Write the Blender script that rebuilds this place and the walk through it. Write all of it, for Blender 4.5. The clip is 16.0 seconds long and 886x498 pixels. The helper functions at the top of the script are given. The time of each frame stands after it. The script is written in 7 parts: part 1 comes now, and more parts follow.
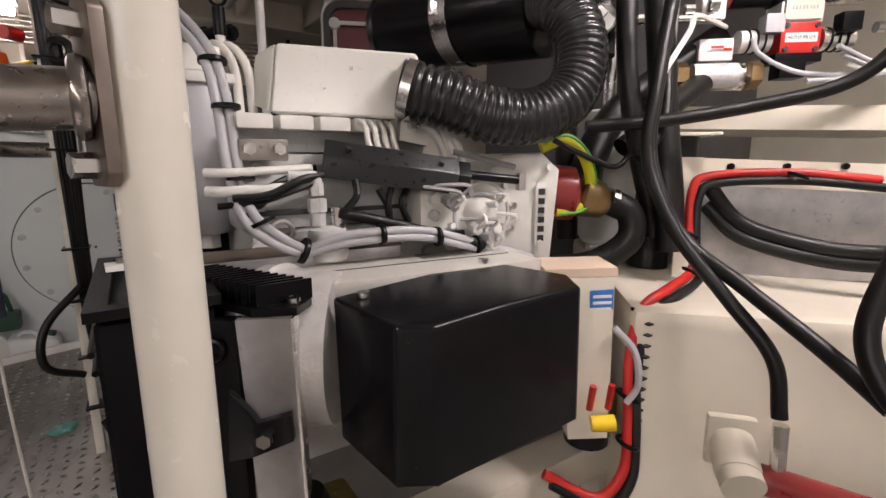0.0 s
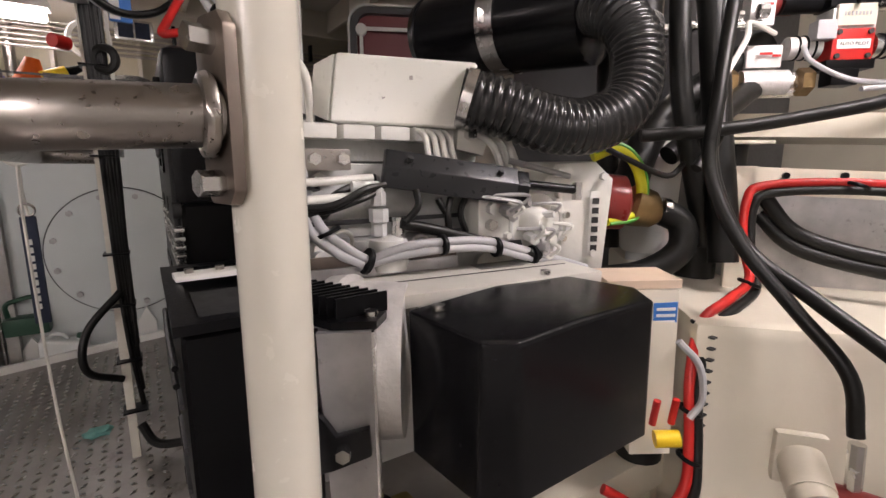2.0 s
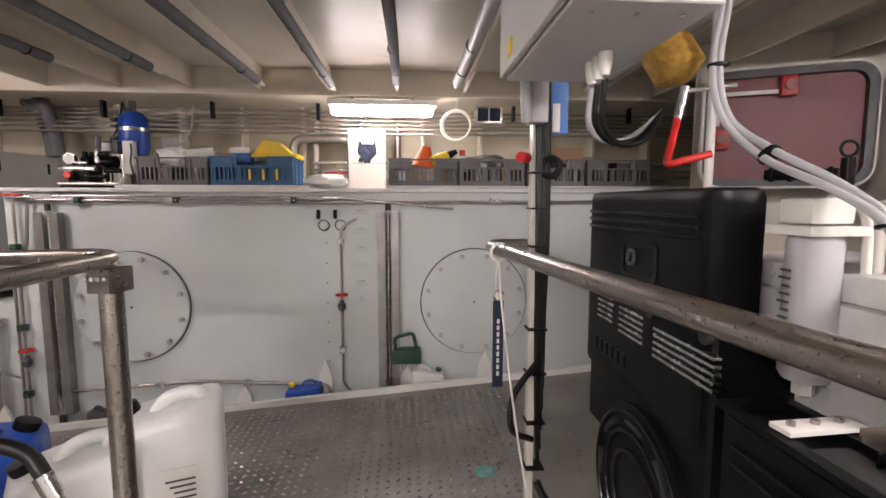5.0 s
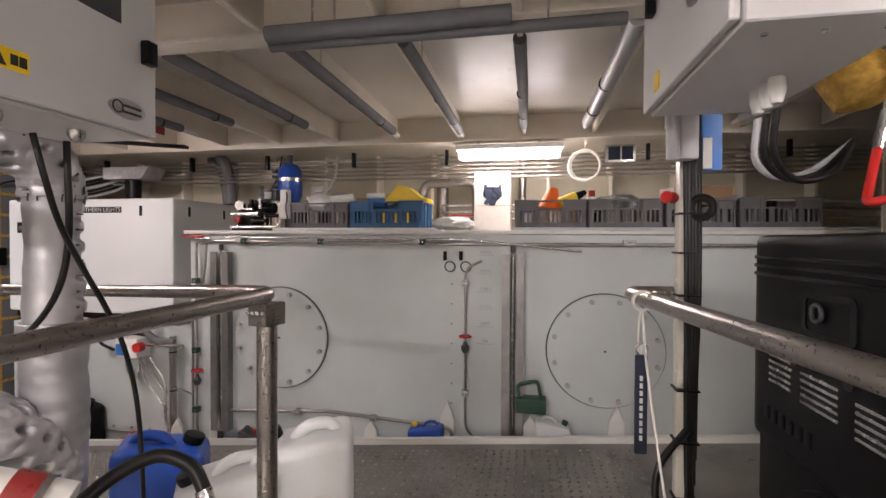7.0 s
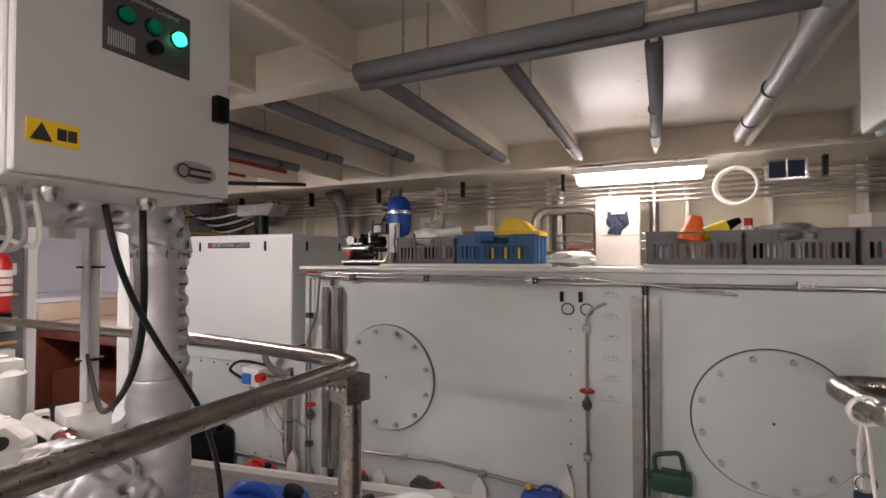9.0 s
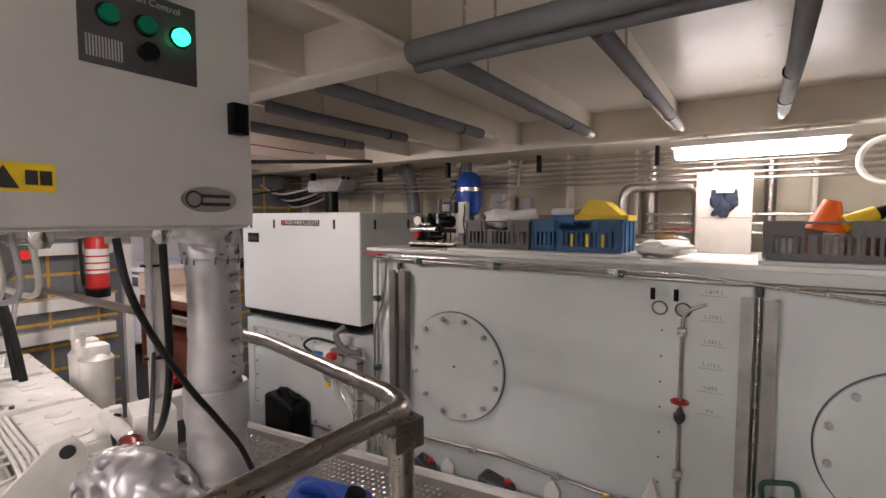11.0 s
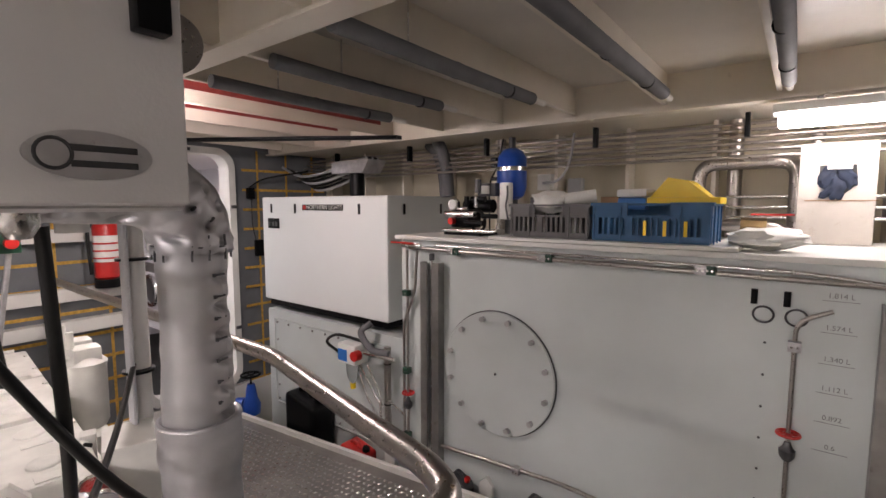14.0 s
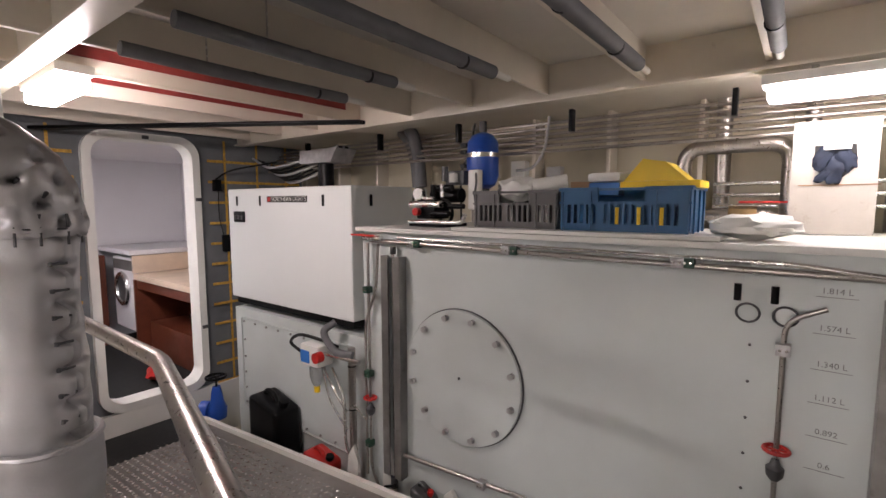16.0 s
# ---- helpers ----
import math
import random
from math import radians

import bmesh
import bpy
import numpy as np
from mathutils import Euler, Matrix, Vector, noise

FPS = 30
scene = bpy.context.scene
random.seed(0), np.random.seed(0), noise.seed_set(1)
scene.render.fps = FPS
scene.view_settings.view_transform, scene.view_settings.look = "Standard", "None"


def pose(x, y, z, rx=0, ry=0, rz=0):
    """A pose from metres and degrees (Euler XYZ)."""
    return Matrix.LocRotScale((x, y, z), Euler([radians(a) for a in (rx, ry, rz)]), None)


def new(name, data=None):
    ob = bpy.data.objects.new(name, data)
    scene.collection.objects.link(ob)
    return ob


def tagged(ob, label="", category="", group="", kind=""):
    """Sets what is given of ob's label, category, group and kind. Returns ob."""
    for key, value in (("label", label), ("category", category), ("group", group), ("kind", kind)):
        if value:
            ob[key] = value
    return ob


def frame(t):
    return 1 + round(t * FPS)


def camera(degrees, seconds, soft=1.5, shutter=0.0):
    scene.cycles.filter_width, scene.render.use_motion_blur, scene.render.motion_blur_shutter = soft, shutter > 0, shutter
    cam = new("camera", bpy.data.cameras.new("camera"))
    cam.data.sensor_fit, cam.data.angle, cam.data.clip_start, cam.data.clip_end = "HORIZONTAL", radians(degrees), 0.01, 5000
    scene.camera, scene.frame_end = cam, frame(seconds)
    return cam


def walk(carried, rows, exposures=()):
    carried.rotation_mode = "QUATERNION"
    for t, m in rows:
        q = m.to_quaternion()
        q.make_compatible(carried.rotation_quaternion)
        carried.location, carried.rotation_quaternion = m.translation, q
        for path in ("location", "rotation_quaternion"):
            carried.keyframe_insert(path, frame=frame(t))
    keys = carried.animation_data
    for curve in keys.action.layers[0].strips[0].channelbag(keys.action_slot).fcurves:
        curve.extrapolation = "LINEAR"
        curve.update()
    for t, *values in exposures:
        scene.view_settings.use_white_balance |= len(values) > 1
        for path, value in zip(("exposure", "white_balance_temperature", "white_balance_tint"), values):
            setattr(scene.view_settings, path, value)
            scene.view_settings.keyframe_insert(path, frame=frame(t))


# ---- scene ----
cam = camera(87.0, 16.0)
# seconds, eye x y z, yaw, pitch, roll
ROWS = [
    (0, -0.295, 2.665, 0.915, -33.62, -10.53, 0.11),
    (0.5, -0.300, 2.664, 0.918, -33.45, -10.50, 0.11),
    (1, -0.306, 2.668, 0.920, -33.36, -10.43, 0.02),
    (1.5, -0.335, 2.693, 0.927, -33.18, -10.22, 0.05),
    (2, -0.363, 2.721, 0.926, -32.52, -10.14, -0.02),
    (2.5, -0.395, 2.747, 0.933, -30.79, -10.22, -0.10),
    (3, -0.408, 2.755, 0.945, -28.88, -10.14, -0.04),
    (3.5, -0.499, 2.795, 0.986, -26.46, -9.74, -0.35),
    (4, -0.680, 2.797, 1.036, -20.95, -9.20, 0.15),
    (4.5, -0.810, 2.775, 1.075, -11.93, -8.10, -0.03),
    (5, -0.891, 2.852, 1.107, -4.15, -5.84, -0.04),
    (7.5, -0.931, 2.904, 1.114, 12.73, -0.28, -0.09),
    (8, -0.940, 2.954, 1.098, 15.55, 0.31, 0.01),
    (8.5, -0.956, 3.036, 1.128, 19.40, 0.73, -0.19),
    (9, -0.961, 3.144, 1.234, 24.69, 1.21, 0.06),
    (9.5, -1.061, 3.220, 1.329, 27.55, -0.31, -0.07),
    (12, -1.031, 3.406, 1.383, 36.52, -4.50, 0.08),
    (12.5, -1.067, 3.439, 1.380, 37.15, -4.76, -0.01),
    (13, -1.166, 3.525, 1.384, 37.63, -5.03, 0.07),
    (13.5, -1.281, 3.603, 1.351, 37.57, -4.99, 0.12),
    (14, -1.321, 3.659, 1.369, 37.35, -5.43, 0.00),
    (14.5, -1.328, 3.763, 1.356, 37.13, -5.36, 0.14),
    (15, -1.305, 3.877, 1.342, 37.25, -5.40, 0.09),
    (15.5, -1.288, 3.936, 1.331, 37.30, -5.49, 0.20),
    (16, -1.286, 3.958, 1.317, 37.55, -5.60, 0.10),
]
walk(cam, [(t, pose(x, y, z, 90 + pitch, roll, yaw)) for t, x, y, z, yaw, pitch, roll in ROWS], [(0, 0.55), (2, 0.6), (3, 0.75), (4, 1.2), (5, 1.35), (8, 1.1), (13, 1.0), (16, 1.08)])

# ---- light ----
world = bpy.data.worlds.new("engine_room_air")
world.use_nodes = True
world.node_tree.nodes["Background"].inputs[0].default_value = (0.9, 0.95, 1.0, 1)
world.node_tree.nodes["Background"].inputs[1].default_value = 0.002
scene.world = world
LAMP = 14.0
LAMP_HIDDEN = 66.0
LAMP_AFT = 46.0
CABIN = 12.0


# ---- materials ----
def material(name, colour, rough=0.5, metal=0.0, vary=0.12, scale=6.0, bump=0.1, fine=60.0, dirt=None, dirt_at=0.62, spec=0.5, coat=0.0):
    """Two scales of variation, a dirt colour where the large noise is high, and fine relief."""
    m = bpy.data.materials.new(name)
    m.use_nodes = True
    n, l = m.node_tree.nodes, m.node_tree.links
    b = n["Principled BSDF"]
    co = n.new("ShaderNodeTexCoord")
    big, small = n.new("ShaderNodeTexNoise"), n.new("ShaderNodeTexNoise")
    big.inputs["Scale"].default_value, big.inputs["Detail"].default_value = scale, 6
    small.inputs["Scale"].default_value, small.inputs["Detail"].default_value = fine, 4
    for t in (big, small):
        l.new(co.outputs["Object"], t.inputs["Vector"])
    ramp = n.new("ShaderNodeMapRange")
    ramp.inputs["From Min"].default_value, ramp.inputs["From Max"].default_value = 0.3, 0.7
    ramp.inputs["To Min"].default_value, ramp.inputs["To Max"].default_value = 1 - vary, 1 + vary * 0.6
    l.new(big.outputs["Fac"], ramp.inputs["Value"])
    mul = n.new("ShaderNodeMix")
    mul.data_type, mul.blend_type = "RGBA", "MULTIPLY"
    mul.inputs["Factor"].default_value = 1
    mul.inputs["A"].default_value = (*colour, 1)
    l.new(ramp.outputs["Result"], mul.inputs["B"])
    out = mul.outputs["Result"]
    if dirt:
        stain = n.new("ShaderNodeTexNoise")
        stain.inputs["Scale"].default_value, stain.inputs["Detail"].default_value, stain.inputs["Roughness"].default_value = scale * 2.3, 8, 0.7
        l.new(co.outputs["Object"], stain.inputs["Vector"])
        mask = n.new("ShaderNodeMapRange")
        mask.inputs["From Min"].default_value, mask.inputs["From Max"].default_value = dirt_at, dirt_at + 0.14
        l.new(stain.outputs["Fac"], mask.inputs["Value"])
        mix = n.new("ShaderNodeMix")
        mix.data_type = "RGBA"
        mix.inputs["B"].default_value = (*dirt, 1)
        l.new(mask.outputs["Result"], mix.inputs["Factor"])
        l.new(out, mix.inputs["A"])
        out = mix.outputs["Result"]
    l.new(out, b.inputs["Base Color"])
    rr = n.new("ShaderNodeMapRange")
    rr.inputs["To Min"].default_value, rr.inputs["To Max"].default_value = max(0.03, rough - 0.1), min(1, rough + 0.1)
    l.new(small.outputs["Fac"], rr.inputs["Value"])
    l.new(rr.outputs["Result"], b.inputs["Roughness"])
    b.inputs["Metallic"].default_value = metal
    b.inputs["Specular IOR Level"].default_value = spec
    b.inputs["Coat Weight"].default_value = coat
    bp = n.new("ShaderNodeBump")
    bp.inputs["Strength"].default_value, bp.inputs["Distance"].default_value = bump, 0.002
    l.new(small.outputs["Fac"], bp.inputs["Height"])
    l.new(bp.outputs["Normal"], b.inputs["Normal"])
    return m


def glow(name, colour, strength):
    m = bpy.data.materials.new(name)
    m.use_nodes = True
    b = m.node_tree.nodes["Principled BSDF"]
    b.inputs["Base Color"].default_value = (*colour, 1)
    b.inputs["Emission Color"].default_value = (*colour, 1)
    b.inputs["Emission Strength"].default_value = strength
    return m


TANK = material("tank_grey_paint", (0.555, 0.59, 0.575), 0.42, vary=0.10, scale=1.5, bump=0.08, fine=40, dirt=(0.36, 0.34, 0.31), dirt_at=0.72)
ENCLOSURE = material("satin_white_powder_coat", (0.72, 0.74, 0.73), 0.34, vary=0.025, scale=2, bump=0.06, fine=260)
WHITE = material("white_paint", (0.74, 0.73, 0.69), 0.42, vary=0.08, scale=4, bump=0.1, dirt=(0.42, 0.36, 0.28), dirt_at=0.70)
CREAM = material("cream_paint", (0.66, 0.61, 0.50), 0.38, vary=0.10, scale=4, bump=0.12, fine=90, dirt=(0.25, 0.17, 0.10), dirt_at=0.69)
POLE = material("scuffed_cream_enamel", (0.70, 0.67, 0.58), 0.24, vary=0.05, scale=9, bump=0.05, fine=50, dirt=(0.22, 0.18, 0.13), dirt_at=0.735)
AIRBOX = material("off_white_enamel", (0.76, 0.75, 0.68), 0.30, vary=0.04, scale=6, bump=0.06, fine=90, dirt=(0.35, 0.30, 0.22), dirt_at=0.75)
BEIGE = material("beige_hull_paint", (0.55, 0.50, 0.38), 0.5, vary=0.12, scale=2, bump=0.1, dirt=(0.4, 0.33, 0.2), dirt_at=0.68)
CEIL = material("ceiling_steel_paint", (0.63, 0.59, 0.53), 0.38, vary=0.14, scale=1.6, bump=0.12, fine=30, dirt=(0.30, 0.27, 0.22), dirt_at=0.66)
BEAM = material("beam_paint", (0.72, 0.66, 0.56), 0.4, vary=0.1, scale=3, bump=0.12, dirt=(0.33, 0.28, 0.22), dirt_at=0.68)
PRIMER = material("red_primer", (0.26, 0.035, 0.03), 0.6, vary=0.3, scale=6)
HATCHRED = material("oxide_red_paint", (0.20, 0.045, 0.05), 0.42, vary=0.12, scale=3, dirt=(0.28, 0.12, 0.12), dirt_at=0.66)
STEEL = material("stainless_steel", (0.42, 0.39, 0.36), 0.30, metal=1.0, vary=0.12, scale=5, bump=0.02, fine=120, dirt=(0.34, 0.30, 0.26), dirt_at=0.66)
# Dark brown steel; the rail plate's dim reflections are put into this colour.
DARKSTEEL = material("dark_brown_steel", (0.24, 0.20, 0.17), 0.42, metal=0.9, vary=0.2, scale=20, bump=0.08, fine=120)
BRIGHT = material("bright_steel", (0.68, 0.67, 0.65), 0.25, metal=1.0, vary=0.12, scale=14, bump=0.04)
ALU = material("mill_aluminium", (0.32, 0.31, 0.30), 0.40, metal=0.85, vary=0.25, scale=9, bump=0.08, dirt=(0.20, 0.19, 0.18), dirt_at=0.60)
ALUPAINT = material("pale_grey_paint", (0.55, 0.53, 0.48), 0.4, vary=0.1, scale=9, bump=0.1, dirt=(0.3, 0.27, 0.22), dirt_at=0.66)
CASTALU = material("cast_aluminium", (0.66, 0.64, 0.62), 0.55, metal=0.45, vary=0.18, scale=22, bump=0.6, fine=160, dirt=(0.17, 0.14, 0.12), dirt_at=0.63)
GALV = material("zinc_plate", (0.46, 0.45, 0.45), 0.42, metal=0.75, vary=0.22, scale=18, bump=0.1, dirt=(0.17, 0.155, 0.15), dirt_at=0.60)
CHEQ = material("chequer_plate", (0.33, 0.31, 0.29), 0.45, metal=0.75, vary=0.25, scale=3, bump=0.12, fine=50, dirt=(0.13, 0.11, 0.10), dirt_at=0.58)
BLACK = material("black_plastic", (0.004, 0.004, 0.0045), 0.36, vary=0.3, scale=10, bump=0.03, fine=200, spec=0.15)
SATIN = material("satin_black_sheet", (0.006, 0.006, 0.007), 0.23, vary=0.2, scale=5, bump=0.03, fine=150, spec=0.25)
RUBBER = material("black_rubber", (0.009, 0.009, 0.008), 0.42, vary=0.3, scale=14, bump=0.15, spec=0.3)
HOSE = material("duct_hose", (0.020, 0.020, 0.020), 0.24, vary=0.2, scale=12, bump=0.05)
DARKGREY = material("dark_grey_metal", (0.075, 0.075, 0.078), 0.4, metal=0.3, vary=0.15, scale=9)
FOAM = material("grey_foam_lagging", (0.13, 0.13, 0.135), 0.72, vary=0.15, scale=8, bump=0.25)
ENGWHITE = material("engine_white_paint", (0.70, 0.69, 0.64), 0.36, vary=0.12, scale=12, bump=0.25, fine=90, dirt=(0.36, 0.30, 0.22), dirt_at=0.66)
# Engine white made greyer: shade on recessed parts is put into the colour.
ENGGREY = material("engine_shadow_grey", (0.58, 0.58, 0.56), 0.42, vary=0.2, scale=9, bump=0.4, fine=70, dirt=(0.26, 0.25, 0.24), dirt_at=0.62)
CABLE = material("grey_cable", (0.42, 0.42, 0.43), 0.42, vary=0.06, scale=20)
WIREWHITE = material("white_tube", (0.72, 0.70, 0.64), 0.4, vary=0.06, scale=20)
RED = material("red_plastic", (0.50, 0.018, 0.015), 0.35, vary=0.1, scale=12)
REDPIPE = material("dark_red_enamel", (0.27, 0.03, 0.028), 0.3, vary=0.15, scale=8, bump=0.2, dirt=(0.1, 0.03, 0.03), dirt_at=0.68)
YELLOW = material("yellow_plastic", (0.85, 0.58, 0.015), 0.4, vary=0.08, scale=10)
EARTH = material("yellow_green_sleeve", (0.70, 0.70, 0.02), 0.4, vary=0.05)
EARTHGREEN = material("green_stripe", (0.12, 0.42, 0.06), 0.4, vary=0.05)
BLUE = material("blue_plastic", (0.015, 0.075, 0.40), 0.35, vary=0.12, scale=8)
BLUECRATE = material("blue_crate_plastic", (0.018, 0.10, 0.23), 0.45, vary=0.14, scale=9, dirt=(0.10, 0.16, 0.22), dirt_at=0.68)
GREYCRATE = material("grey_crate_plastic", (0.115, 0.11, 0.108), 0.45, vary=0.14, scale=9, dirt=(0.06, 0.057, 0.055), dirt_at=0.66)
GREEN = material("dark_green_plastic", (0.012, 0.055, 0.03), 0.4, vary=0.15, scale=9)
JUG = material("milky_plastic", (0.74, 0.75, 0.73), 0.4, vary=0.08, scale=6, bump=0.08)
SILVER = material("silver_lagging_cloth", (0.44, 0.435, 0.44), 0.44, metal=0.55, vary=0.16, scale=9, bump=0.7, fine=30)
CARD = material("white_cardboard", (0.50, 0.46, 0.41), 0.75, vary=0.1, scale=7, dirt=(0.40, 0.34, 0.27), dirt_at=0.60)
TAPE = material("yellowed_tape", (0.45, 0.39, 0.28), 0.4, vary=0.1, scale=30)
BROWNCARD = material("brown_cardboard", (0.33, 0.20, 0.11), 0.8, vary=0.15, scale=9)
INSUL = material("grey_insulation_board", (0.15, 0.16, 0.17), 0.7, vary=0.2, scale=5, bump=0.2)
STRAP = material("ochre_mesh_tape", (0.58, 0.34, 0.06), 0.75, vary=0.35, scale=40, bump=0.3)
PASSIV = material("yellow_zinc", (0.45, 0.36, 0.14), 0.3, metal=0.9, vary=0.3, scale=25, dirt=(0.16, 0.12, 0.05), dirt_at=0.6)
BRONZE = material("bronze", (0.28, 0.19, 0.09), 0.4, metal=0.9, vary=0.3, scale=20)
LABELW = material("paper_label", (0.75, 0.74, 0.70), 0.6, vary=0.05)
LABELB = material("blue_label", (0.03, 0.16, 0.50), 0.45, vary=0.05)
PENCIL = material("grey_marker", (0.20, 0.20, 0.20), 0.6, vary=0.3, scale=60)
INK = material("black_ink", (0.02, 0.02, 0.02), 0.6, vary=0.05)
CABINWALL = material("cabin_laminate", (0.76, 0.74, 0.76), 0.5, vary=0.03, scale=2)
WOOD = material("light_wood", (0.70, 0.55, 0.42), 0.45, vary=0.12, scale=5)
MAHOG = material("mahogany", (0.13, 0.035, 0.018), 0.35, vary=0.25, scale=7)
MAT = material("black_rubber_mat", (0.012, 0.012, 0.012), 0.85, vary=0.3, scale=30, bump=0.5)
NAVY = material("navy_cloth", (0.012, 0.02, 0.045), 0.7, vary=0.3, scale=20, bump=0.4)
RAGM = material("turquoise_rag", (0.18, 0.42, 0.38), 0.8, vary=0.2, scale=30)
LAMPGLOW = glow("lamp_diffuser", (1.0, 0.90, 0.905), LAMP)
LAMPGLOW2 = glow("fill_lamp_diffuser", (1.0, 0.90, 0.915), LAMP_HIDDEN)
LAMPGLOW3 = glow("aft_lamp_diffuser", (1.0, 0.87, 0.87), LAMP_AFT)
CABINGLOW = glow("cabin_fill_glow", (1.0, 0.93, 0.95), CABIN)
GREENGLOW = glow("lit_green_lens", (0.02, 0.9, 0.35), 3.0)
GREENLENS = material("green_lens", (0.0, 0.22, 0.12), 0.25, vary=0.05)
GLASS = material("bowl_glass", (0.7, 0.72, 0.72), 0.08, vary=0.02)
GLASS.node_tree.nodes["Principled BSDF"].inputs["Transmission Weight"].default_value = 0.8


# ---- mesh helpers ----
V = Vector


def base_of(ob):
    p = V((0, 0, 0))
    while ob:
        p = p + ob.location
        ob = ob.parent
    return p


def link(name, bm, mat, parent=None, label="", smooth=True):
    bm.normal_update()
    me = bpy.data.meshes.new(name)
    if parent:
        bmesh.ops.translate(bm, verts=bm.verts, vec=-base_of(parent))
    bm.to_mesh(me)
    bm.free()
    for m in (mat if isinstance(mat, (list, tuple)) else [mat]):
        me.materials.append(m)
    if smooth:
        me.shade_smooth()
        me.set_sharp_from_angle(angle=radians(38))
    ob = new(name, me)
    if parent:
        ob.parent = parent
    if label:
        ob["label"] = label
    return ob


def part(name, bm, mat, parent, label=""):
    return link(name, bm, mat, parent, label)


def thing(name, at, label, category, group="", kind=""):
    ob = new(name)
    ob.location = at
    ob.empty_display_size = 0.05
    return tagged(ob, label, category, group, kind)


def solo(name, bm, mat, label, category, group="", kind=""):
    """A thing that is one mesh; its origin goes to its base."""
    cs = [v.co for v in bm.verts]
    c = V(((min(v.x for v in cs) + max(v.x for v in cs)) / 2, (min(v.y for v in cs) + max(v.y for v in cs)) / 2, min(v.z for v in cs)))
    bmesh.ops.translate(bm, verts=bm.verts, vec=-c)
    ob = link(name, bm, mat)
    ob.location = c
    return tagged(ob, label, category, group, kind)


def box(a, b, bevel=0.0, bm=None, seg=2, rot=0.0, pivot=None):
    bm = bm or bmesh.new()
    a, b = V(a), V(b)
    r = bmesh.ops.create_cube(bm, size=1)
    vs = r["verts"]
    bmesh.ops.scale(bm, verts=vs, vec=[max(1e-4, abs(b[i] - a[i])) for i in range(3)])
    bmesh.ops.translate(bm, verts=vs, vec=(a + b) / 2)
    if bevel:
        es = list({e for v in vs for e in v.link_edges})
        r2 = bmesh.ops.bevel(bm, geom=es, offset=bevel, segments=seg, profile=0.7, affect="EDGES")
        vs = list({v for f in r2["faces"] for v in f.verts} | {v for v in vs if v.is_valid})
    if rot:
        bmesh.ops.rotate(bm, verts=vs, cent=pivot or (a + b) / 2, matrix=Matrix.Rotation(radians(rot), 3, "Z"))
    return bm


def rod(p, q, r, r2=None, seg=16, bm=None, caps=True):
    bm = bm or bmesh.new()
    p, q = V(p), V(q)
    d = q - p
    m = Matrix.Translation((p + q) / 2) @ d.to_track_quat("Z", "Y").to_matrix().to_4x4()
    bmesh.ops.create_cone(bm, cap_ends=caps, segments=seg, radius1=r, radius2=r if r2 is None else r2, depth=d.length, matrix=m)
    return bm


def smooth_path(pts, n=6):
    pts = [V(p) for p in pts]
    if len(pts) < 3:
        return pts
    ext = [2 * pts[0] - pts[1]] + pts + [2 * pts[-1] - pts[-2]]
    out = []
    for i in range(1, len(ext) - 2):
        a, b, c, d = ext[i - 1], ext[i], ext[i + 1], ext[i + 2]
        for k in range(n):
            t = k / n
            out.append(0.5 * (2 * b + (c - a) * t + (2 * a - 5 * b + 4 * c - d) * t * t + (3 * b - a - 3 * c + d) * t ** 3))
    return out + [pts[-1]]


def sweep(pts, r, seg=10, bm=None, n=6, raw=False, radii=None):
    """A tube along a smooth path; radii, if given, is a function of the share of the way."""
    bm = bm or bmesh.new()
    ps = [V(p) for p in pts] if raw else smooth_path(pts, n)
    up = V((0, 0, 1))
    rings = []
    side = None
    for i, p in enumerate(ps):
        t = (ps[min(i + 1, len(ps) - 1)] - ps[max(i - 1, 0)])
        t = t.normalized() if t.length > 1e-9 else V((0, 0, 1))
        if side is None:
            side = t.cross(up if abs(t.z) < 0.9 else V((1, 0, 0))).normalized()
        else:
            side = (side - t * side.dot(t)).normalized()
        o = t.cross(side)
        rr = radii(i / (len(ps) - 1)) if radii else r
        rings.append([bm.verts.new(p + (side * math.cos(a) + o * math.sin(a)) * rr) for a in [2 * math.pi * k / seg for k in range(seg)]])
    for a, b in zip(rings, rings[1:]):
        for k in range(seg):
            bm.faces.new((a[k], a[(k + 1) % seg], b[(k + 1) % seg], b[k]))
    bm.faces.new(list(reversed(rings[0])))
    bm.faces.new(rings[-1])
    return bm


def corner_path(pts, r=0.06, n=6):
    """Straight runs with rounded corners."""
    pts = [V(p) for p in pts]
    out = [pts[0]]
    for a, b, c in zip(pts, pts[1:], pts[2:]):
        u, w = (a - b), (c - b)
        k = min(r, u.length * 0.45, w.length * 0.45)
        p, q = b + u.normalized() * k, b + w.normalized() * k
        for i in range(n + 1):
            t = i / n
            out.append(p * (1 - t) ** 2 + b * 2 * t * (1 - t) + q * t * t)
    return out + [pts[-1]]


def pipe(pts, r, bend=0.06, seg=14, bm=None):
    return sweep(corner_path(pts, bend), r, seg, bm, raw=True)


def prism(poly, depth, bm=None):
    """A polygon of 3D points, made thick by the vector depth."""
    bm = bm or bmesh.new()
    d = V(depth)
    a = [bm.verts.new(V(p)) for p in poly]
    b = [bm.verts.new(V(p) + d) for p in poly]
    bm.faces.new(a)
    bm.faces.new(list(reversed(b)))
    for i in range(len(a)):
        j = (i + 1) % len(a)
        bm.faces.new((a[j], a[i], b[i], b[j]))
    bmesh.ops.recalc_face_normals(bm, faces=bm.faces)
    return bm


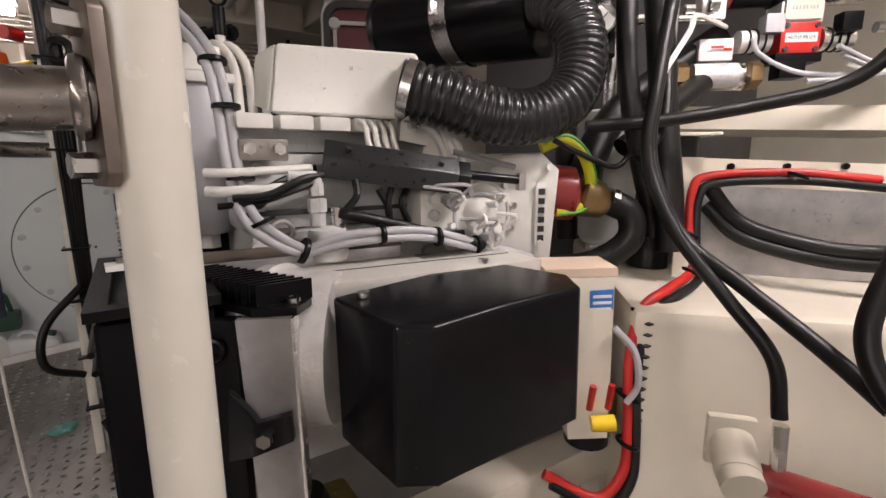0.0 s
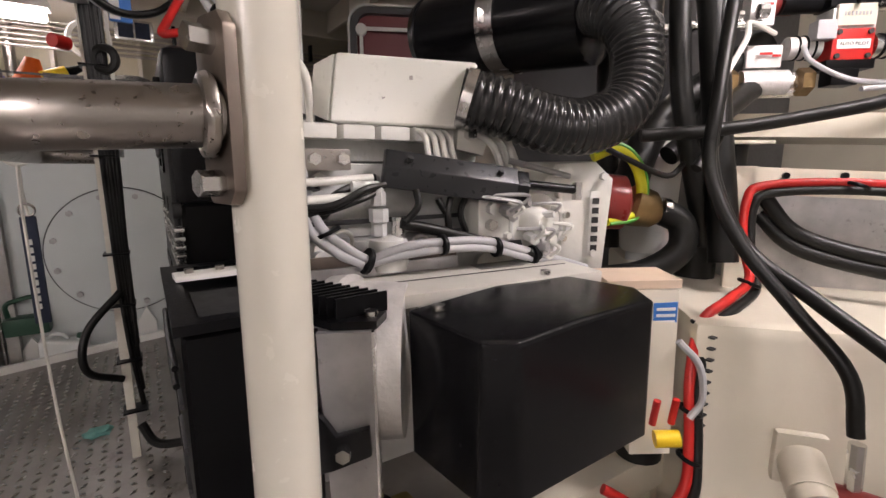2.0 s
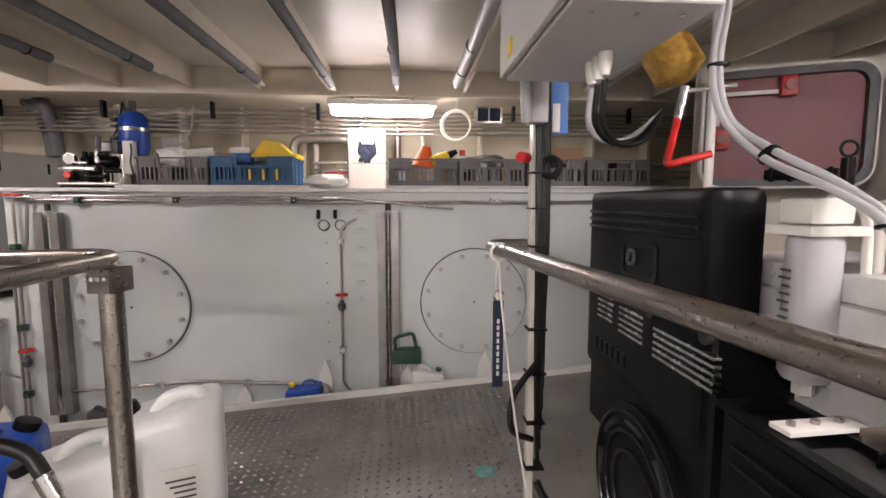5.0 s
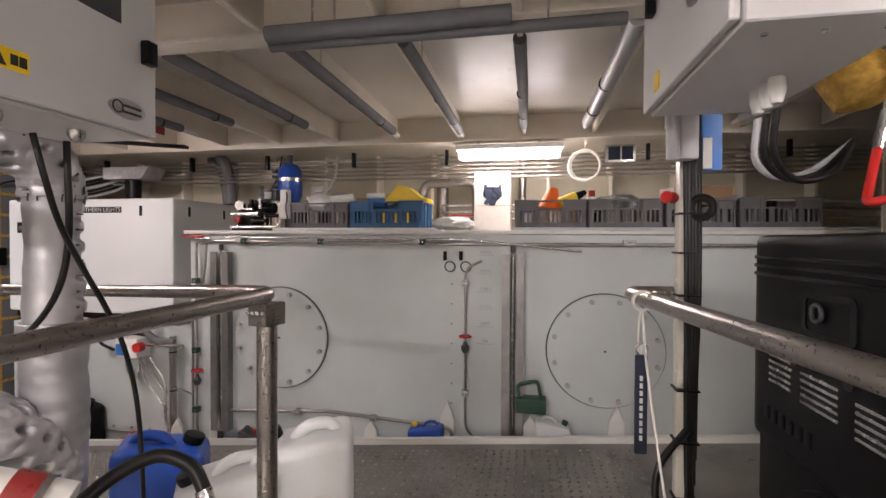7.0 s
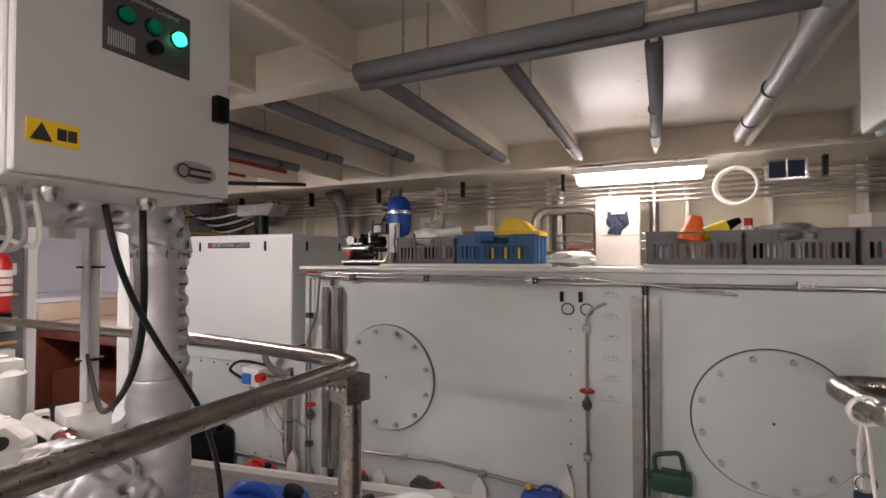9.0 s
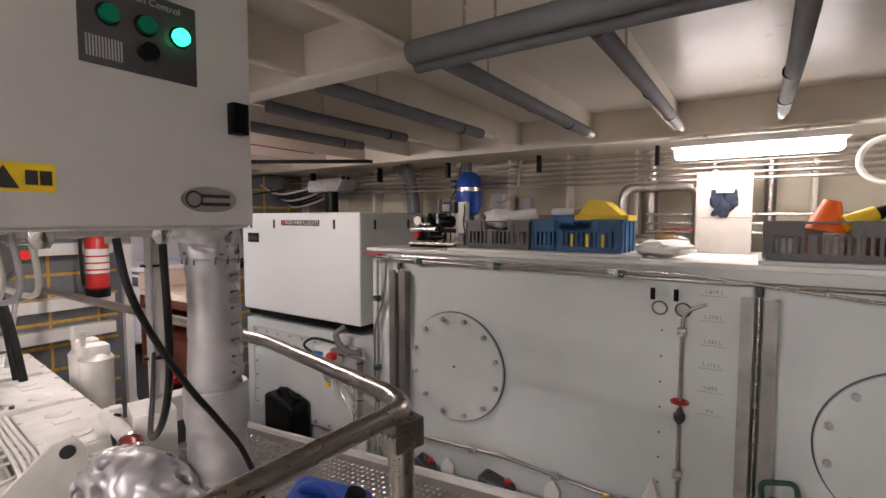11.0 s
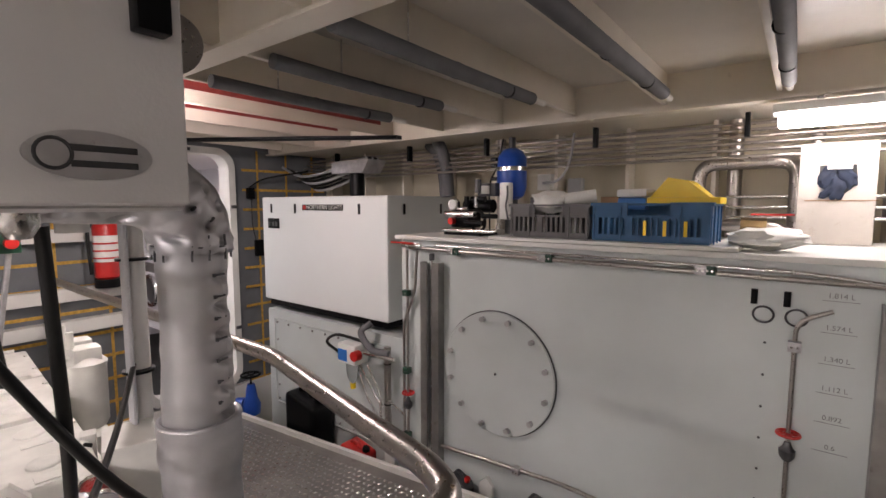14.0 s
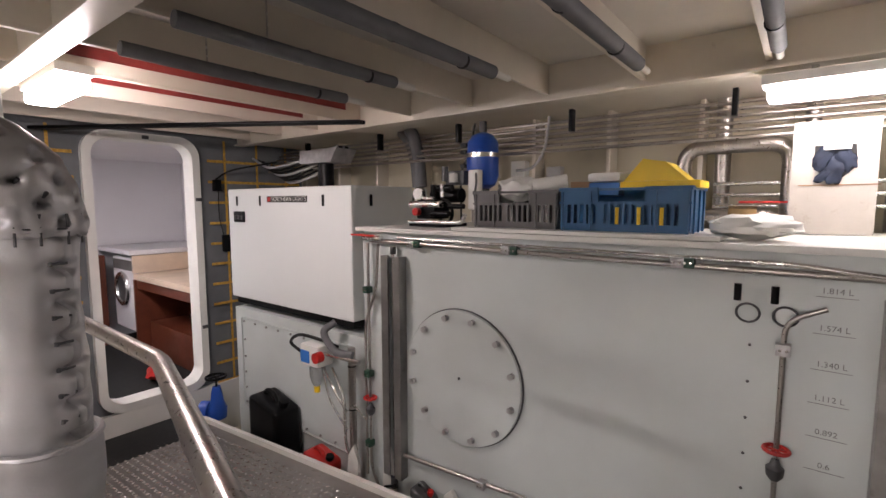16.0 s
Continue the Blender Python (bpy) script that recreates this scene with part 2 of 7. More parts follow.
def bevelled(bm, w, seg=2, angle=30):
    es = [e for e in bm.edges if len(e.link_faces) == 2 and e.calc_face_angle(0) > radians(angle)]
    bmesh.ops.bevel(bm, geom=es, offset=w, segments=seg, profile=0.7, affect="EDGES")
    return bm


def lathe(axis_pts, radii, seg=20, bm=None):
    """Turned shape: radii at points along a straight axis."""
    return sweep(axis_pts, 0, seg, bm, raw=True, radii=lambda s: radii[min(len(radii) - 1, int(round(s * (len(radii) - 1))))])


def ring(c, R, r, normal, seg=40, tube=8, bm=None):
    bm = bm or bmesh.new()
    q = V(normal).to_track_quat("Z", "Y").to_matrix()
    rows = []
    for i in range(seg):
        a = 2 * math.pi * i / seg
        d = q @ V((math.cos(a), math.sin(a), 0))
        rows.append([bm.verts.new(V(c) + d * (R + r * math.cos(b)) + (q @ V((0, 0, 1))) * r * math.sin(b)) for b in [2 * math.pi * k / tube for k in range(tube)]])
    for i in range(seg):
        a, b = rows[i], rows[(i + 1) % seg]
        for k in range(tube):
            bm.faces.new((a[k], b[k], b[(k + 1) % tube], a[(k + 1) % tube]))
    bmesh.ops.recalc_face_normals(bm, faces=bm.faces)
    return bm


def lettering(name, body, size, m, mat, parent):
    cu = bpy.data.curves.new(name, "FONT")
    cu.body, cu.size, cu.align_x, cu.align_y, cu.extrude = body, size, "CENTER", "CENTER", 0.0003
    tmp = bpy.data.objects.new(name, cu)
    me = bpy.data.meshes.new_from_object(tmp)
    bpy.data.objects.remove(tmp)
    me.materials.append(mat)
    ob = new(name, me)
    ob.parent = parent
    ob.matrix_basis = Matrix.Translation(-base_of(parent)) @ m
    return ob


FACE_SOUTH = Euler((radians(90), 0, 0)).to_matrix().to_4x4()  # reads from -y
FACE_EAST = Euler((radians(90), 0, radians(90))).to_matrix().to_4x4()  # reads from +x


def floor_z(x):
    return 0.025 + 0.087 * x


# ---- setting ----
X0, X1, Y0, Y1, TOP = -5.30, 2.6, 1.2, 6.95, 2.0
bm = bmesh.new()
prism([(X0, Y0, floor_z(X0)), (X1, Y0, floor_z(X1)), (X1, 5.62, floor_z(X1)), (X0, 5.62, floor_z(X0))], (0, 0, -0.02), bm)
floor = tagged(link("floor", bm, CHEQ), "worn aluminium chequer plate deck sloping down aft", "floor", kind="structure")
bm = bmesh.new()
step = 0.043
for i in range(int(5.2 / step)):
    for j in range(int(1.75 / step)):
        x, y = -5.2 + i * step, 3.85 + j * step
        if x > -0.35:
            continue
        a = radians(45 if (i + j) % 2 else -45)
        c, s = math.cos(a), math.sin(a)
        z = floor_z(x) + 0.0005
        pts = [bm.verts.new((x + c * u - s * w, y + s * u + c * w, z + 0.087 * (c * u - s * w))) for u, w in ((-0.016, 0), (0, -0.008), (0.016, 0), (0, 0.008))]
        t = bm.verts.new((x, y, z + 0.0048))
        for k in range(4):
            bm.faces.new((pts[k], pts[(k + 1) % 4], t))
tread = link("tread_diamonds", bm, BRIGHT, floor, smooth=False)
tread["kind"] = "stuff"
bilge = tagged(link("bilge_floor", box((X0, 5.62, -0.75), (X1, 6.95, -0.7)), BEIGE), "cream painted bilge bottom below the deck edge", "floor", kind="structure")
bm = prism([(X0, 5.615, floor_z(X0)), (X1, 5.615, floor_z(X1)), (X1, 5.615, floor_z(X1) + 0.035), (X0, 5.615, floor_z(X0) + 0.035)], (0, 0.03, 0))
kerb = tagged(link("trim_kerb", bm, WHITE), "chipped white painted steel edge strip along the deck", "kerb", kind="structure")
bm = prism([(X0, 5.625, floor_z(X0)), (X1, 5.625, floor_z(X1)), (X1, 5.625, -0.7), (X0, 5.625, -0.7)], (0, 0.012, 0))
tagged(link("trim_deck_edge", bm, BEAM), "cream painted steel plate under the deck edge", "trim", kind="structure")
wall_north = tagged(link("wall_north", box((X0, 6.85, -0.7), (X1 + 0.1, 6.95, TOP)), BEIGE), "beige painted hull plating", "wall", kind="structure")
for i in range(16):
    x = -5.05 + i * 0.475
    part("hull_frame", box((x - 0.012, 6.72, 1.1), (x + 0.012, 6.849, 1.95), 0.003), BEAM, wall_north)
tagged(link("wall_south", box((X0 - 0.1, Y0 - 0.1, -0.7), (X1 + 0.1, Y0, TOP)), WHITE), "white painted steel bulkhead", "wall", kind="structure")
tagged(link("wall_east", box((X1, Y0, -0.7), (X1 + 0.1, 6.85, TOP)), CREAM), "cream painted steel bulkhead", "wall", kind="structure")

# aft bulkhead with a doorway
DY0, DY1, DZ0, DZ1 = 5.07, 5.78, -0.20, 1.80
wall_west = thing("wall_west", (X0, 4.0, -0.7), "aft bulkhead lined with grey insulation boards and ochre tape", "wall", kind="structure")
for a, b in (((-5.40, Y0, -0.7), (X0, DY0, TOP)), ((-5.40, DY1, -0.7), (X0, 6.849, TOP)), ((-5.40, DY0, DZ1), (X0, DY1, TOP)), ((-5.40, DY0, -0.7), (X0, DY1, DZ0))):
    part("bulkhead_plate", box(a, b), INSUL, wall_west)
bw, bh = 0.30, 0.175
panel_mesh = None
for i in range(14):
    for j in range(12):
        y, z = 2.75 + i * bw, -0.25 + j * bh
        if y + bw > DY0 - 0.08 and y < DY1 + 0.08 and z < DZ1 + 0.05 and z + bh > DZ0 - 0.1:
            continue
        if y + bw > 6.8:
            continue
        if panel_mesh is None:
            first = part("insulation_board", box((X0 + 0.001, y + 0.006, z + 0.006), (X0 + 0.022, y + bw - 0.006, z + bh - 0.006), 0.004, seg=1), INSUL, wall_west)
            panel_mesh, panel_at = first.data, (y, z)
        else:
            ob = new("insulation_board", panel_mesh)
            ob.parent = wall_west
            ob.location = (0, y - panel_at[0], z - panel_at[1])
bm = bmesh.new()
for i in range(16):
    y = 2.75 + i * bw
    if y < 6.8 and not (DY0 - 0.09 < y < DY1 + 0.09):
        box((X0 + 0.022, y - 0.009, -0.25), (X0 + 0.026, y + 0.009, 1.85), bm=bm)
for j in range(12):
    z = -0.25 + j * bh
    box((X0 + 0.0225, 5.90, z - 0.011), (X0 + 0.0265, 6.8, z + 0.011), bm=bm)
    box((X0 + 0.0225, 2.75, z - 0.011), (X0 + 0.0265, DY0 - 0.09, z + 0.011), bm=bm)
part("tape", bm, STRAP, wall_west, "ochre woven tape over the board joints")


def rounded_rect(x, y0, y1, z0, z1, r, n=8):
    out = []
    for cy, cz, a0 in ((y1 - r, z1 - r, 0), (y0 + r, z1 - r, 90), (y0 + r, z0 + r, 180), (y1 - r, z0 + r, 270)):
        for k in range(n + 1):
            a = radians(a0 + 90 * k / n)
            out.append(V((x, cy + r * math.cos(a), cz + r * math.sin(a))))
    return out


def band(outer, inner, depth, bm=None):
    """A closed frame between two loops, with thickness."""
    bm = bm or bmesh.new()
    d = V(depth)
    rows = [[bm.verts.new(p) for p in outer], [bm.verts.new(p) for p in inner], [bm.verts.new(p + d) for p in inner], [bm.verts.new(p + d) for p in outer]]
    m = len(outer)
    for a in range(4):
        b = (a + 1) % 4
        for k in range(m):
            bm.faces.new((rows[a][k], rows[a][(k + 1) % m], rows[b][(k + 1) % m], rows[b][k]))
    bmesh.ops.recalc_face_normals(bm, faces=bm.faces)
    return bm


door_1 = thing("door_1", (X0, 5.42, DZ0), "white rounded watertight doorway standing open to the cabin", "doorway", kind="structure")
part("door_frame", band(rounded_rect(X0 - 0.12, DY0 - 0.045, DY1 + 0.045, DZ0 - 0.05, DZ1 + 0.045, 0.16), rounded_rect(X0 - 0.12, DY0 + 0.012, DY1 - 0.012, DZ0 + 0.012, DZ1 - 0.012, 0.12), (0.17, 0, 0)), WHITE, door_1)
part("coaming", box((X0 - 0.004, DY0 - 0.30, -0.7), (X0 + 0.045, DY1 + 1.0, DZ0 - 0.052), 0.005), WHITE, door_1, "white sill plate under the doorway")
for y, z in ((DY0 + 0.36, DZ1 + 0.015), (DY1 + 0.02, 1.35), (DY1 + 0.02, 0.28), (DY0 + 0.45, DZ0 - 0.02)):
    part("dog_pad", box((X0 + 0.05, y - 0.022, z - 0.014), (X0 + 0.062, y + 0.022, z + 0.014), 0.003), DARKGREY, door_1, "dark latch pad")

# ceiling: plate, transverse beams and girders in one mesh
bm = box((X0, Y0, TOP), (X1, 6.85, TOP + 0.05))
BEAMS = [-0.964 + 0.457 * k for k in range(-9, 8)]
ceiling = tagged(link("ceiling", bm, CEIL), "painted steel deckhead plating with patchy grey paint", "ceiling", kind="structure")
for x in BEAMS:
    if not X0 < x < X1:
        continue
    bm = box((x - 0.006, Y0, 1.865), (x + 0.006, 6.18, TOP))
    box((x - 0.011, Y0, 1.855), (x + 0.011, 6.18, 1.870), 0.004, bm=bm)
    tagged(link("trim_beam", bm, BEAM), "cream painted steel bulb flat deck beam", "beam", group="deck beams", kind="structure")
for y, z0 in ((6.19, 1.83), (4.44, 1.846), (2.2, 1.80)):
    bm = box((X0, y - 0.005, z0), (X1, y + 0.005, TOP))
    box((X0, y - 0.045, z0 - 0.012), (X1, y + 0.045, z0), 0.003, bm=bm)
    tagged(link("trim_girder", bm, BEAM), "cream painted longitudinal deck girder with flange", "beam", group="deck girders", kind="structure")
for x in BEAMS[2:4]:
    tagged(link("trim_primer", box((x + 0.007, 4.50, 1.925), (x + 0.010, 6.05, 1.992)), PRIMER), "red primer showing on a deck beam", "paint patch", group="primer patches", kind="structure")
    tagged(link("trim_primer", box((x - 0.040, 4.42, 1.985), (x - 0.012, 6.0, 1.996)), PRIMER), "red primer strip on the deckhead", "paint patch", group="primer patches", kind="structure")
tagged(link("trim_primer", box((-4.75, 4.4, 1.993), (-3.55, 6.15, 1.998)), PRIMER), "bare red primer patch on the deckhead", "paint patch", kind="structure")
tagged(link("trim_ceiling_plate", box((X0 + 0.03, 6.21, 1.845), (X1, 6.84, 1.86)), BEAM), "cream plate closing the space above the side tanks", "trim", kind="structure")


# ---- lamps ----
def tube_lamp(c, length, mat, label, along="x"):
    x, y, z = c
    t = thing("ceiling_lamp", (x, y, z - 0.05), label, "lamp", group="strip lamps")
    h = length / 2
    d = V((h, 0.055, 0)) if along == "x" else V((0.055, h, 0))
    k = V((0.02, 0.02, 0))
    part("housing", box((x - d.x - 0.02, y - d.y - 0.01, z + 0.012), (x + d.x + 0.02, y + d.y + 0.01, z + 0.05), 0.01), WHITE, t)
    part("diffuser", box((x - d.x, y - d.y, z - 0.045), (x + d.x, y + d.y, z + 0.011), 0.025, seg=4), mat, t, "glowing milky diffuser")
    for s in (-0.6, 0.6):
        part("bracket", box((x + d.x * s - 0.012, y + d.y * (s if along == "y" else 0) - 0.012, z + 0.05), (x + d.x * s + 0.012, y + d.y * (s if along == "y" else 0) + 0.012, z + 0.073)), BRIGHT, t)
    return t


tube_lamp((-1.07, 6.19, 1.745), 0.70, LAMPGLOW, "lit fluorescent strip lamp under the side girder")
# Two unseen strip lamps out of view, added and tuned as fill light.
tube_lamp((-2.2, 1.75, 1.80), 0.9, LAMPGLOW2, "unseen strip lamp added under the deckhead as fill light")
tube_lamp((0.72, 2.56, 1.82), 0.6, LAMPGLOW2, "unseen strip lamp added under the deckhead as fill light")
tube_lamp((-3.78, 4.56, 1.80), 0.5, LAMPGLOW3, "lit strip lamp near the cabin doorway")

# ---- side tanks ----
YT = 5.77
fuel_tank = thing("fuel_tank", (-0.3, 6.25, -0.7), "large grey painted steel fuel tank with bolted round manhole covers", "tank")
part("shell", box((-3.25, YT, -0.68), (2.55, 6.70, 1.16), 0.006), TANK, fuel_tank)
part("top_plate", box((-3.28, YT - 0.03, 1.162), (2.55, 6.70, 1.185), 0.004), WHITE, fuel_tank, "chipped white top plate")


def manhole(c, R, parent):
    x, z = c
    cover = part("manhole_cover", bevelled(rod((x, YT - 0.002, z), (x, YT - 0.020, z), R, seg=72), 0.003, 1), TANK, parent)
    part("gasket", ring((x, YT - 0.003, z), R + 0.002, 0.005, (0, 1, 0), seg=72), DARKGREY, cover)
    for k in range(12):
        a = 2 * math.pi * (k + 0.5) / 12
        px, pz = x + (R - 0.035) * math.cos(a), z + (R - 0.035) * math.sin(a)
        part("bolt", rod((px, YT - 0.021, pz), (px, YT - 0.044, pz), 0.0155, seg=6), GALV, cover)
    part("plug", rod((x, YT - 0.021, z), (x, YT - 0.026, z), 0.007, seg=8), DARKGREY, cover)


manhole((-2.565, 0.468), 0.335, fuel_tank)
manhole((-0.482, 0.472), 0.335, fuel_tank)
manhole((1.6, 0.472), 0.335, fuel_tank)


def channel(x, z0, z1):
    t = thing("gauge_channel", (x, YT - 0.03, z0), "aluminium channel guarding a sight glass on the tank", "channel", group="gauge channels")
    for s in (-1, 1):
        part("angle_profile", prism([(x + s * 0.066, YT - 0.001, z0), (x + s * 0.066, YT - 0.056, z0), (x + s * 0.018, YT - 0.056, z0), (x + s * 0.018, YT - 0.050, z0), (x + s * 0.060, YT - 0.050, z0), (x + s * 0.060, YT - 0.001, z0)], (0, 0, z1 - z0)), ALU, t)
    part("sight_tube", rod((x, YT - 0.03, z0 - 0.04), (x, YT - 0.03, z1 + 0.03), 0.008), BRIGHT, t)
    part("top_fitting", rod((x, YT - 0.03, z1 + 0.01), (x, YT - 0.03, z1 + 0.05), 0.016), DARKGREY, t)
    cock = part("drain_cock", rod((x - 0.01, YT - 0.03, z0 - 0.075), (x - 0.01, YT - 0.03, z0 - 0.01), 0.02), DARKGREY, t)
    rod((x - 0.06, YT - 0.05, z0 - 0.06), (x + 0.03, YT - 0.02, z0 - 0.05), 0.012)
    part("lever", rod((x - 0.07, YT - 0.045, z0 - 0.09), (x + 0.01, YT - 0.045, z0 - 0.05), 0.008), BLACK, cock)


channel(-2.99, -0.18, 1.04)
channel(-1.02, -0.08, 1.04)
channel(1.0, 0.0, 1.04)


def clamp(c, mat=GALV, group="pipe clamps"):
    x, y, z = c
    t = thing("pipe_clamp", (x, y, z - 0.02), "small zinc plated twin pipe clamp on the tank", "clamp", group=group)
    part("body", box((x - 0.02, y - 0.028, z - 0.018), (x + 0.02, y + 0.012, z + 0.018), 0.003), mat, t)
    for d in (-0.009, 0.009):
        part("screw", rod((x + d, y - 0.029, z), (x + d, y - 0.034, z), 0.005, seg=6), BRIGHT, t)


top_pipe = solo("vent_pipe", pipe([(-3.16, YT - 0.03, 1.115), (-1.35, YT - 0.03, 1.10), (2.4, YT - 0.03, 1.10)], 0.011), STEEL, "thin steel pipe clamped along the tank top edge", "pipe")
solo("vent_pipe", pipe([(-2.95, YT - 0.035, 1.138), (-1.3, YT - 0.035, 1.128), (-0.62, YT - 0.04, 1.06)], 0.008), BRIGHT, "thin bright steel pipe below the tank top", "pipe")
for x, m in ((-2.85, GREEN), (-2.3, GREEN), (-1.62, GREEN), (-0.37, GALV), (0.45, GALV), (1.2, GALV)):
    clamp((x, YT - 0.03, 1.112))
    clamp((x + 0.032, YT - 0.022, 1.112), m)
solo("fill_pipe", pipe([(-2.98, YT - 0.03, -0.045), (-2.2, YT - 0.03, 0.0), (-1.48, YT - 0.03, -0.04), (-1.40, YT - 0.03, -0.05), (-1.36, YT - 0.03, -0.25)], 0.011, 0.05), STEEL, "thin steel pipe low on the tank face", "pipe")
for x, z in ((-2.42, -0.012), (-1.9, -0.017), (-1.5, -0.039)):
    clamp((x, YT - 0.03, z))


def handwheel_valve(c, mat=RED, facing=(0, -1, 0), label="black globe valve with a red handwheel on a thin pipe", size=0.034):
    p, d = V(c), V((0, 0, 1))
    t = thing("valve", p - d * 0.09, label, "valve", group="globe valves")
    part("body", lathe([p - d * 0.10, p - d * 0.085, p - d * 0.06, p - d * 0.05, p - d * 0.03], [0.014, 0.024, 0.026, 0.016, 0.010]), DARKGREY, t)
    part("stem", rod(p - d * 0.03, p + d * 0.004, 0.005), BRIGHT, t)
    bm = ring(p, size, 0.0065, (0, 0, 1), seg=24)
    for k in range(3):
        a = k * math.pi / 3
        v = V((math.cos(a), math.sin(a), 0)) * size
        rod(p - v, p + v, 0.004, bm=bm, seg=6)
    part("handwheel", bm, mat, t, "red handwheel" if mat is RED else "")


def sight_line(x, top, bottom, valve_z, greens=()):
    solo("gauge_pipe", pipe([(x + 0.10, YT - 0.03, top), (x, YT - 0.03, top - 0.05), (x, YT - 0.03, bottom + 0.06), (x + 0.06, YT - 0.03, bottom), (x + 0.11, YT - 0.03, bottom)], 0.008, 0.05), STEEL, "thin steel level pipe down the tank face", "pipe", group="level pipes")
    handwheel_valve((x, YT - 0.035, valve_z))
    for z in greens:
        clamp((x, YT - 0.03, z), GREEN if z < 2 else GALV, "level pipe clamps")


sight_line(-1.31, 1.0, -0.10, 0.53, ())
for z in (0.86, 0.18):
    clamp((-1.31, YT - 0.03, z), GALV, "level pipe clamps")
solo("gauge_pipe", pipe([(-3.18, YT - 0.03, 1.10), (-3.18, YT - 0.03, -0.2), (-3.12, YT - 0.03, -0.3)], 0.008), STEEL, "thin steel pipe down the tank corner", "pipe", group="level pipes")
solo("gauge_pipe", pipe([(-3.10, YT - 0.03, 1.10), (-3.12, YT - 0.03, 0.85), (-3.21, YT - 0.03, 0.65), (-3.21, YT - 0.03, -0.25)], 0.008), STEEL, "thin bent steel pipe at the tank corner", "pipe", group="level pipes")
handwheel_valve((-3.17, YT - 0.04, 0.22))
for z in (0.84, 0.36, -0.05):
    clamp((-3.18, YT - 0.03, z), GREEN, "level pipe clamps")
ball = thing("ball_valve", (-3.17, YT - 0.04, 1.12), "ball valve with a long red lever at the tank top", "valve")
part("body", rod((-3.2, YT - 0.045, 1.13), (-3.06, YT - 0.045, 1.13), 0.017), BRIGHT, ball)
part("lever", box((-3.27, YT - 0.075, 1.140), (-3.10, YT - 0.055, 1.150), 0.003), RED, ball, "red lever")
for z, s in ((1.05, "1.814 L"), (0.935, "1.574 L"), (0.822, "1.340 L"), (0.715, "1.112 L"), (0.607, "0.892"), (0.50, "0.6")):
    lettering("level_mark", s, 0.025, Matrix.Translation((-1.19, YT - 0.0015, z)) @ FACE_SOUTH, PENCIL, fuel_tank)
    part("level_line", box((-1.24, YT - 0.0012, z - 0.019), (-1.14, YT - 0.0002, z - 0.0173)), PENCIL, fuel_tank)
for x, z in ((-1.44, 1.02), (-1.34, 1.02)):
    t = thing("test_fitting", (x, YT - 0.02, z - 0.06), "small black test fitting with a looped hose", "fitting", group="test fittings")
    part("cap", rod((x, YT - 0.03, z - 0.02), (x, YT - 0.03, z + 0.035), 0.011), BLACK, t)
    part("loop", ring((x + 0.03, YT - 0.02, z - 0.06), 0.032, 0.004, (0, 1, 0.2), seg=24), DARKGREY, t)


def gusset(x, h=0.2, w=0.10):
    z = floor_z(x) - 0.02
    bm = bevelled(prism([(x - w / 2, YT - 0.03, z - 0.1), (x + w / 2, YT - 0.03, z - 0.1), (x + w / 2, YT - 0.03, z + h * 0.5), (x + w * 0.1, YT - 0.03, z + h), (x - w * 0.35, YT - 0.03, z + h * 0.55)], (0, 0.024, 0)), 0.006)
    solo("gusset_plate", bm, WHITE, "small white painted steel gusset at the tank foot", "bracket", group="tank foot gussets")


for x, h in ((-3.35, 0.16), (-3.05, 0.22), (-2.62, 0.1), (-1.93, 0.12), (-1.43, 0.24), (-0.92, 0.14), (-0.42, 0.18)):
    gusset(x, h)

day_tank = thing("day_tank", (-4.1, 6.3, -0.7), "grey painted steel tank with bolted cover plate under the generator", "tank")
part("shell", box((-4.98, 5.93, -0.69), (-3.30, 6.70, 0.47), 0.006), TANK, day_tank)
cover = part("cover_plate", box((-4.86, 5.917, -0.33), (-3.52, 5.929, 0.40), 0.02, seg=3), TANK, day_tank)
for k in range(9):
    for z in (-0.30, 0.37):
        part("bolt", rod((-4.82 + k * 0.158, 5.916, z), (-4.82 + k * 0.158, 5.906, z), 0.009, seg=6), ALU, cover)
for z in (-0.18, -0.05, 0.08, 0.22):
    part("bolt", rod((-4.82, 5.916, z), (-4.82, 5.906, z), 0.009, seg=6), ALU, cover)

gen = thing("generator_enclosure", (-4.29, 6.3, 0.5), "white sound-insulated generator enclosure on the tank", "generator")
part("cabinet", box((-5.02, 5.93, 0.555), (-3.525, 6.68, 1.432), 0.022, seg=4), ENCLOSURE, gen)
part("base_tray", box((-4.97, 5.95, 0.505), (-3.55, 6.66, 0.553), 0.006), BLACK, gen, "black base tray")
for x in (-4.88, -4.55, -3.80):
    part("slot", box((x - 0.012, 5.9275, 1.30), (x + 0.012, 5.931, 1.375), 0.001), BLACK, gen)
for y in (6.1, 6.52):
    part("slot", box((-3.5265, y - 0.012, 1.30), (-3.5235, y + 0.012, 1.375), 0.001), BLACK, gen)
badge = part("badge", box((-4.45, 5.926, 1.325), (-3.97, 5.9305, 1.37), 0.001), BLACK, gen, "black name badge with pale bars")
part("badge_mark", box((-4.44, 5.9245, 1.332), (-4.405, 5.9258, 1.363)), RED, badge)
lettering("badge_text", "NORTHERN LIGHTS", 0.047, Matrix.Translation((-4.185, 5.9245, 1.3475)) @ FACE_SOUTH, LABELW, badge)
panel = part("control_panel", box((-4.93, 5.924, 1.17), (-4.77, 5.9305, 1.255), 0.002), BLACK, gen)
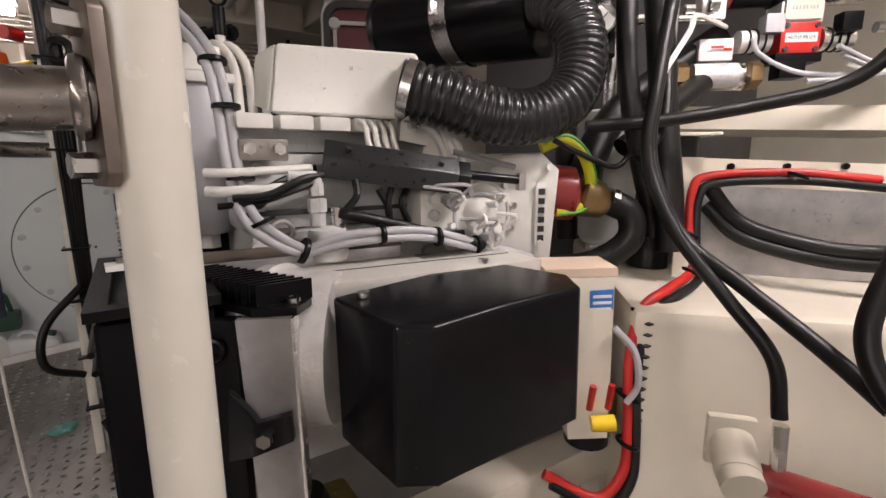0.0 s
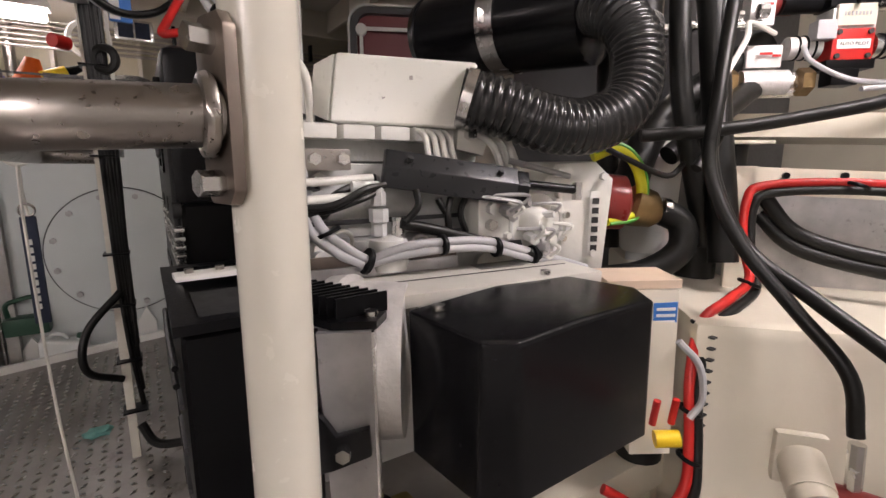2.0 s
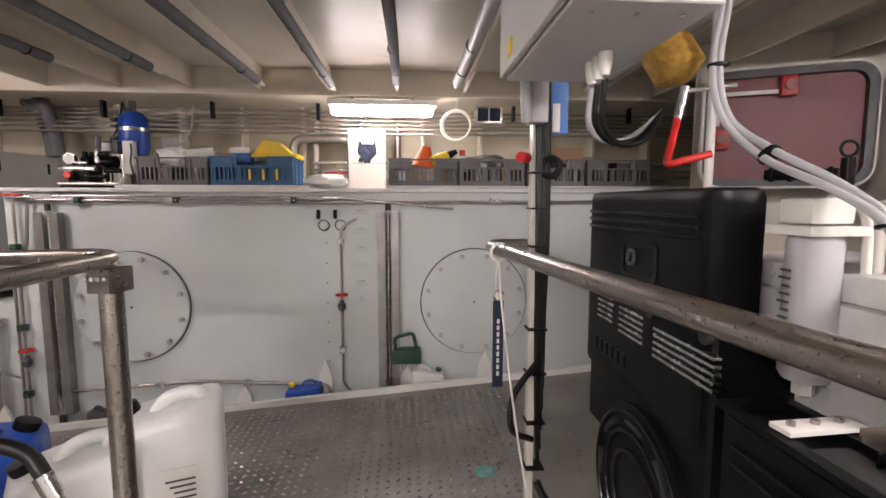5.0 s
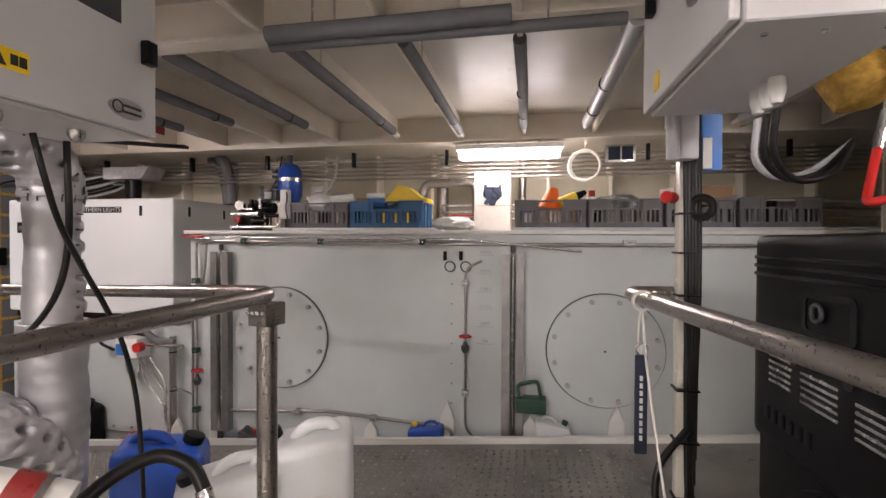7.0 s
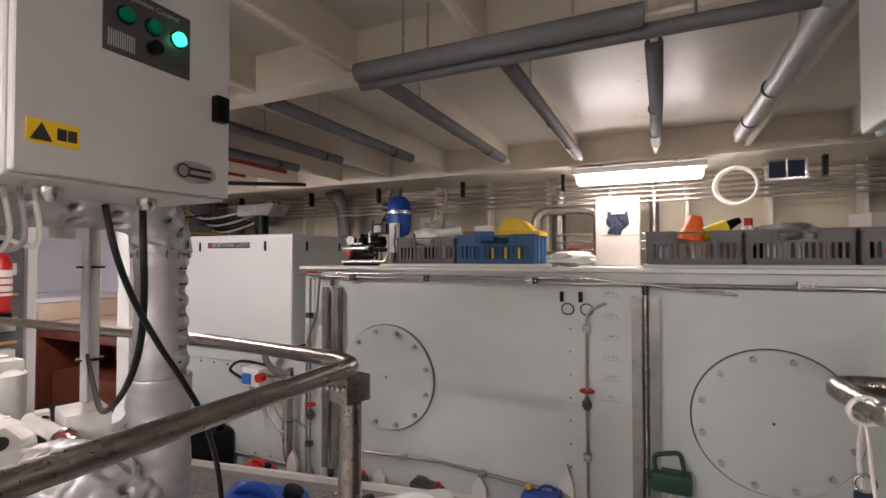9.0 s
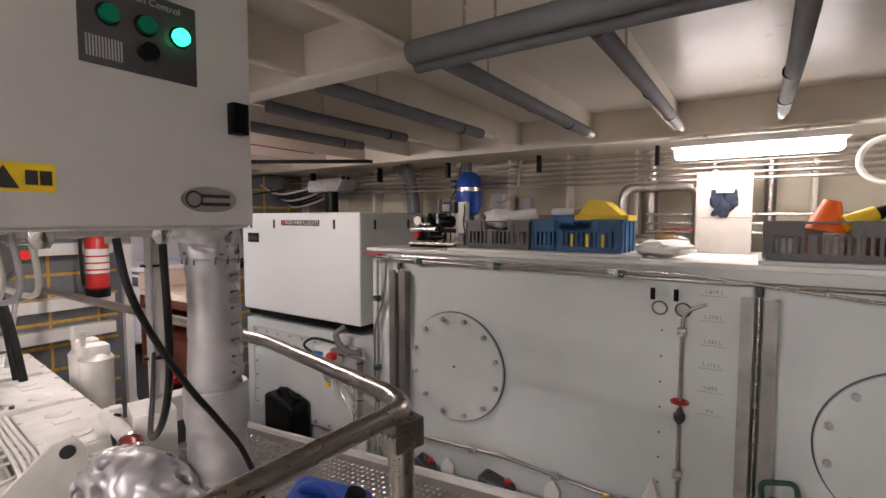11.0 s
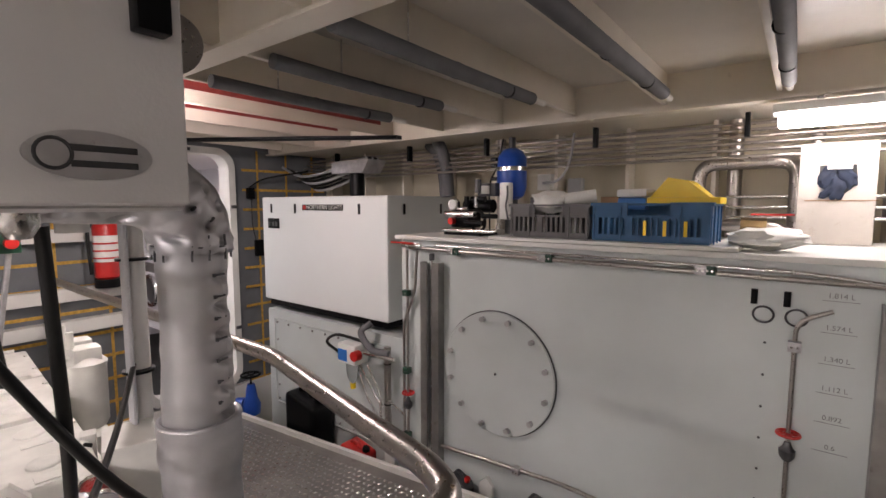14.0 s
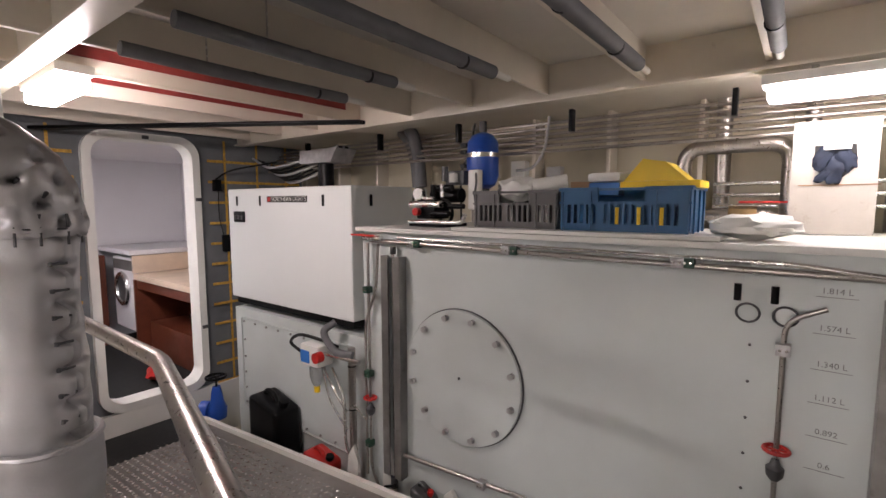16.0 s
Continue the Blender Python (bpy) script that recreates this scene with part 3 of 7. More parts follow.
for k in range(3):
    part("switch", box((-4.91 + k * 0.048, 5.916, 1.19), (-4.885 + k * 0.048, 5.9238, 1.225), 0.003), DARKGREY, panel)

# pipework and the fuel filter below the generator
solo("fuel_hose", sweep([(-3.62, 5.86, 0.56), (-3.66, 5.80, 0.50), (-3.56, 5.80, 0.40), (-3.44, 5.84, 0.38)], 0.024, 12), FOAM, "grey rubber hose below the generator", "hose")
solo("drain_pipe", pipe([(-3.47, 5.86, 0.42), (-3.47, 5.86, -0.42)], 0.024), STEEL, "vertical steel drain pipe on the day tank", "pipe")
solo("fuel_line", pipe([(-3.66, 5.86, 0.25), (-3.50, 5.82, 0.1), (-3.50, 5.82, -0.2), (-3.40, 5.84, -0.4)], 0.009), BRIGHT, "thin bright fuel line", "pipe")
for k, zz in enumerate((0.2, 0.08)):
    solo("fuel_line", sweep([(-3.74, 5.84, 0.28 - k * 0.03), (-3.62, 5.80, zz), (-3.55, 5.82, zz - 0.12), (-3.50, 5.84, zz - 0.2)], 0.008, 8), BRIGHT, "thin bent fuel line from the filter", "pipe")
solo("fuel_line", pipe([(-3.46, 5.85, 0.06), (-3.2, 5.78, 0.02)], 0.008), BRIGHT, "thin fuel line to the tank", "pipe")
for z in (0.30, 0.02, -0.25):
    solo("cable_tie", rod((-3.47, 5.86, z), (-3.47, 5.86, z + 0.008), 0.027, seg=14), BLACK, "black cable tie round the drain pipe", "cable tie", "drain pipe ties")
for k in range(7):
    part("tank_plug", rod((-1.40, YT - 0.0005, 0.10 + 0.125 * k), (-1.40, YT - 0.004, 0.10 + 0.125 * k), 0.005, seg=8), DARKGREY, fuel_tank)
ff = thing("fuel_filter", (-3.86, 5.84, 0.05), "white fuel water separator with a clear bowl", "filter")
part("head", box((-3.95, 5.77, 0.24), (-3.77, 5.90, 0.38), 0.02), WHITE, ff)
part("label_plate", box((-3.94, 5.766, 0.26), (-3.85, 5.7695, 0.34)), LABELB, ff, "blue label")
part("bowl", lathe([(-3.86, 5.83, 0.235), (-3.86, 5.83, 0.16), (-3.86, 5.83, 0.12), (-3.86, 5.83, 0.09)], [0.048, 0.045, 0.034, 0.016]), GLASS, ff, "clear sediment bowl")
part("drain", rod((-3.86, 5.83, 0.05), (-3.86, 5.83, 0.088), 0.02), YELLOW, ff, "yellow drain plug")
part("valve_knob", rod((-3.73, 5.77, 0.33), (-3.73, 5.72, 0.33), 0.034, seg=12), RED, ff, "red knob")
part("stem", rod((-3.76, 5.82, 0.33), (-3.46, 5.84, 0.33), 0.014), BRIGHT, ff)
solo("black_wire", sweep([(-3.95, 5.84, 0.30), (-4.05, 5.82, 0.36), (-3.92, 5.80, 0.44), (-3.74, 5.83, 0.43), (-3.6, 5.86, 0.40)], 0.011, 8), RUBBER, "black rubber fuel hose", "hose")
ff.location += V((0.10, -0.02, 0.03))
bv = thing("gate_valve", (-4.98, 5.72, -0.40), "blue cast seawater valve with a black handwheel", "valve")
part("body", lathe([(-4.98, 5.74, -0.42), (-4.98, 5.74, -0.34), (-4.98, 5.74, -0.28), (-4.98, 5.74, -0.2), (-4.98, 5.74, -0.16)], [0.07, 0.075, 0.05, 0.04, 0.03]), BLUE, bv)
part("flange", rod((-5.08, 5.66, -0.36), (-5.02, 5.70, -0.36), 0.075), BLUE, bv)
bm = ring((-4.98, 5.74, -0.08), 0.075, 0.010, (0, 0, 1), seg=28)
rod((-5.05, 5.74, -0.08), (-4.91, 5.74, -0.08), 0.006, bm=bm)
rod((-4.98, 5.67, -0.08), (-4.98, 5.81, -0.08), 0.006, bm=bm)
rod((-4.98, 5.74, -0.17), (-4.98, 5.74, -0.08), 0.008, bm=bm)
part("handwheel", bm, BLACK, bv)


# ---- things beyond the deck edge ----
def jerrycan(c, size, mat, cap, label, turn=0, group=""):
    """A canister with shoulders, a moulded handle and a screw cap; c is its base centre."""
    x, y, z = c
    w, d, h = size
    t = thing("jerrycan", c, label, "canister", group)
    bm = box((x - w / 2, y - d / 2, z), (x + w / 2, y + d / 2, z + h * 0.90), min(w, d) * 0.22, seg=5)
    for v in bm.verts:
        if v.co.z > z + h * 0.5:
            u = (v.co.x - x) / w
            v.co.z += (0.10 - 0.20 * max(0.0, u + 0.1)) * h
            v.co.y = y + (v.co.y - y) * (1 - 0.12 * max(0.0, u + 0.2))
    part("body", bm, mat, t)
    part("grip", sweep([(x - w * 0.36, y, z + h * 0.95), (x - w * 0.24, y, z + h * 1.035), (x - w * 0.02, y, z + h * 1.015), (x + w * 0.10, y, z + h * 0.92)], d * 0.085, 10), mat, t)
    part("neck", rod((x + w * 0.29, y, z + h * 0.86), (x + w * 0.335, y, z + h * 0.95), min(w, d) * 0.13), mat, t)
    screw = part("cap", bevelled(rod((x + w * 0.325, y, z + h * 0.93), (x + w * 0.365, y, z + h * 1.0), min(w, d) * 0.165, seg=24), 0.006, 2), cap, t, "screw cap")
    part("seam", box((x - w / 2 - 0.0015, y - 0.002, z + h * 0.12), (x - w / 2 + 0.004, y + 0.002, z + h * 0.72)), mat, t)
    t.rotation_euler.z = radians(turn)
    return t


jerrycan((-4.25, 5.80, -0.62), (0.34, 0.22, 0.55), BLACK, BLACK, "black plastic canister behind the deck edge")
jerrycan((-3.66, 5.76, -0.60), (0.22, 0.16, 0.32), RED, BLACK, "red plastic fuel can with a black cap")
jerrycan((-2.25, 5.72, -0.45), (0.2, 0.12, 0.33), DARKGREY, RED, "dark grease can with a red cap behind the deck edge")
jerrycan((-1.55, 5.72, -0.36), (0.22, 0.11, 0.34), BLUE, YELLOW, "blue oil can with a yellow cap", 180)
gc = jerrycan((-0.78, 5.71, -0.28), (0.20, 0.11, 0.34), JUG, GREEN, "milky canister leaning on the tank with a green pump head")
part("pump_head", box((-1.00, 5.66, 0.10), (-0.82, 5.76, 0.19), 0.02), GREEN, gc, "dark green pump head")
bm = pipe([(-0.98, 5.71, 0.18), (-0.99, 5.71, 0.26), (-0.87, 5.71, 0.29), (-0.85, 5.71, 0.18)], 0.011, 0.03)
part("handle", bm, GREEN, gc)
jerrycan((-2.75, 5.70, -0.5), (0.12, 0.1, 0.36), DARKGREY, RED, "small dark bottle behind the deck edge")
# canisters standing on the deck by the rail post
jc = jerrycan((-1.80, 4.60, floor_z(-1.8)), (0.38, 0.29, 0.50), JUG, BLACK, "milky white canister with a black cap standing on the deck", 200, "deck canisters")
label = part("label_sheet", box((-1.905, 4.7455, floor_z(-1.8) + 0.12), (-1.775, 4.7465, floor_z(-1.8) + 0.30), 0.0), LABELW, jc, "white printed label")
for k in range(6):
    part("print_bar", box((-1.895, 4.7466, floor_z(-1.8) + 0.14 + 0.022 * k), (-1.825 + 0.012 * (k % 3), 4.747, floor_z(-1.8) + 0.148 + 0.022 * k)), DARKGREY, label)
jerrycan((-2.02, 4.42, floor_z(-2.02)), (0.34, 0.27, 0.44), JUG, BLACK, "milky white canister with a black cap and stained top", 215, "deck canisters")
jerrycan((-2.46, 4.62, floor_z(-2.46)), (0.34, 0.26, 0.46), BLUE, BLACK, "blue plastic canister standing on the deck", 30, "deck canisters")
bm = bmesh.new()
bmesh.ops.create_icosphere(bm, subdivisions=3, radius=0.045)
for v in bm.verts:
    k = 1 + 0.5 * noise.noise(v.co * 40)
    v.co = V((v.co.x * k - 0.58, v.co.y * k * 0.8 + 4.686, floor_z(-0.58) + 0.004 + max(0, v.co.z * 0.35 * k)))
solo("rag", bm, RAGM, "crumpled turquoise rag lying on the deck", "rag")
solo("door_mat", box((-5.2, 4.75, floor_z(-5.0) - 0.03), (-4.75, 5.5, floor_z(-4.9) + 0.012), 0.005), MAT, "black rubber mat in front of the doorway", "mat")


# ---- crates and things on the tank top ----
def crate(x0, x1, mat, label, h=0.165, depth=0.30, y=5.80, slots=RUBBER):
    z = 1.205
    t = thing("crate", ((x0 + x1) / 2, y + depth / 2, z), label, "crate", "tank top crates")
    w = 0.008
    part("base", box((x0 + 0.01, y + 0.01, z), (x1 - 0.01, y + depth - 0.01, z + 0.012)), mat, t)
    hx0, hx1, hz = x0 + (x1 - x0) * 0.32, x0 + (x1 - x0) * 0.68, z + h - 0.045

    def slotted(a, b, yy):
        bm = bmesh.new()
        box((a, yy, z + 0.012), (b, yy + w, z + 0.03), bm=bm)
        box((a, yy, z + h * 0.62), (hx0, yy + w, z + h), bm=bm)
        box((hx1, yy, z + h * 0.62), (b, yy + w, z + h), bm=bm)
        box((hx0, yy, z + h * 0.62), (hx1, yy + w, hz - 0.012), bm=bm)
        box((hx0, yy, z + h - 0.01), (hx1, yy + w, z + h), bm=bm)
        k = 0
        xx = a
        while xx < b - 0.004:
            wide = 0.011 if k % 5 else 0.03
            box((xx, yy, z + 0.03), (min(xx + wide, b), yy + w, z + h * 0.62), bm=bm)
            xx += wide + 0.015
            k += 1
        box((a - 0.006, yy - 0.008, z + h - 0.012), (hx0, yy, z + h + 0.003), bm=bm)
        box((hx1, yy - 0.008, z + h - 0.012), (b + 0.006, yy, z + h + 0.003), bm=bm)
        box((a - 0.004, yy - 0.006, z + h * 0.64), (b + 0.004, yy, z + h * 0.64 + 0.008), bm=bm)
        for q in (a + 0.004, a + (b - a) * 0.25, a + (b - a) * 0.75, b - 0.012):
            box((q, yy - 0.006, z), (q + 0.008, yy, z + h), bm=bm)
        return bm
    part("front_wall", slotted(x0, x1, y), mat, t)
    part("back_wall", box((x0, y + depth - w, z), (x1, y + depth, z + h)), mat, t)
    for xx in (x0, x1 - w):
        bm = box((xx, y + w, z + 0.012), (xx + w, y + depth - w, z + h))
        e = -0.006 if xx == x0 else w
        for q in (0.05, depth * 0.5, depth - 0.06):
            box((xx + e, y + q, z), (xx + e + 0.006, y + q + 0.008, z + h), bm=bm)
        box((xx + e, y, z + h - 0.012), (xx + e + 0.006, y + depth, z + h + 0.003), bm=bm)
        part("side_wall", bm, mat, t)
    return t


solo("shelf_tray", box((-2.62, 5.755, 1.187), (-1.50, 6.25, 1.203), 0.003), WHITE, "white painted tray board under the crates", "board", "tray boards")
solo("shelf_tray", box((-1.03, 5.755, 1.187), (1.1, 6.25, 1.203), 0.003), TANK, "grey painted tray board under the crates", "board", "tray boards")
crate(-2.515, -2.10, GREYCRATE, "grey plastic stacking crate full of odds and ends")
crate(-2.085, -1.60, BLUECRATE, "blue plastic stacking crate with packets and a yellow case", 0.17)
for x in (-1.86, -1.78, -1.70):
    solo("crate_mark", box((x, 5.7905, 1.235), (x + 0.014, 5.7935, 1.30), 0.001), YELLOW, "yellow painted owner's mark on the blue crate", "mark", "crate marks")
crate(-1.01, -0.59, GREYCRATE, "dark grey stacking crate holding bottles and a funnel")
crate(-0.575, -0.16, GREYCRATE, "dark grey stacking crate holding a wrapped coil")
crate(-0.14, 0.23, GREYCRATE, "dark grey stacking crate with cartons")
crate(0.25, 0.67, GREYCRATE, "grey stacking crate at the end of the row")


def lump(name, c, r, mat, label, category, squash=(1, 1, 1), rough=0.35, seed=1.0):
    bm = bmesh.new()
    bmesh.ops.create_icosphere(bm, subdivisions=3, radius=1)
    for v in bm.verts:
        k = 1 + rough * noise.noise(v.co * 1.7 + V((seed, seed * 2, 0))) + rough * 0.4 * noise.noise(v.co * 5 + V((seed, 0, 0)))
        v.co = V((v.co.x * r * squash[0] * k + c[0], v.co.y * r * squash[1] * k + c[1], v.co.z * r * squash[2] * k + c[2]))
    return solo(name, bm, mat, label, category)


random.seed(31)
for x0, x1 in ((-2.50, -2.12), (-0.98, -0.62), (-0.55, -0.19), (-0.11, 0.20), (0.28, 0.64)):
    for k in range(4):
        x = x0 + (x1 - x0) * (k + 0.5) / 4
        m, lab, nm, ct = random.choice(((LABELW, "white plastic tub standing in a crate", "tub", "tub"), (BLACK, "black plastic tub standing in a crate", "tub", "tub"), (GALV, "dull metal tin standing in a crate", "tin", "tin"), (BROWNCARD, "small brown carton standing in a crate", "carton", "carton")))
        h, y = random.uniform(0.10, 0.19), 5.99 + random.uniform(-0.03, 0.04)
        if nm == "carton":
            solo(nm, box((x - 0.035, y - 0.04, 1.218), (x + 0.035, y + 0.04, 1.218 + h), 0.003, rot=random.uniform(-20, 20)), m, lab, ct, "crate contents")
        else:
            solo(nm, lathe([(x, y, 1.218), (x, y, 1.222), (x, y, 1.218 + h * 0.9), (x, y, 1.218 + h)], [0.030, 0.034, 0.038, 0.040], 18), m, lab, ct, "crate contents")

ycase = thing("plastic_case", (-1.72, 5.93, 1.375), "yellow plastic case on top of the blue crate", "case")
bm = box((-1.86, 5.84, 1.372), (-1.58, 6.04, 1.40), 0.006)
part("rim", bm, YELLOW, ycase)
part("hood", prism([(-1.85, 5.85, 1.40), (-1.62, 5.85, 1.40), (-1.70, 5.85, 1.47), (-1.78, 5.85, 1.485)], (0, 0.17, 0)), YELLOW, ycase)
solo("packet", box((-2.0, 5.86, 1.345), (-1.88, 6.0, 1.40), 0.012, rot=8), LABELB, "blue printed packet in the crate", "packet")
solo("packet", box((-2.0, 5.87, 1.402), (-1.86, 5.99, 1.44), 0.018, rot=-6), LABELW, "white crumpled packet in the crate", "packet")
solo("carton", box((-2.08, 5.86, 1.34), (-2.0, 5.98, 1.405), 0.003, rot=12), BROWNCARD, "small brown carton in the crate", "carton")
solo("paper_roll", rod((-2.26, 5.90, 1.39), (-2.12, 5.95, 1.41), 0.035), LABELW, "roll of white paper on the crate", "roll")
lump("cloth", (-2.36, 5.95, 1.385), 0.07, LABELW, "crumpled white cloth on the grey crate", "cloth", (1.3, 1, 0.8), 0.4, 3)
lump("plastic_bag", (-2.44, 6.0, 1.38), 0.06, GREYCRATE, "grey plastic bag on the grey crate", "bag", (1, 1, 0.6), 0.4, 5)
lump("plastic_bag", (-1.42, 5.90, 1.235), 0.105, LABELW, "crumpled white plastic bag on the tank top", "bag", (1.25, 0.8, 0.38), 0.5, 8)
funnel = thing("funnel", (-0.80, 5.95, 1.35), "orange plastic funnel in the crate", "funnel")
part("cone", rod((-0.80, 5.95, 1.33), (-0.775, 5.95, 1.46), 0.075, 0.03, caps=False), material("orange_plastic", (0.75, 0.13, 0.015), 0.4), funnel)
bt = thing("bottle", (-0.65, 5.92, 1.35), "yellow bottle with a black cap lying in the crate", "bottle")
part("body", rod((-0.74, 5.9, 1.36), (-0.64, 5.92, 1.40), 0.035), YELLOW, bt)
part("cap", rod((-0.638, 5.92, 1.40), (-0.58, 5.93, 1.43), 0.028, 0.016), BLACK, bt)
bt = thing("bottle", (-0.54, 5.95, 1.3), "small white bottle with a red cap", "bottle")
part("body", rod((-0.54, 5.95, 1.30), (-0.54, 5.95, 1.40), 0.03), LABELW, bt)
part("cap", rod((-0.54, 5.95, 1.402), (-0.54, 5.95, 1.44), 0.02), RED, bt)
lump("plastic_bag", (-0.38, 5.95, 1.36), 0.13, GLASS, "clear plastic bag bulging out of the crate", "bag", (1.2, 0.9, 0.4), 0.2, 11)
solo("carton", box((-0.12, 5.86, 1.34), (0.0, 5.98, 1.44), 0.003, rot=25), CARD, "small white carton standing in the crate", "carton")
solo("carton", box((0.05, 5.86, 1.34), (0.24, 6.02, 1.45), 0.003), BROWNCARD, "brown carton in the crate", "carton")
solo("blue_basket", box((-0.98, 5.84, 1.30), (-0.88, 5.9, 1.355), 0.01), BLUE, "small blue plastic basket in the crate", "basket")

cb = thing("cardboard_box", (-1.2, 6.5, 1.187), "tall white cardboard box with a torn handle hole showing dark cloth", "box")
part("carton_body", box((-1.335, 6.40, 1.188), (-1.065, 6.60, 1.645), 0.004), CARD, cb)
# Carton is uncut; a flat black patch paints the hole's dark inside.
part("hole", prism([(-1.262, 6.3992, 1.545), (-1.135, 6.3992, 1.545), (-1.128, 6.3992, 1.46), (-1.185, 6.3992, 1.40), (-1.262, 6.3992, 1.45)], (0, -0.0012, 0)), INK, cb, "black patch painting the shade inside the torn handle hole")
for k, (dx, dz, w, h, a) in enumerate(((-0.035, 0.02, 0.030, 0.05, 20), (0.030, 0.015, 0.032, 0.05, -25), (0.0, -0.03, 0.034, 0.055, 8), (-0.03, -0.045, 0.018, 0.04, 40))):
    bm = bmesh.new()
    bmesh.ops.create_icosphere(bm, subdivisions=3, radius=1)
    for v in bm.verts:
        q = 1 + 0.45 * noise.noise(v.co * 2.1 + V((k * 3.0, 0, 1)))
        v.co = V((v.co.x * w * q, v.co.y * 0.012 * q, v.co.z * h * q))
    bmesh.ops.transform(bm, matrix=pose(-1.197 + dx, 6.396, 1.475 + dz, 0, a, 0), verts=bm.verts)
    part("glove", bm, NAVY, cb, "dark blue glove stuffed in the hole")
part("grip_strip", box((-1.235, 6.376, 1.525), (-1.150, 6.381, 1.545), 0.002), LABELW, cb)
part("adhesive_tape", box((-1.225, 6.3975, 1.585), (-1.165, 6.3995, 1.64)), TAPE, cb, "yellowed adhesive tape")
part("flap_line", box((-1.309, 6.3975, 1.385), (-1.056, 6.3997, 1.389)), BROWNCARD, cb)

# watermaker vessel
wv = thing("pressure_vessel", (-2.76, 6.25, 1.19), "blue pressure vessel with clamp and pump fittings on the tank top", "pressure vessel")
part("vessel", lathe([(-2.76, 6.25, 1.40), (-2.76, 6.25, 1.42), (-2.76, 6.25, 1.47), (-2.76, 6.25, 1.58), (-2.76, 6.25, 1.66), (-2.76, 6.25, 1.70), (-2.76, 6.25, 1.715)], [0.04, 0.075, 0.092, 0.092, 0.088, 0.06, 0.03], 28), BLUE, wv)
part("clamp_band", rod((-2.76, 6.25, 1.575), (-2.76, 6.25, 1.60), 0.0945, seg=28), BRIGHT, wv)
part("neck", rod((-2.76, 6.25, 1.71), (-2.76, 6.25, 1.78), 0.022), DARKGREY, wv)
part("stand_pipe", rod((-2.76, 6.25, 1.19), (-2.76, 6.25, 1.41), 0.04), DARKGREY, wv)
part("white_bracket", box((-2.76, 6.10, 1.28), (-2.69, 6.145, 1.50), 0.012), WHITE, wv, "white plastic bracket")
part("controller", box((-2.93, 6.12, 1.42), (-2.80, 6.2, 1.50), 0.01), DARKGREY, wv)
part("screen", box((-2.90, 6.115, 1.435), (-2.84, 6.1195, 1.485)), LABELW, wv, "pale display")
pump = thing("pump", (-2.95, 6.05, 1.19), "small black pump with pressure gauge and red tap", "pump")
part("motor", rod((-3.0, 6.1, 1.36), (-2.80, 6.1, 1.36), 0.04), BLACK, pump)
part("block", box((-3.03, 5.98, 1.23), (-2.90, 6.12, 1.34), 0.01), BLACK, pump)
part("gauge", rod((-3.0, 5.985, 1.37), (-3.0, 5.955, 1.37), 0.036, seg=24), BRIGHT, pump)
part("gauge_face", rod((-3.0, 5.9545, 1.37), (-3.0, 5.953, 1.37), 0.030, seg=24), LABELW, pump)
part("manifold", rod((-3.08, 5.99, 1.31), (-2.86, 5.99, 1.31), 0.022), BRIGHT, pump)
part("tap", rod((-3.0, 5.96, 1.27), (-3.0, 5.93, 1.27), 0.022, seg=8), RED, pump)
part("foot", box((-3.06, 5.95, 1.187), (-2.80, 6.15, 1.205)), BLACK, pump)
part("drain_line", pipe([(-3.05, 5.93, 1.215), (-2.68, 5.93, 1.215), (-2.66, 5.93, 1.26)], 0.011), BRIGHT, pump)
for k, (x, y, z, dx, dz, r, m) in enumerate(((-2.94, 6.02, 1.33, 0.0, 0.09, 0.016, BLACK), (-2.90, 6.01, 1.40, 0.10, 0.0, 0.018, BLACK), (-2.86, 6.0, 1.35, 0.0, 0.07, 0.013, BRIGHT), (-2.83, 6.02, 1.30, 0.10, 0.0, 0.014, BLACK), (-2.97, 5.97, 1.345, 0.07, 0.0, 0.010, BRIGHT), (-2.88, 6.05, 1.44, 0.0, 0.08, 0.020, DARKGREY), (-2.92, 5.98, 1.26, 0.12, 0.0, 0.015, BLACK))):
    part("fitting", rod((x, y, z), (x + dx, y, z + dz), r, seg=10), m, pump)
part("bracket_hook", sweep([(-2.70, 6.09, 1.48), (-2.695, 6.085, 1.42), (-2.705, 6.085, 1.36), (-2.69, 6.085, 1.28)], 0.006, 8), DARKGREY, wv)
for z in (1.52, 1.60, 1.64):
    part("side_clip", box((-2.885, 6.20, z), (-2.845, 6.24, z + 0.022), 0.004), BLACK, wv)
solo("thin_pipe", sweep([(-2.98, 6.35, 1.20), (-2.98, 6.35, 1.50), (-2.93, 6.36, 1.62), (-2.90, 6.38, 1.80)], 0.006, 8), RUBBER, "thin black pipe rising behind the pump", "pipe", "vessel pipes")
solo("thin_pipe", sweep([(-2.60, 6.35, 1.50), (-2.52, 6.40, 1.52), (-2.46, 6.42, 1.62), (-2.44, 6.44, 1.80)], 0.008, 8), CABLE, "grey cable rising behind the crates", "cable", "vessel pipes")
solo("switch_box", box((-2.66, 6.40, 1.46), (-2.57, 6.46, 1.56), 0.006), WHITE, "small white switch box behind the vessel", "switch box")
solo("black_hose", ring((-2.88, 6.05, 1.27), 0.065, 0.010, (0.3, 1, 0.1), seg=28), RUBBER, "black hose looped by the pump", "hose")
solo("junction_box", box((-2.62, 6.79, 1.45), (-2.52, 6.849, 1.55), 0.008), CABLE, "grey junction box behind the crates", "junction box")

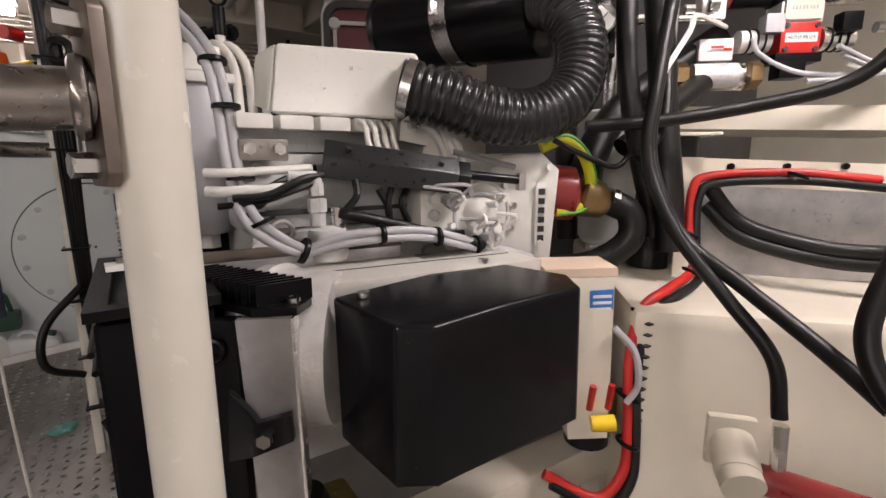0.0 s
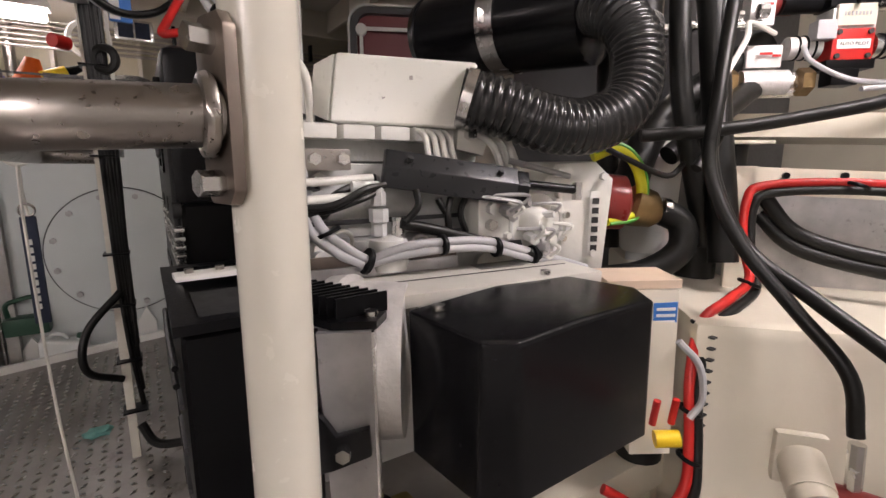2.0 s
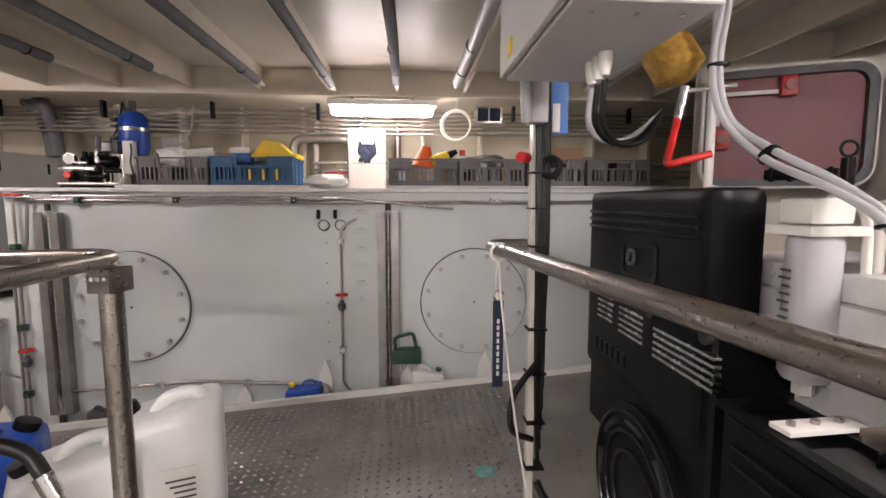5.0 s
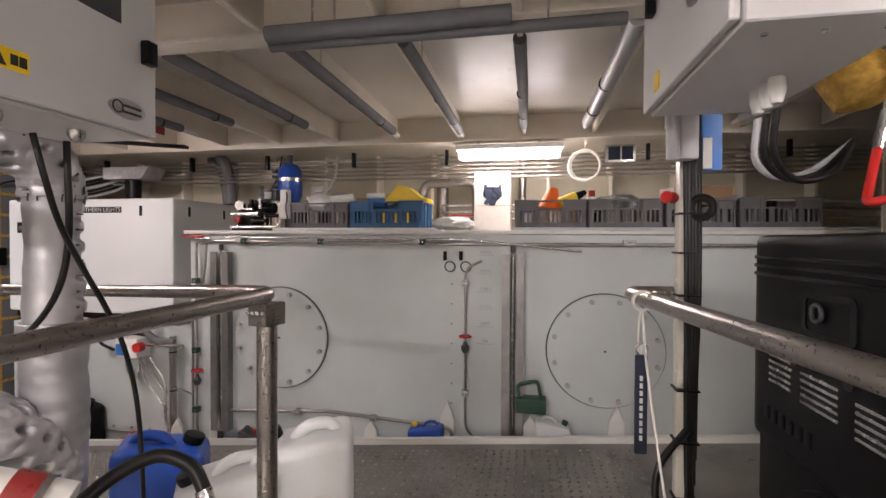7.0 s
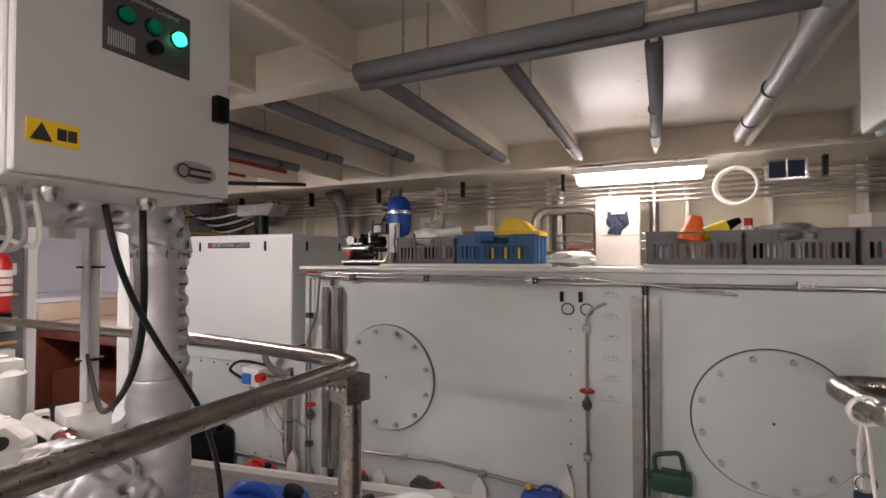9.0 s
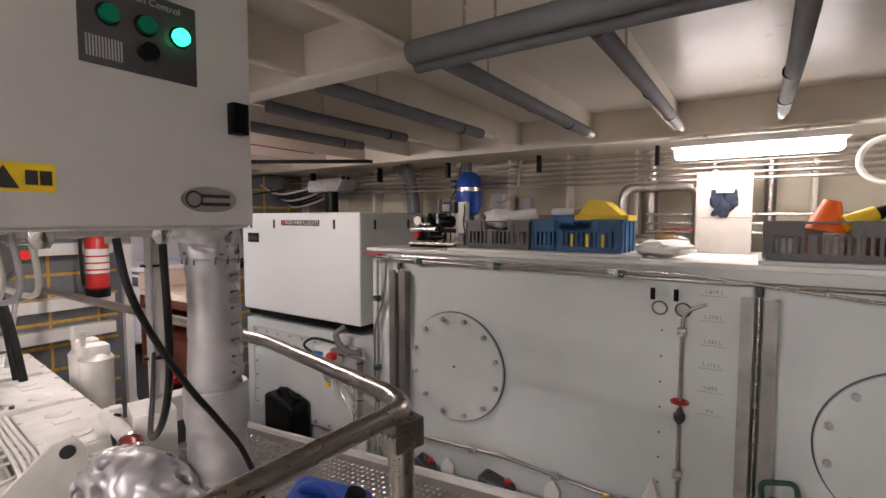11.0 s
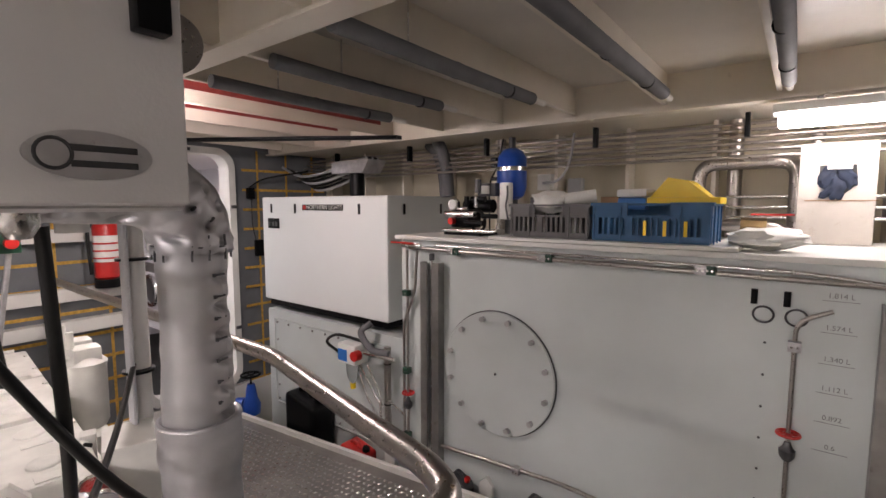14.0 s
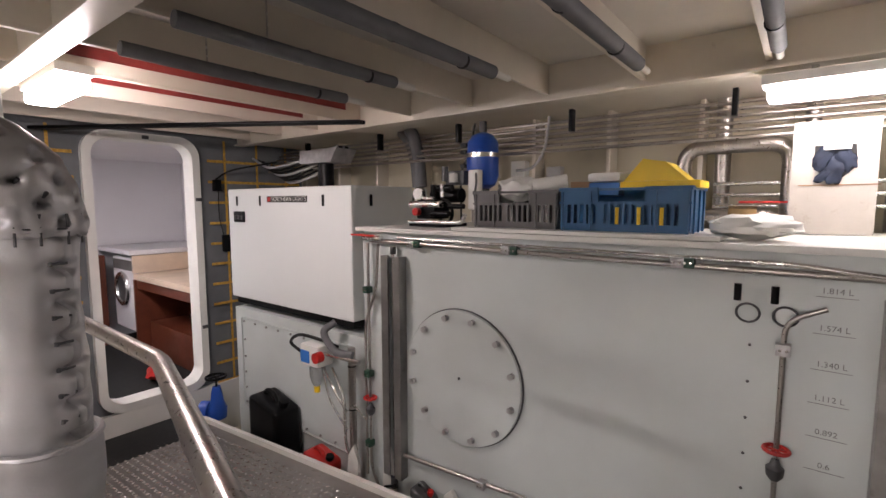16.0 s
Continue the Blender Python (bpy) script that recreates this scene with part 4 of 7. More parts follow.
# pipework on the hull side
for k in range(6):
    z = 1.605 + k * 0.036
    solo("conduit", rod((-5.2, 6.42 + 0.03 * k, z), (2.4, 6.42 + 0.03 * k, z), 0.009, seg=10), STEEL, "thin steel pipe running below the deckhead", "pipe", "hull side pipes")
for k in range(3):
    solo("conduit", rod((-1.65, 6.66, 1.30 + k * 0.055), (2.4, 6.66, 1.30 + k * 0.055), 0.010, seg=10), BRIGHT, "thin steel pipe low on the hull side", "pipe", "low hull side pipes")
for x in (-4.6, -3.75, -3.05, -2.3, -1.55, -0.1, 0.8):
    solo("pipe_bracket", box((x - 0.011, 6.395, 1.70), (x + 0.011, 6.44, 1.817), 0.004), BLACK, "black plastic pipe bracket under the girder", "bracket", "pipe brackets")
hp = lambda pts, r, lab: solo("steel_pipe", pipe(pts, r, 0.09, 20), STEEL, lab, "pipe", "large hull side pipes")
hp([(-1.78, 6.62, 1.19), (-1.78, 6.62, 1.59), (-1.34, 6.62, 1.59), (-1.34, 6.62, 1.19)], 0.036, "large bent stainless steel pipe")
hp([(-1.62, 6.70, 1.19), (-1.62, 6.70, 1.83)], 0.036, "upright stainless steel pipe")
hp([(-1.27, 6.72, 1.19), (-1.27, 6.72, 1.83)], 0.03, "upright stainless steel pipe")
hp([(-0.98, 6.72, 1.19), (-0.98, 6.72, 1.83)], 0.03, "upright stainless steel pipe")
hp([(-1.72, 6.50, 1.26), (-1.40, 6.50, 1.26), (-1.33, 6.50, 1.19)], 0.028, "short stainless steel pipe with a ball valve")
bvv = thing("ball_valve", (-1.5, 6.49, 1.25), "brass ball valve with a red lever on a steel pipe", "valve")
part("body", rod((-1.56, 6.50, 1.26), (-1.45, 6.50, 1.26), 0.042, seg=8), BRONZE, bvv)
part("lever", box((-1.52, 6.46, 1.315), (-1.34, 6.48, 1.325), 0.003), RED, bvv, "red lever")
hp([(-3.05, 6.62, 1.19), (-3.05, 6.62, 1.83)], 0.03, "upright stainless steel pipe")
solo("lagged_hose", sweep([(-3.58, 6.55, 1.84), (-3.50, 6.5, 1.78), (-3.44, 6.48, 1.62), (-3.42, 6.48, 1.43)], 0.045, 14), FOAM, "thick grey hose rising behind the generator", "hose", "thick hoses")
solo("lagged_hose", sweep([(-3.70, 6.6, 1.84), (-3.60, 6.58, 1.76), (-3.53, 6.56, 1.60), (-3.51, 6.56, 1.43)], 0.045, 14), FOAM, "thick grey hose rising behind the generator", "hose", "thick hoses")
bl = thing("blower", (-4.2, 6.3, 1.43), "grey blower hood with a dark duct on the generator", "blower")
part("hood", bevelled(prism([(-4.42, 6.2, 1.62), (-4.05, 6.2, 1.62), (-3.98, 6.2, 1.72), (-4.42, 6.2, 1.72)], (0, 0.2, 0)), 0.008), GALV, bl)
part("duct", rod((-4.2, 6.28, 1.426), (-4.2, 6.28, 1.62), 0.06, seg=20), BLACK, bl)
for k in range(7):
    solo("black_cable", sweep([(-5.25, 6.3 + 0.05 * k, 1.72 - 0.012 * k), (-4.9, 6.25 + 0.03 * k, 1.62 - 0.02 * k), (-4.55, 6.3 + 0.03 * k, 1.66 - 0.015 * k), (-4.2, 6.4 + 0.02 * k, 1.76)], 0.011, 7), RUBBER if k % 3 else CABLE, "cable bunched under the deckhead", "cable", "aft cable bunch")
coil = thing("tubing_coil", (-0.55, 6.3, 1.54), "coil of cream tubing tied to the girder", "tubing")
for k in range(3):
    part("turn", ring((-0.55 + 0.004 * k, 6.29 + 0.008 * k, 1.655), 0.108 - 0.004 * k, 0.0075, (0.2, 1, 0.05 * k), seg=40), WIREWHITE, coil)
part("hanger", rod((-0.55, 6.225, 1.825), (-0.55, 6.29, 1.755), 0.004, seg=6), WIREWHITE, coil)
sp = thing("loudspeaker", (-0.33, 6.26, 1.66), "small blue square loudspeaker in a silver frame", "loudspeaker")
part("frame", box((-0.42, 6.22, 1.66), (-0.22, 6.30, 1.78), 0.01), BRIGHT, sp)
part("grille", box((-0.40, 6.214, 1.675), (-0.24, 6.2195, 1.765), 0.001), NAVY, sp, "dark blue grille")
part("cross_bar", box((-0.325, 6.208, 1.665), (-0.315, 6.2135, 1.775)), BRIGHT, sp)

# foam-lagged pipes under the deckhead
for x, ya, yb, r in ((-0.58, 4.5, 5.95, 0.034), (-0.965, 4.6, 6.0, 0.025), (-1.385, 4.55, 6.08, 0.025), (-1.825, 4.5, 6.0, 0.028), (-2.33, 4.5, 5.75, 0.028), (-2.76, 4.6, 5.62, 0.026), (-3.18, 4.6, 5.70, 0.026), (0.3, 4.5, 6.0, 0.03)):
    lag = thing("lagged_pipe", (x, (ya + yb) / 2, 1.82), "pipe in grey foam lagging beside a deck beam", "pipe", "lagged deckhead pipes")
    part("lagging", sweep([(x, ya, 1.850), (x + 0.004, ya * 0.6 + yb * 0.4, 1.846), (x, yb - 0.1, 1.852)], r, 14), FOAM if x < -0.7 else CABLE, lag)
    part("pipe_end", rod((x, yb - 0.11, 1.852), (x, yb + 0.03, 1.852), 0.014), WIREWHITE, lag)
    part("hanger", rod((x, ya + 0.3, 1.85), (x, ya + 0.3, 2.0), 0.004, seg=6), BRIGHT, lag)
    for s in (0.45, 0.75):
        yy = ya + (yb - ya) * s
        part("band", rod((x, yy - 0.006, 1.848), (x, yy + 0.006, 1.848), r + 0.002), BLACK, lag)
for z, y, xa, xb, r in ((1.808, 4.335, -1.80, -0.985, 0.029), (1.786, 4.375, -1.81, -0.64, 0.019)):
    lag = thing("lagged_pipe", ((xa + xb) / 2, y, z - r), "grey foam lagged pipe hung under the girder", "pipe", "lagged girder pipes")
    part("lagging", sweep([(xa, y, z), ((xa + xb) / 2, y + 0.005, z + 0.004), (xb, y, z + 0.004)], r, 16), FOAM, lag)
    for s in (0.2, 0.8):
        part("hanger", rod((xa + (xb - xa) * s, y, z), (xa + (xb - xa) * s, y, 2.0), 0.004, seg=6), BRIGHT, lag)
for k, x in enumerate((-3.66, -3.62, -3.58)):
    solo("black_conduit", rod((-5.2, 4.75 + 0.03 * k, 1.80), (-3.4, 5.9 + 0.02 * k, 1.80), 0.012), BLACK, "black pipe under the deckhead near the doorway", "pipe", "doorway pipes")


# ---- rails, posts and cabinets ----
def upright(c, r, mat, label, z0=None, z1=1.86):
    x, y = c
    z0 = floor_z(x) if z0 is None else z0
    return solo("stanchion", rod((x, y, z0), (x, y, z1), r, seg=28), mat, label, "post", "stanchions")


upright((-0.277, 3.117), 0.029, POLE, "scuffed cream painted steel stanchion beside the generator", z1=2.0)
rail = thing("handrail", (-0.55, 3.8, 0.93), "brushed stainless steel handrail bolted to the stanchion", "handrail")
part("tube", pipe([(-0.305, 3.112, 0.962), (-0.455, 3.115, 0.956), (-0.480, 3.32, 0.953), (-0.618, 4.462, 0.953), (-0.45, 4.475, 0.953)], 0.0225, 0.07, 20), STEEL, rail)
bm = bevelled(prism([(-0.3145, 3.088 + 0.008, 0.897), (-0.3145, 3.132 - 0.008, 0.897), (-0.3145, 3.132, 0.907), (-0.3145, 3.132, 1.022), (-0.3145, 3.124, 1.032), (-0.3145, 3.096, 1.032), (-0.3145, 3.088, 1.022), (-0.3145, 3.088, 0.907)], (0.010, 0, 0)), 0.002)
bmesh.ops.rotate(bm, verts=bm.verts, cent=(-0.309, 3.110, 0.96), matrix=Matrix.Rotation(radians(18), 3, "Z"))
plate = part("mounting_plate", bm, DARKSTEEL, rail, "welded steel plate, its dim brown reflections put into the colour")
bm = ring((-0.319, 3.111, 0.962), 0.0255, 0.006, (1, 0.05, 0), seg=30)
for v in bm.verts:
    v.co += v.co.normalized() * 0.0018 * noise.noise(v.co * 260)
part("weld_bead", bm, STEEL, plate)
for z in (0.913, 1.013):
    part("bolt", rod((-0.312, 3.106, z), (-0.330, 3.100, z), 0.0098, seg=6), BRIGHT, plate)
rope = thing("rope_lanyard", (-0.60, 4.28, 0.5), "thin white cord knotted round the handrail", "rope")
part("knot", ring((-0.617, 4.25, 0.953), 0.026, 0.005, (0, 1, 0.1), seg=20), WIREWHITE, rope)
part("cord", sweep([(-0.617, 4.25, 0.926), (-0.612, 4.2, 0.75), (-0.58, 4.05, 0.35), (-0.52, 3.85, floor_z(-0.5))], 0.0035, 6), WIREWHITE, rope)
part("loop_cord", sweep([(-0.617, 4.27, 0.926), (-0.62, 4.28, 0.86), (-0.615, 4.28, 0.80)], 0.004, 6), WIREWHITE, rope)
fob = thing("key_float", (-0.615, 4.28, 0.50), "dark strap tag with pale bars hanging on the cord", "tag")
part("tag", box((-0.632, 4.262, 0.52), (-0.598, 4.274, 0.80), 0.006), NAVY, fob)
part("clip", ring((-0.615, 4.268, 0.815), 0.016, 0.003, (0, 1, 0), seg=16), BRIGHT, fob)
for k in range(9):
    part("print_bar", box((-0.620, 4.2595, 0.56 + k * 0.021), (-0.612, 4.2615, 0.574 + k * 0.021)), LABELW, fob)

arail = thing("handrail", (-1.7, 4.1, 0.0), "stainless steel corner handrail on a square flanged post", "handrail")
part("tube", pipe([(-1.80, 2.3, 0.94), (-1.72, 3.5, 0.945), (-1.685, 4.16, 0.955), (-1.76, 4.205, 0.955), (-2.574, 4.44, 0.915), (-5.25, 4.50, 0.88)], 0.0225, 0.05, 20), STEEL, arail)
part("post", rod((-1.70, 4.165, floor_z(-1.7)), (-1.70, 4.165, 0.885), 0.030, seg=20), STEEL, arail)
bk = part("bracket", box((-1.735, 4.125, 0.862), (-1.665, 4.205, 0.930), 0.004, rot=-14), STEEL, arail)
for k in range(4):
    part("bolt", rod((-1.728 + k * 0.016, 4.118, 0.905), (-1.728 + k * 0.016, 4.106, 0.905), 0.006, seg=6), BRIGHT, bk)
upright((-2.95, 4.22), 0.026, WHITE, "white painted thin post carrying cables near the exhaust")
for k in range(3):
    solo("white_cable", sweep([(-2.93 + k * 0.014, 4.185, 1.85), (-2.93 + k * 0.014, 4.18, 0.9), (-2.93 + k * 0.014, 4.185, 0.2)], 0.008, 8), CABLE, "grey cable tied down the post", "cable", "post cables")
for z in (1.2, 0.85, 0.62):
    solo("cable_tie", rod((-2.94, 4.21, z), (-2.94, 4.21, z + 0.008), 0.045, seg=14), BLACK, "black cable tie round the post", "cable tie", "post ties")
upright((-2.75, 4.02), 0.035, WHITE, "white painted post under the deckhead girder", z0=1.3)

# cable post with handset
cp = thing("cable_post", (-0.46, 4.43, floor_z(-0.46)), "white strip post carrying black cables and ties", "post")
part("strip", box((-0.475, 4.425, floor_z(-0.46)), (-0.45, 4.465, 1.86), 0.003), POLE, cp)
for k in range(5):
    part("cable", sweep([(-0.425 - k * 0.010, 4.418 - 0.008 * (k % 2), 1.60), (-0.42 - k * 0.009, 4.412, 1.0 + 0.02 * k), (-0.425 - k * 0.006, 4.415, 0.72 - 0.06 * k), (-0.425, 4.42 + 0.008 * k, 0.45 - 0.08 * k)], 0.008, 8), RUBBER, cp)
for z in (0.15, 0.32, 0.5, 0.66, 0.95, 1.08, 1.2):
    part("tie", box((-0.483, 4.40, z), (-0.415, 4.468, z + 0.006), 0.002), BLACK, cp)
part("coil", ring((-0.42, 4.40, 1.22), 0.030, 0.012, (0.6, 1, 0), seg=24), RUBBER, cp, "coiled black cable")
part("foot_hose", sweep([(-0.44, 4.42, 0.10), (-0.40, 4.38, 0.04), (-0.3, 4.32, 0.05)], 0.014, 8), RUBBER, cp)
hs = thing("alarm_handset", (-0.47, 4.40, 1.36), "grey handset and red alarm button mounted on the post", "handset")
part("cradle", box((-0.50, 4.36, 1.36), (-0.44, 4.42, 1.60), 0.01), CABLE, hs)
part("receiver", sweep([(-0.515, 4.35, 1.58), (-0.525, 4.33, 1.50), (-0.522, 4.33, 1.42), (-0.515, 4.35, 1.36)], 0.018, 10), CABLE, hs)
part("button", rod((-0.50, 4.40, 1.25), (-0.528, 4.368, 1.25), 0.018), RED, hs, "red button")
bb = thing("sign_board", (-0.37, 4.46, 1.35), "blue and white edge-on notice board behind the post", "sign")
part("board", box((-0.400, 4.46, 1.34), (-0.342, 4.475, 1.62), 0.003), LABELB, bb)
part("white_field", box((-0.398, 4.4575, 1.345), (-0.372, 4.4595, 1.44)), LABELW, bb)
part("mount", box((-0.412, 4.455, 0.95), (-0.403, 4.485, 1.66), 0.002), WHITE, bb)
solo("black_loop_cable", sweep([(-0.45, 4.40, 0.55), (-0.54, 4.36, 0.45), (-0.55, 4.34, 0.34), (-0.47, 4.38, 0.28)], 0.011, 10), RUBBER, "black cable looping off the post", "cable")


def cabinet(a, b, face, label):
    """A wall cabinet with a door on one side: face is -1 or +1 along x."""
    x0, y0, z0 = a
    x1, y1, z1 = b
    t = thing("control_cabinet", ((x0 + x1) / 2, (y0 + y1) / 2, z0), label, "cabinet", "control cabinets")
    part("body", box(a, b, 0.008, seg=3), ALU_WHITE, t)
    xf = x1 if face > 0 else x0
    door = part("door", box((xf + face * 0.002, y0 + 0.004, z0 + 0.006), (xf + face * 0.020, y1 - 0.004, z1 - 0.006), 0.006, seg=3), ALU_WHITE, t)
    xs = xf + face * 0.021
    for k in range(3):
        part("screw", rod((x0 + 0.05 + k * (x1 - x0 - 0.1) / 2, y0 + 0.05, z0 - 0.0005), (x0 + 0.05 + k * (x1 - x0 - 0.1) / 2, y0 + 0.05, z0 - 0.004), 0.006, seg=8), BRIGHT, t)
    return t, door, xs


ACTUATOR = material("anodised_black", (0.035, 0.036, 0.038), 0.30, metal=0.5, vary=0.1, scale=8, bump=0.03)
ALU_WHITE = material("cabinet_grey_enamel", (0.56, 0.55, 0.54), 0.38, vary=0.06, scale=2, bump=0.15, fine=240)
ca, door, xs = cabinet((-2.09, 3.50, 1.362), (-1.852, 3.895, 1.86), 1, "grey enamelled control cabinet with green lamps hung from the deckhead")
pl = part("control_plate", box((xs - 0.001, 3.625, 1.600), (xs + 0.002, 3.79, 1.725), 0.001), DARKGREY, door, "dark grey control plate")
for k, (y, z, m) in enumerate(((3.662, 1.674, GREENLENS), (3.712, 1.674, GREENLENS), (3.763, 1.672, GREENGLOW))):
    part("indicator", rod((xs + 0.002, y, z), (xs + 0.012, y, z), 0.013, seg=20), m, door, "green indicator lamp")
    part("bezel", ring((xs + 0.003, y, z), 0.0145, 0.002, (1, 0, 0), seg=24), BLACK, door)
part("knob", rod((xs + 0.002, 3.712, 1.634), (xs + 0.018, 3.712, 1.634), 0.013, seg=16), BLACK, door)
for k in range(12):
    part("print_bar", box((xs + 0.0021, 3.633 + k * 0.004, 1.610), (xs + 0.0026, 3.635 + k * 0.004, 1.64)), CABLE, door)
lettering("plate_title", "Propulsion Control", 0.0145, Matrix.Translation((xs + 0.0025, 3.708, 1.7115)) @ FACE_EAST, CABLE, door)
part("sticker", box((xs - 0.001, 3.520, 1.415), (xs + 0.0015, 3.592, 1.452)), YELLOW, door, "yellow warning sticker")
part("sticker_triangle", prism([(xs + 0.0017, 3.524, 1.419), (xs + 0.0017, 3.554, 1.419), (xs + 0.0017, 3.539, 1.448)], (0.0006, 0, 0)), INK, door)
bm = box((xs + 0.0017, 3.560, 1.424), (xs + 0.0023, 3.573, 1.443))
box((xs + 0.0017, 3.575, 1.424), (xs + 0.0023, 3.588, 1.443), bm=bm)
part("sticker_book", bm, INK, door)
em = rod((xs - 0.001, 3.806, 1.413), (xs + 0.0025, 3.806, 1.413), 0.05, seg=40)
for v in em.verts:
    v.co.z = 1.413 + (v.co.z - 1.413) * 0.44
    v.co.y = 3.806 + (v.co.y - 3.806) * 0.98
part("emblem", em, GALV, door, "oval grey maker's plate with dark bars")
part("emblem_ring", ring((xs + 0.003, 3.778, 1.413), 0.013, 0.0016, (1, 0, 0), seg=20), INK, door)
for z in (1.419, 1.405):
    part("emblem_bar", box((xs + 0.0026, 3.790, z - 0.003), (xs + 0.0032, 3.842, z + 0.003)), INK, door)
part("latch", box((xs + 0.001, 3.842, 1.53), (xs + 0.022, 3.872, 1.585), 0.003), BLACK, door, "black latch")
for y in (3.60, 3.77):
    part("gland", lathe([(-1.93, y, 1.361), (-1.93, y, 1.348), (-1.93, y, 1.335)], [0.018, 0.018, 0.010], 12), BRIGHT, ca)
solo("black_cable", sweep([(-1.985, 3.72, 1.345), (-1.968, 3.731, 1.25), (-1.985, 3.779, 1.148), (-1.987, 3.842, 1.034), (-1.997, 3.903, 0.946), (-2.02, 3.983, 0.82), (-2.04, 4.05, 0.62), (-2.04, 4.07, 0.30), (-2.03, 4.07, 0.05)], 0.0068, 10), RUBBER, "black cable hanging from the cabinet", "cable", "cabinet cables")
solo("black_cable", sweep([(-1.99, 3.80, 1.345), (-2.0, 3.81, 1.10), (-2.08, 3.83, 0.95), (-2.3, 3.90, 0.83), (-2.6, 4.04, 0.83), (-2.92, 4.19, 0.88)], 0.0075, 10), RUBBER, "black cable looping from the cabinet", "cable", "cabinet cables")
for k in range(5):
    y = 3.515 + 0.022 * k
    solo("white_cable", sweep([(-1.99, y, 1.362), (-1.99, y + 0.004, 1.26), (-2.06, y - 0.05, 1.16 + 0.03 * k), (-2.3, y - 0.12, 1.14 + 0.03 * k)], 0.0048, 8), CABLE if k % 2 else WIREWHITE, "grey cable leaving the cabinet bottom", "cable", "cabinet tails")
cb2, door, xs = cabinet((-0.612, 3.66, 1.447), (-0.34, 4.205, 1.97), -1, "grey enamelled control cabinet hung above the generator")
part("sticker", box((xs - 0.0015, 4.045, 1.475), (xs + 0.001, 4.085, 1.515)), YELLOW, door, "yellow warning sticker")
em = rod((xs + 0.001, 3.80, 1.575), (xs - 0.0025, 3.80, 1.575), 0.05, seg=40)
for v in em.verts:
    v.co.z = 1.575 + (v.co.z - 1.575) * 0.5
part("emblem", em, GALV, door, "oval grey maker's plate")
part("latch", box((xs - 0.02, 4.075, 1.66), (xs - 0.001, 4.105, 1.71), 0.003), BLACK, door, "black latch")
for k in range(3):
    y = 3.93 + 0.04 * k
    part("gland", lathe([(-0.44, y, 1.446), (-0.44, y, 1.42), (-0.44, y, 1.395)], [0.016, 0.016, 0.010], 12), WHITE, cb2)
    solo("white_cable", sweep([(-0.44, y, 1.385), (-0.435, y + 0.02, 1.30), (-0.38, y + 0.05, 1.248 + 0.008 * k), (-0.30, y + 0.07, 1.262 + 0.008 * k), (-0.23, 4.05, 1.34)], 0.007, 10), CABLE if k == 2 else RUBBER, "cable sagging from the cabinet bottom", "cable", "sagging cables")

# thick grey cable run from the deckhead down to the generator
for k in range(2):
    o = 0.016 * k
    solo("grey_cable", sweep([(-0.17 + o, 3.90, 1.95), (-0.19 + o, 3.89, 1.60), (-0.235 + o, 3.85, 1.40), (-0.24 + o, 3.80, 1.28), (-0.225 + o, 3.70, 1.19 + o), (-0.20 + o, 3.58, 1.13 + o * 0.5), (-0.182 + o, 3.50, 1.075), (-0.172 + o, 3.48, 1.01), (-0.168 + o, 3.45, 0.90), (-0.158 + o, 3.415, 0.83 + o * 0.4), (-0.125 + o, 3.39, 0.795 + o * 0.4), (-0.085 + o, 3.39, 0.775)], 0.0075, 10), CABLE, "thick grey cable run down to the generator", "cable", "generator cables")
for c, d in (((-0.19, 3.89, 1.6), (0, 0, 1)), ((-0.235, 3.85, 1.4), (0, 0, 1)), ((-0.225, 3.70, 1.195), (0.1, -0.7, -0.6)), ((-0.182, 3.50, 1.07), (0, -0.2, -1)), ((-0.172, 3.475, 1.0), (0, -0.1, -1)), ((-0.165, 3.445, 0.89), (0, -0.2, -1)), ((-0.145, 3.41, 0.825), (0.4, -0.2, -1)), ((-0.09, 3.39, 0.778), (1, 0, -0.4))):
    p, d = V(c) + V((0.013, 0, 0)), V(d).normalized() * 0.003
    solo("cable_tie", rod(p - d, p + d, 0.0215, seg=14), BLACK, "black cable tie round the cables", "cable tie", "generator ties")
for o in (0.0, 0.012):
    solo("grey_cable", sweep([(-0.09, 3.40, 0.768), (-0.02, 3.375, 0.785 + o), (0.06, 3.36, 0.79 + o), (0.13, 3.355, 0.785 + o), (0.20, 3.35, 0.766 + o), (0.28, 3.35, 0.742 + o), (0.36, 3.33, 0.715 + o)], 0.0075, 10), CABLE, "grey cable lying across the generator", "cable", "generator cables")
for c in ((0.045, 3.362, 0.797), (0.15, 3.353, 0.785), (0.235, 3.35, 0.763)):
    solo("cable_tie", rod(V(c) - V((0.003, 0, 0)), V(c) + V((0.003, 0, 0)), 0.018, seg=14), BLACK, "black cable tie round the cables", "cable tie", "generator ties")

# ---- generator set ----
gs = thing("generator_set", (0.0, 3.6, 0.1), "white painted diesel generator set with black radiator shroud", "generator")
# radiator shroud
XR = -0.32
bm = box((XR, 3.70, 0.60), (-0.20, 4.30, 1.135), 0.035, seg=4)
shroud = part("radiator_shroud", bm, BLACK, gs, "black moulded radiator shroud")
part("shroud_mid", box((XR + 0.01, 3.68, 0.42), (-0.10, 4.28, 0.86), 0.02, seg=3), BLACK, shroud)
for k in range(3):
    part("shroud_rib", box((XR - 0.011, 3.73, 1.030 + 0.021 * k), (XR + 0.004, 4.27, 1.040 + 0.021 * k), 0.004, seg=2), SATIN, shroud)
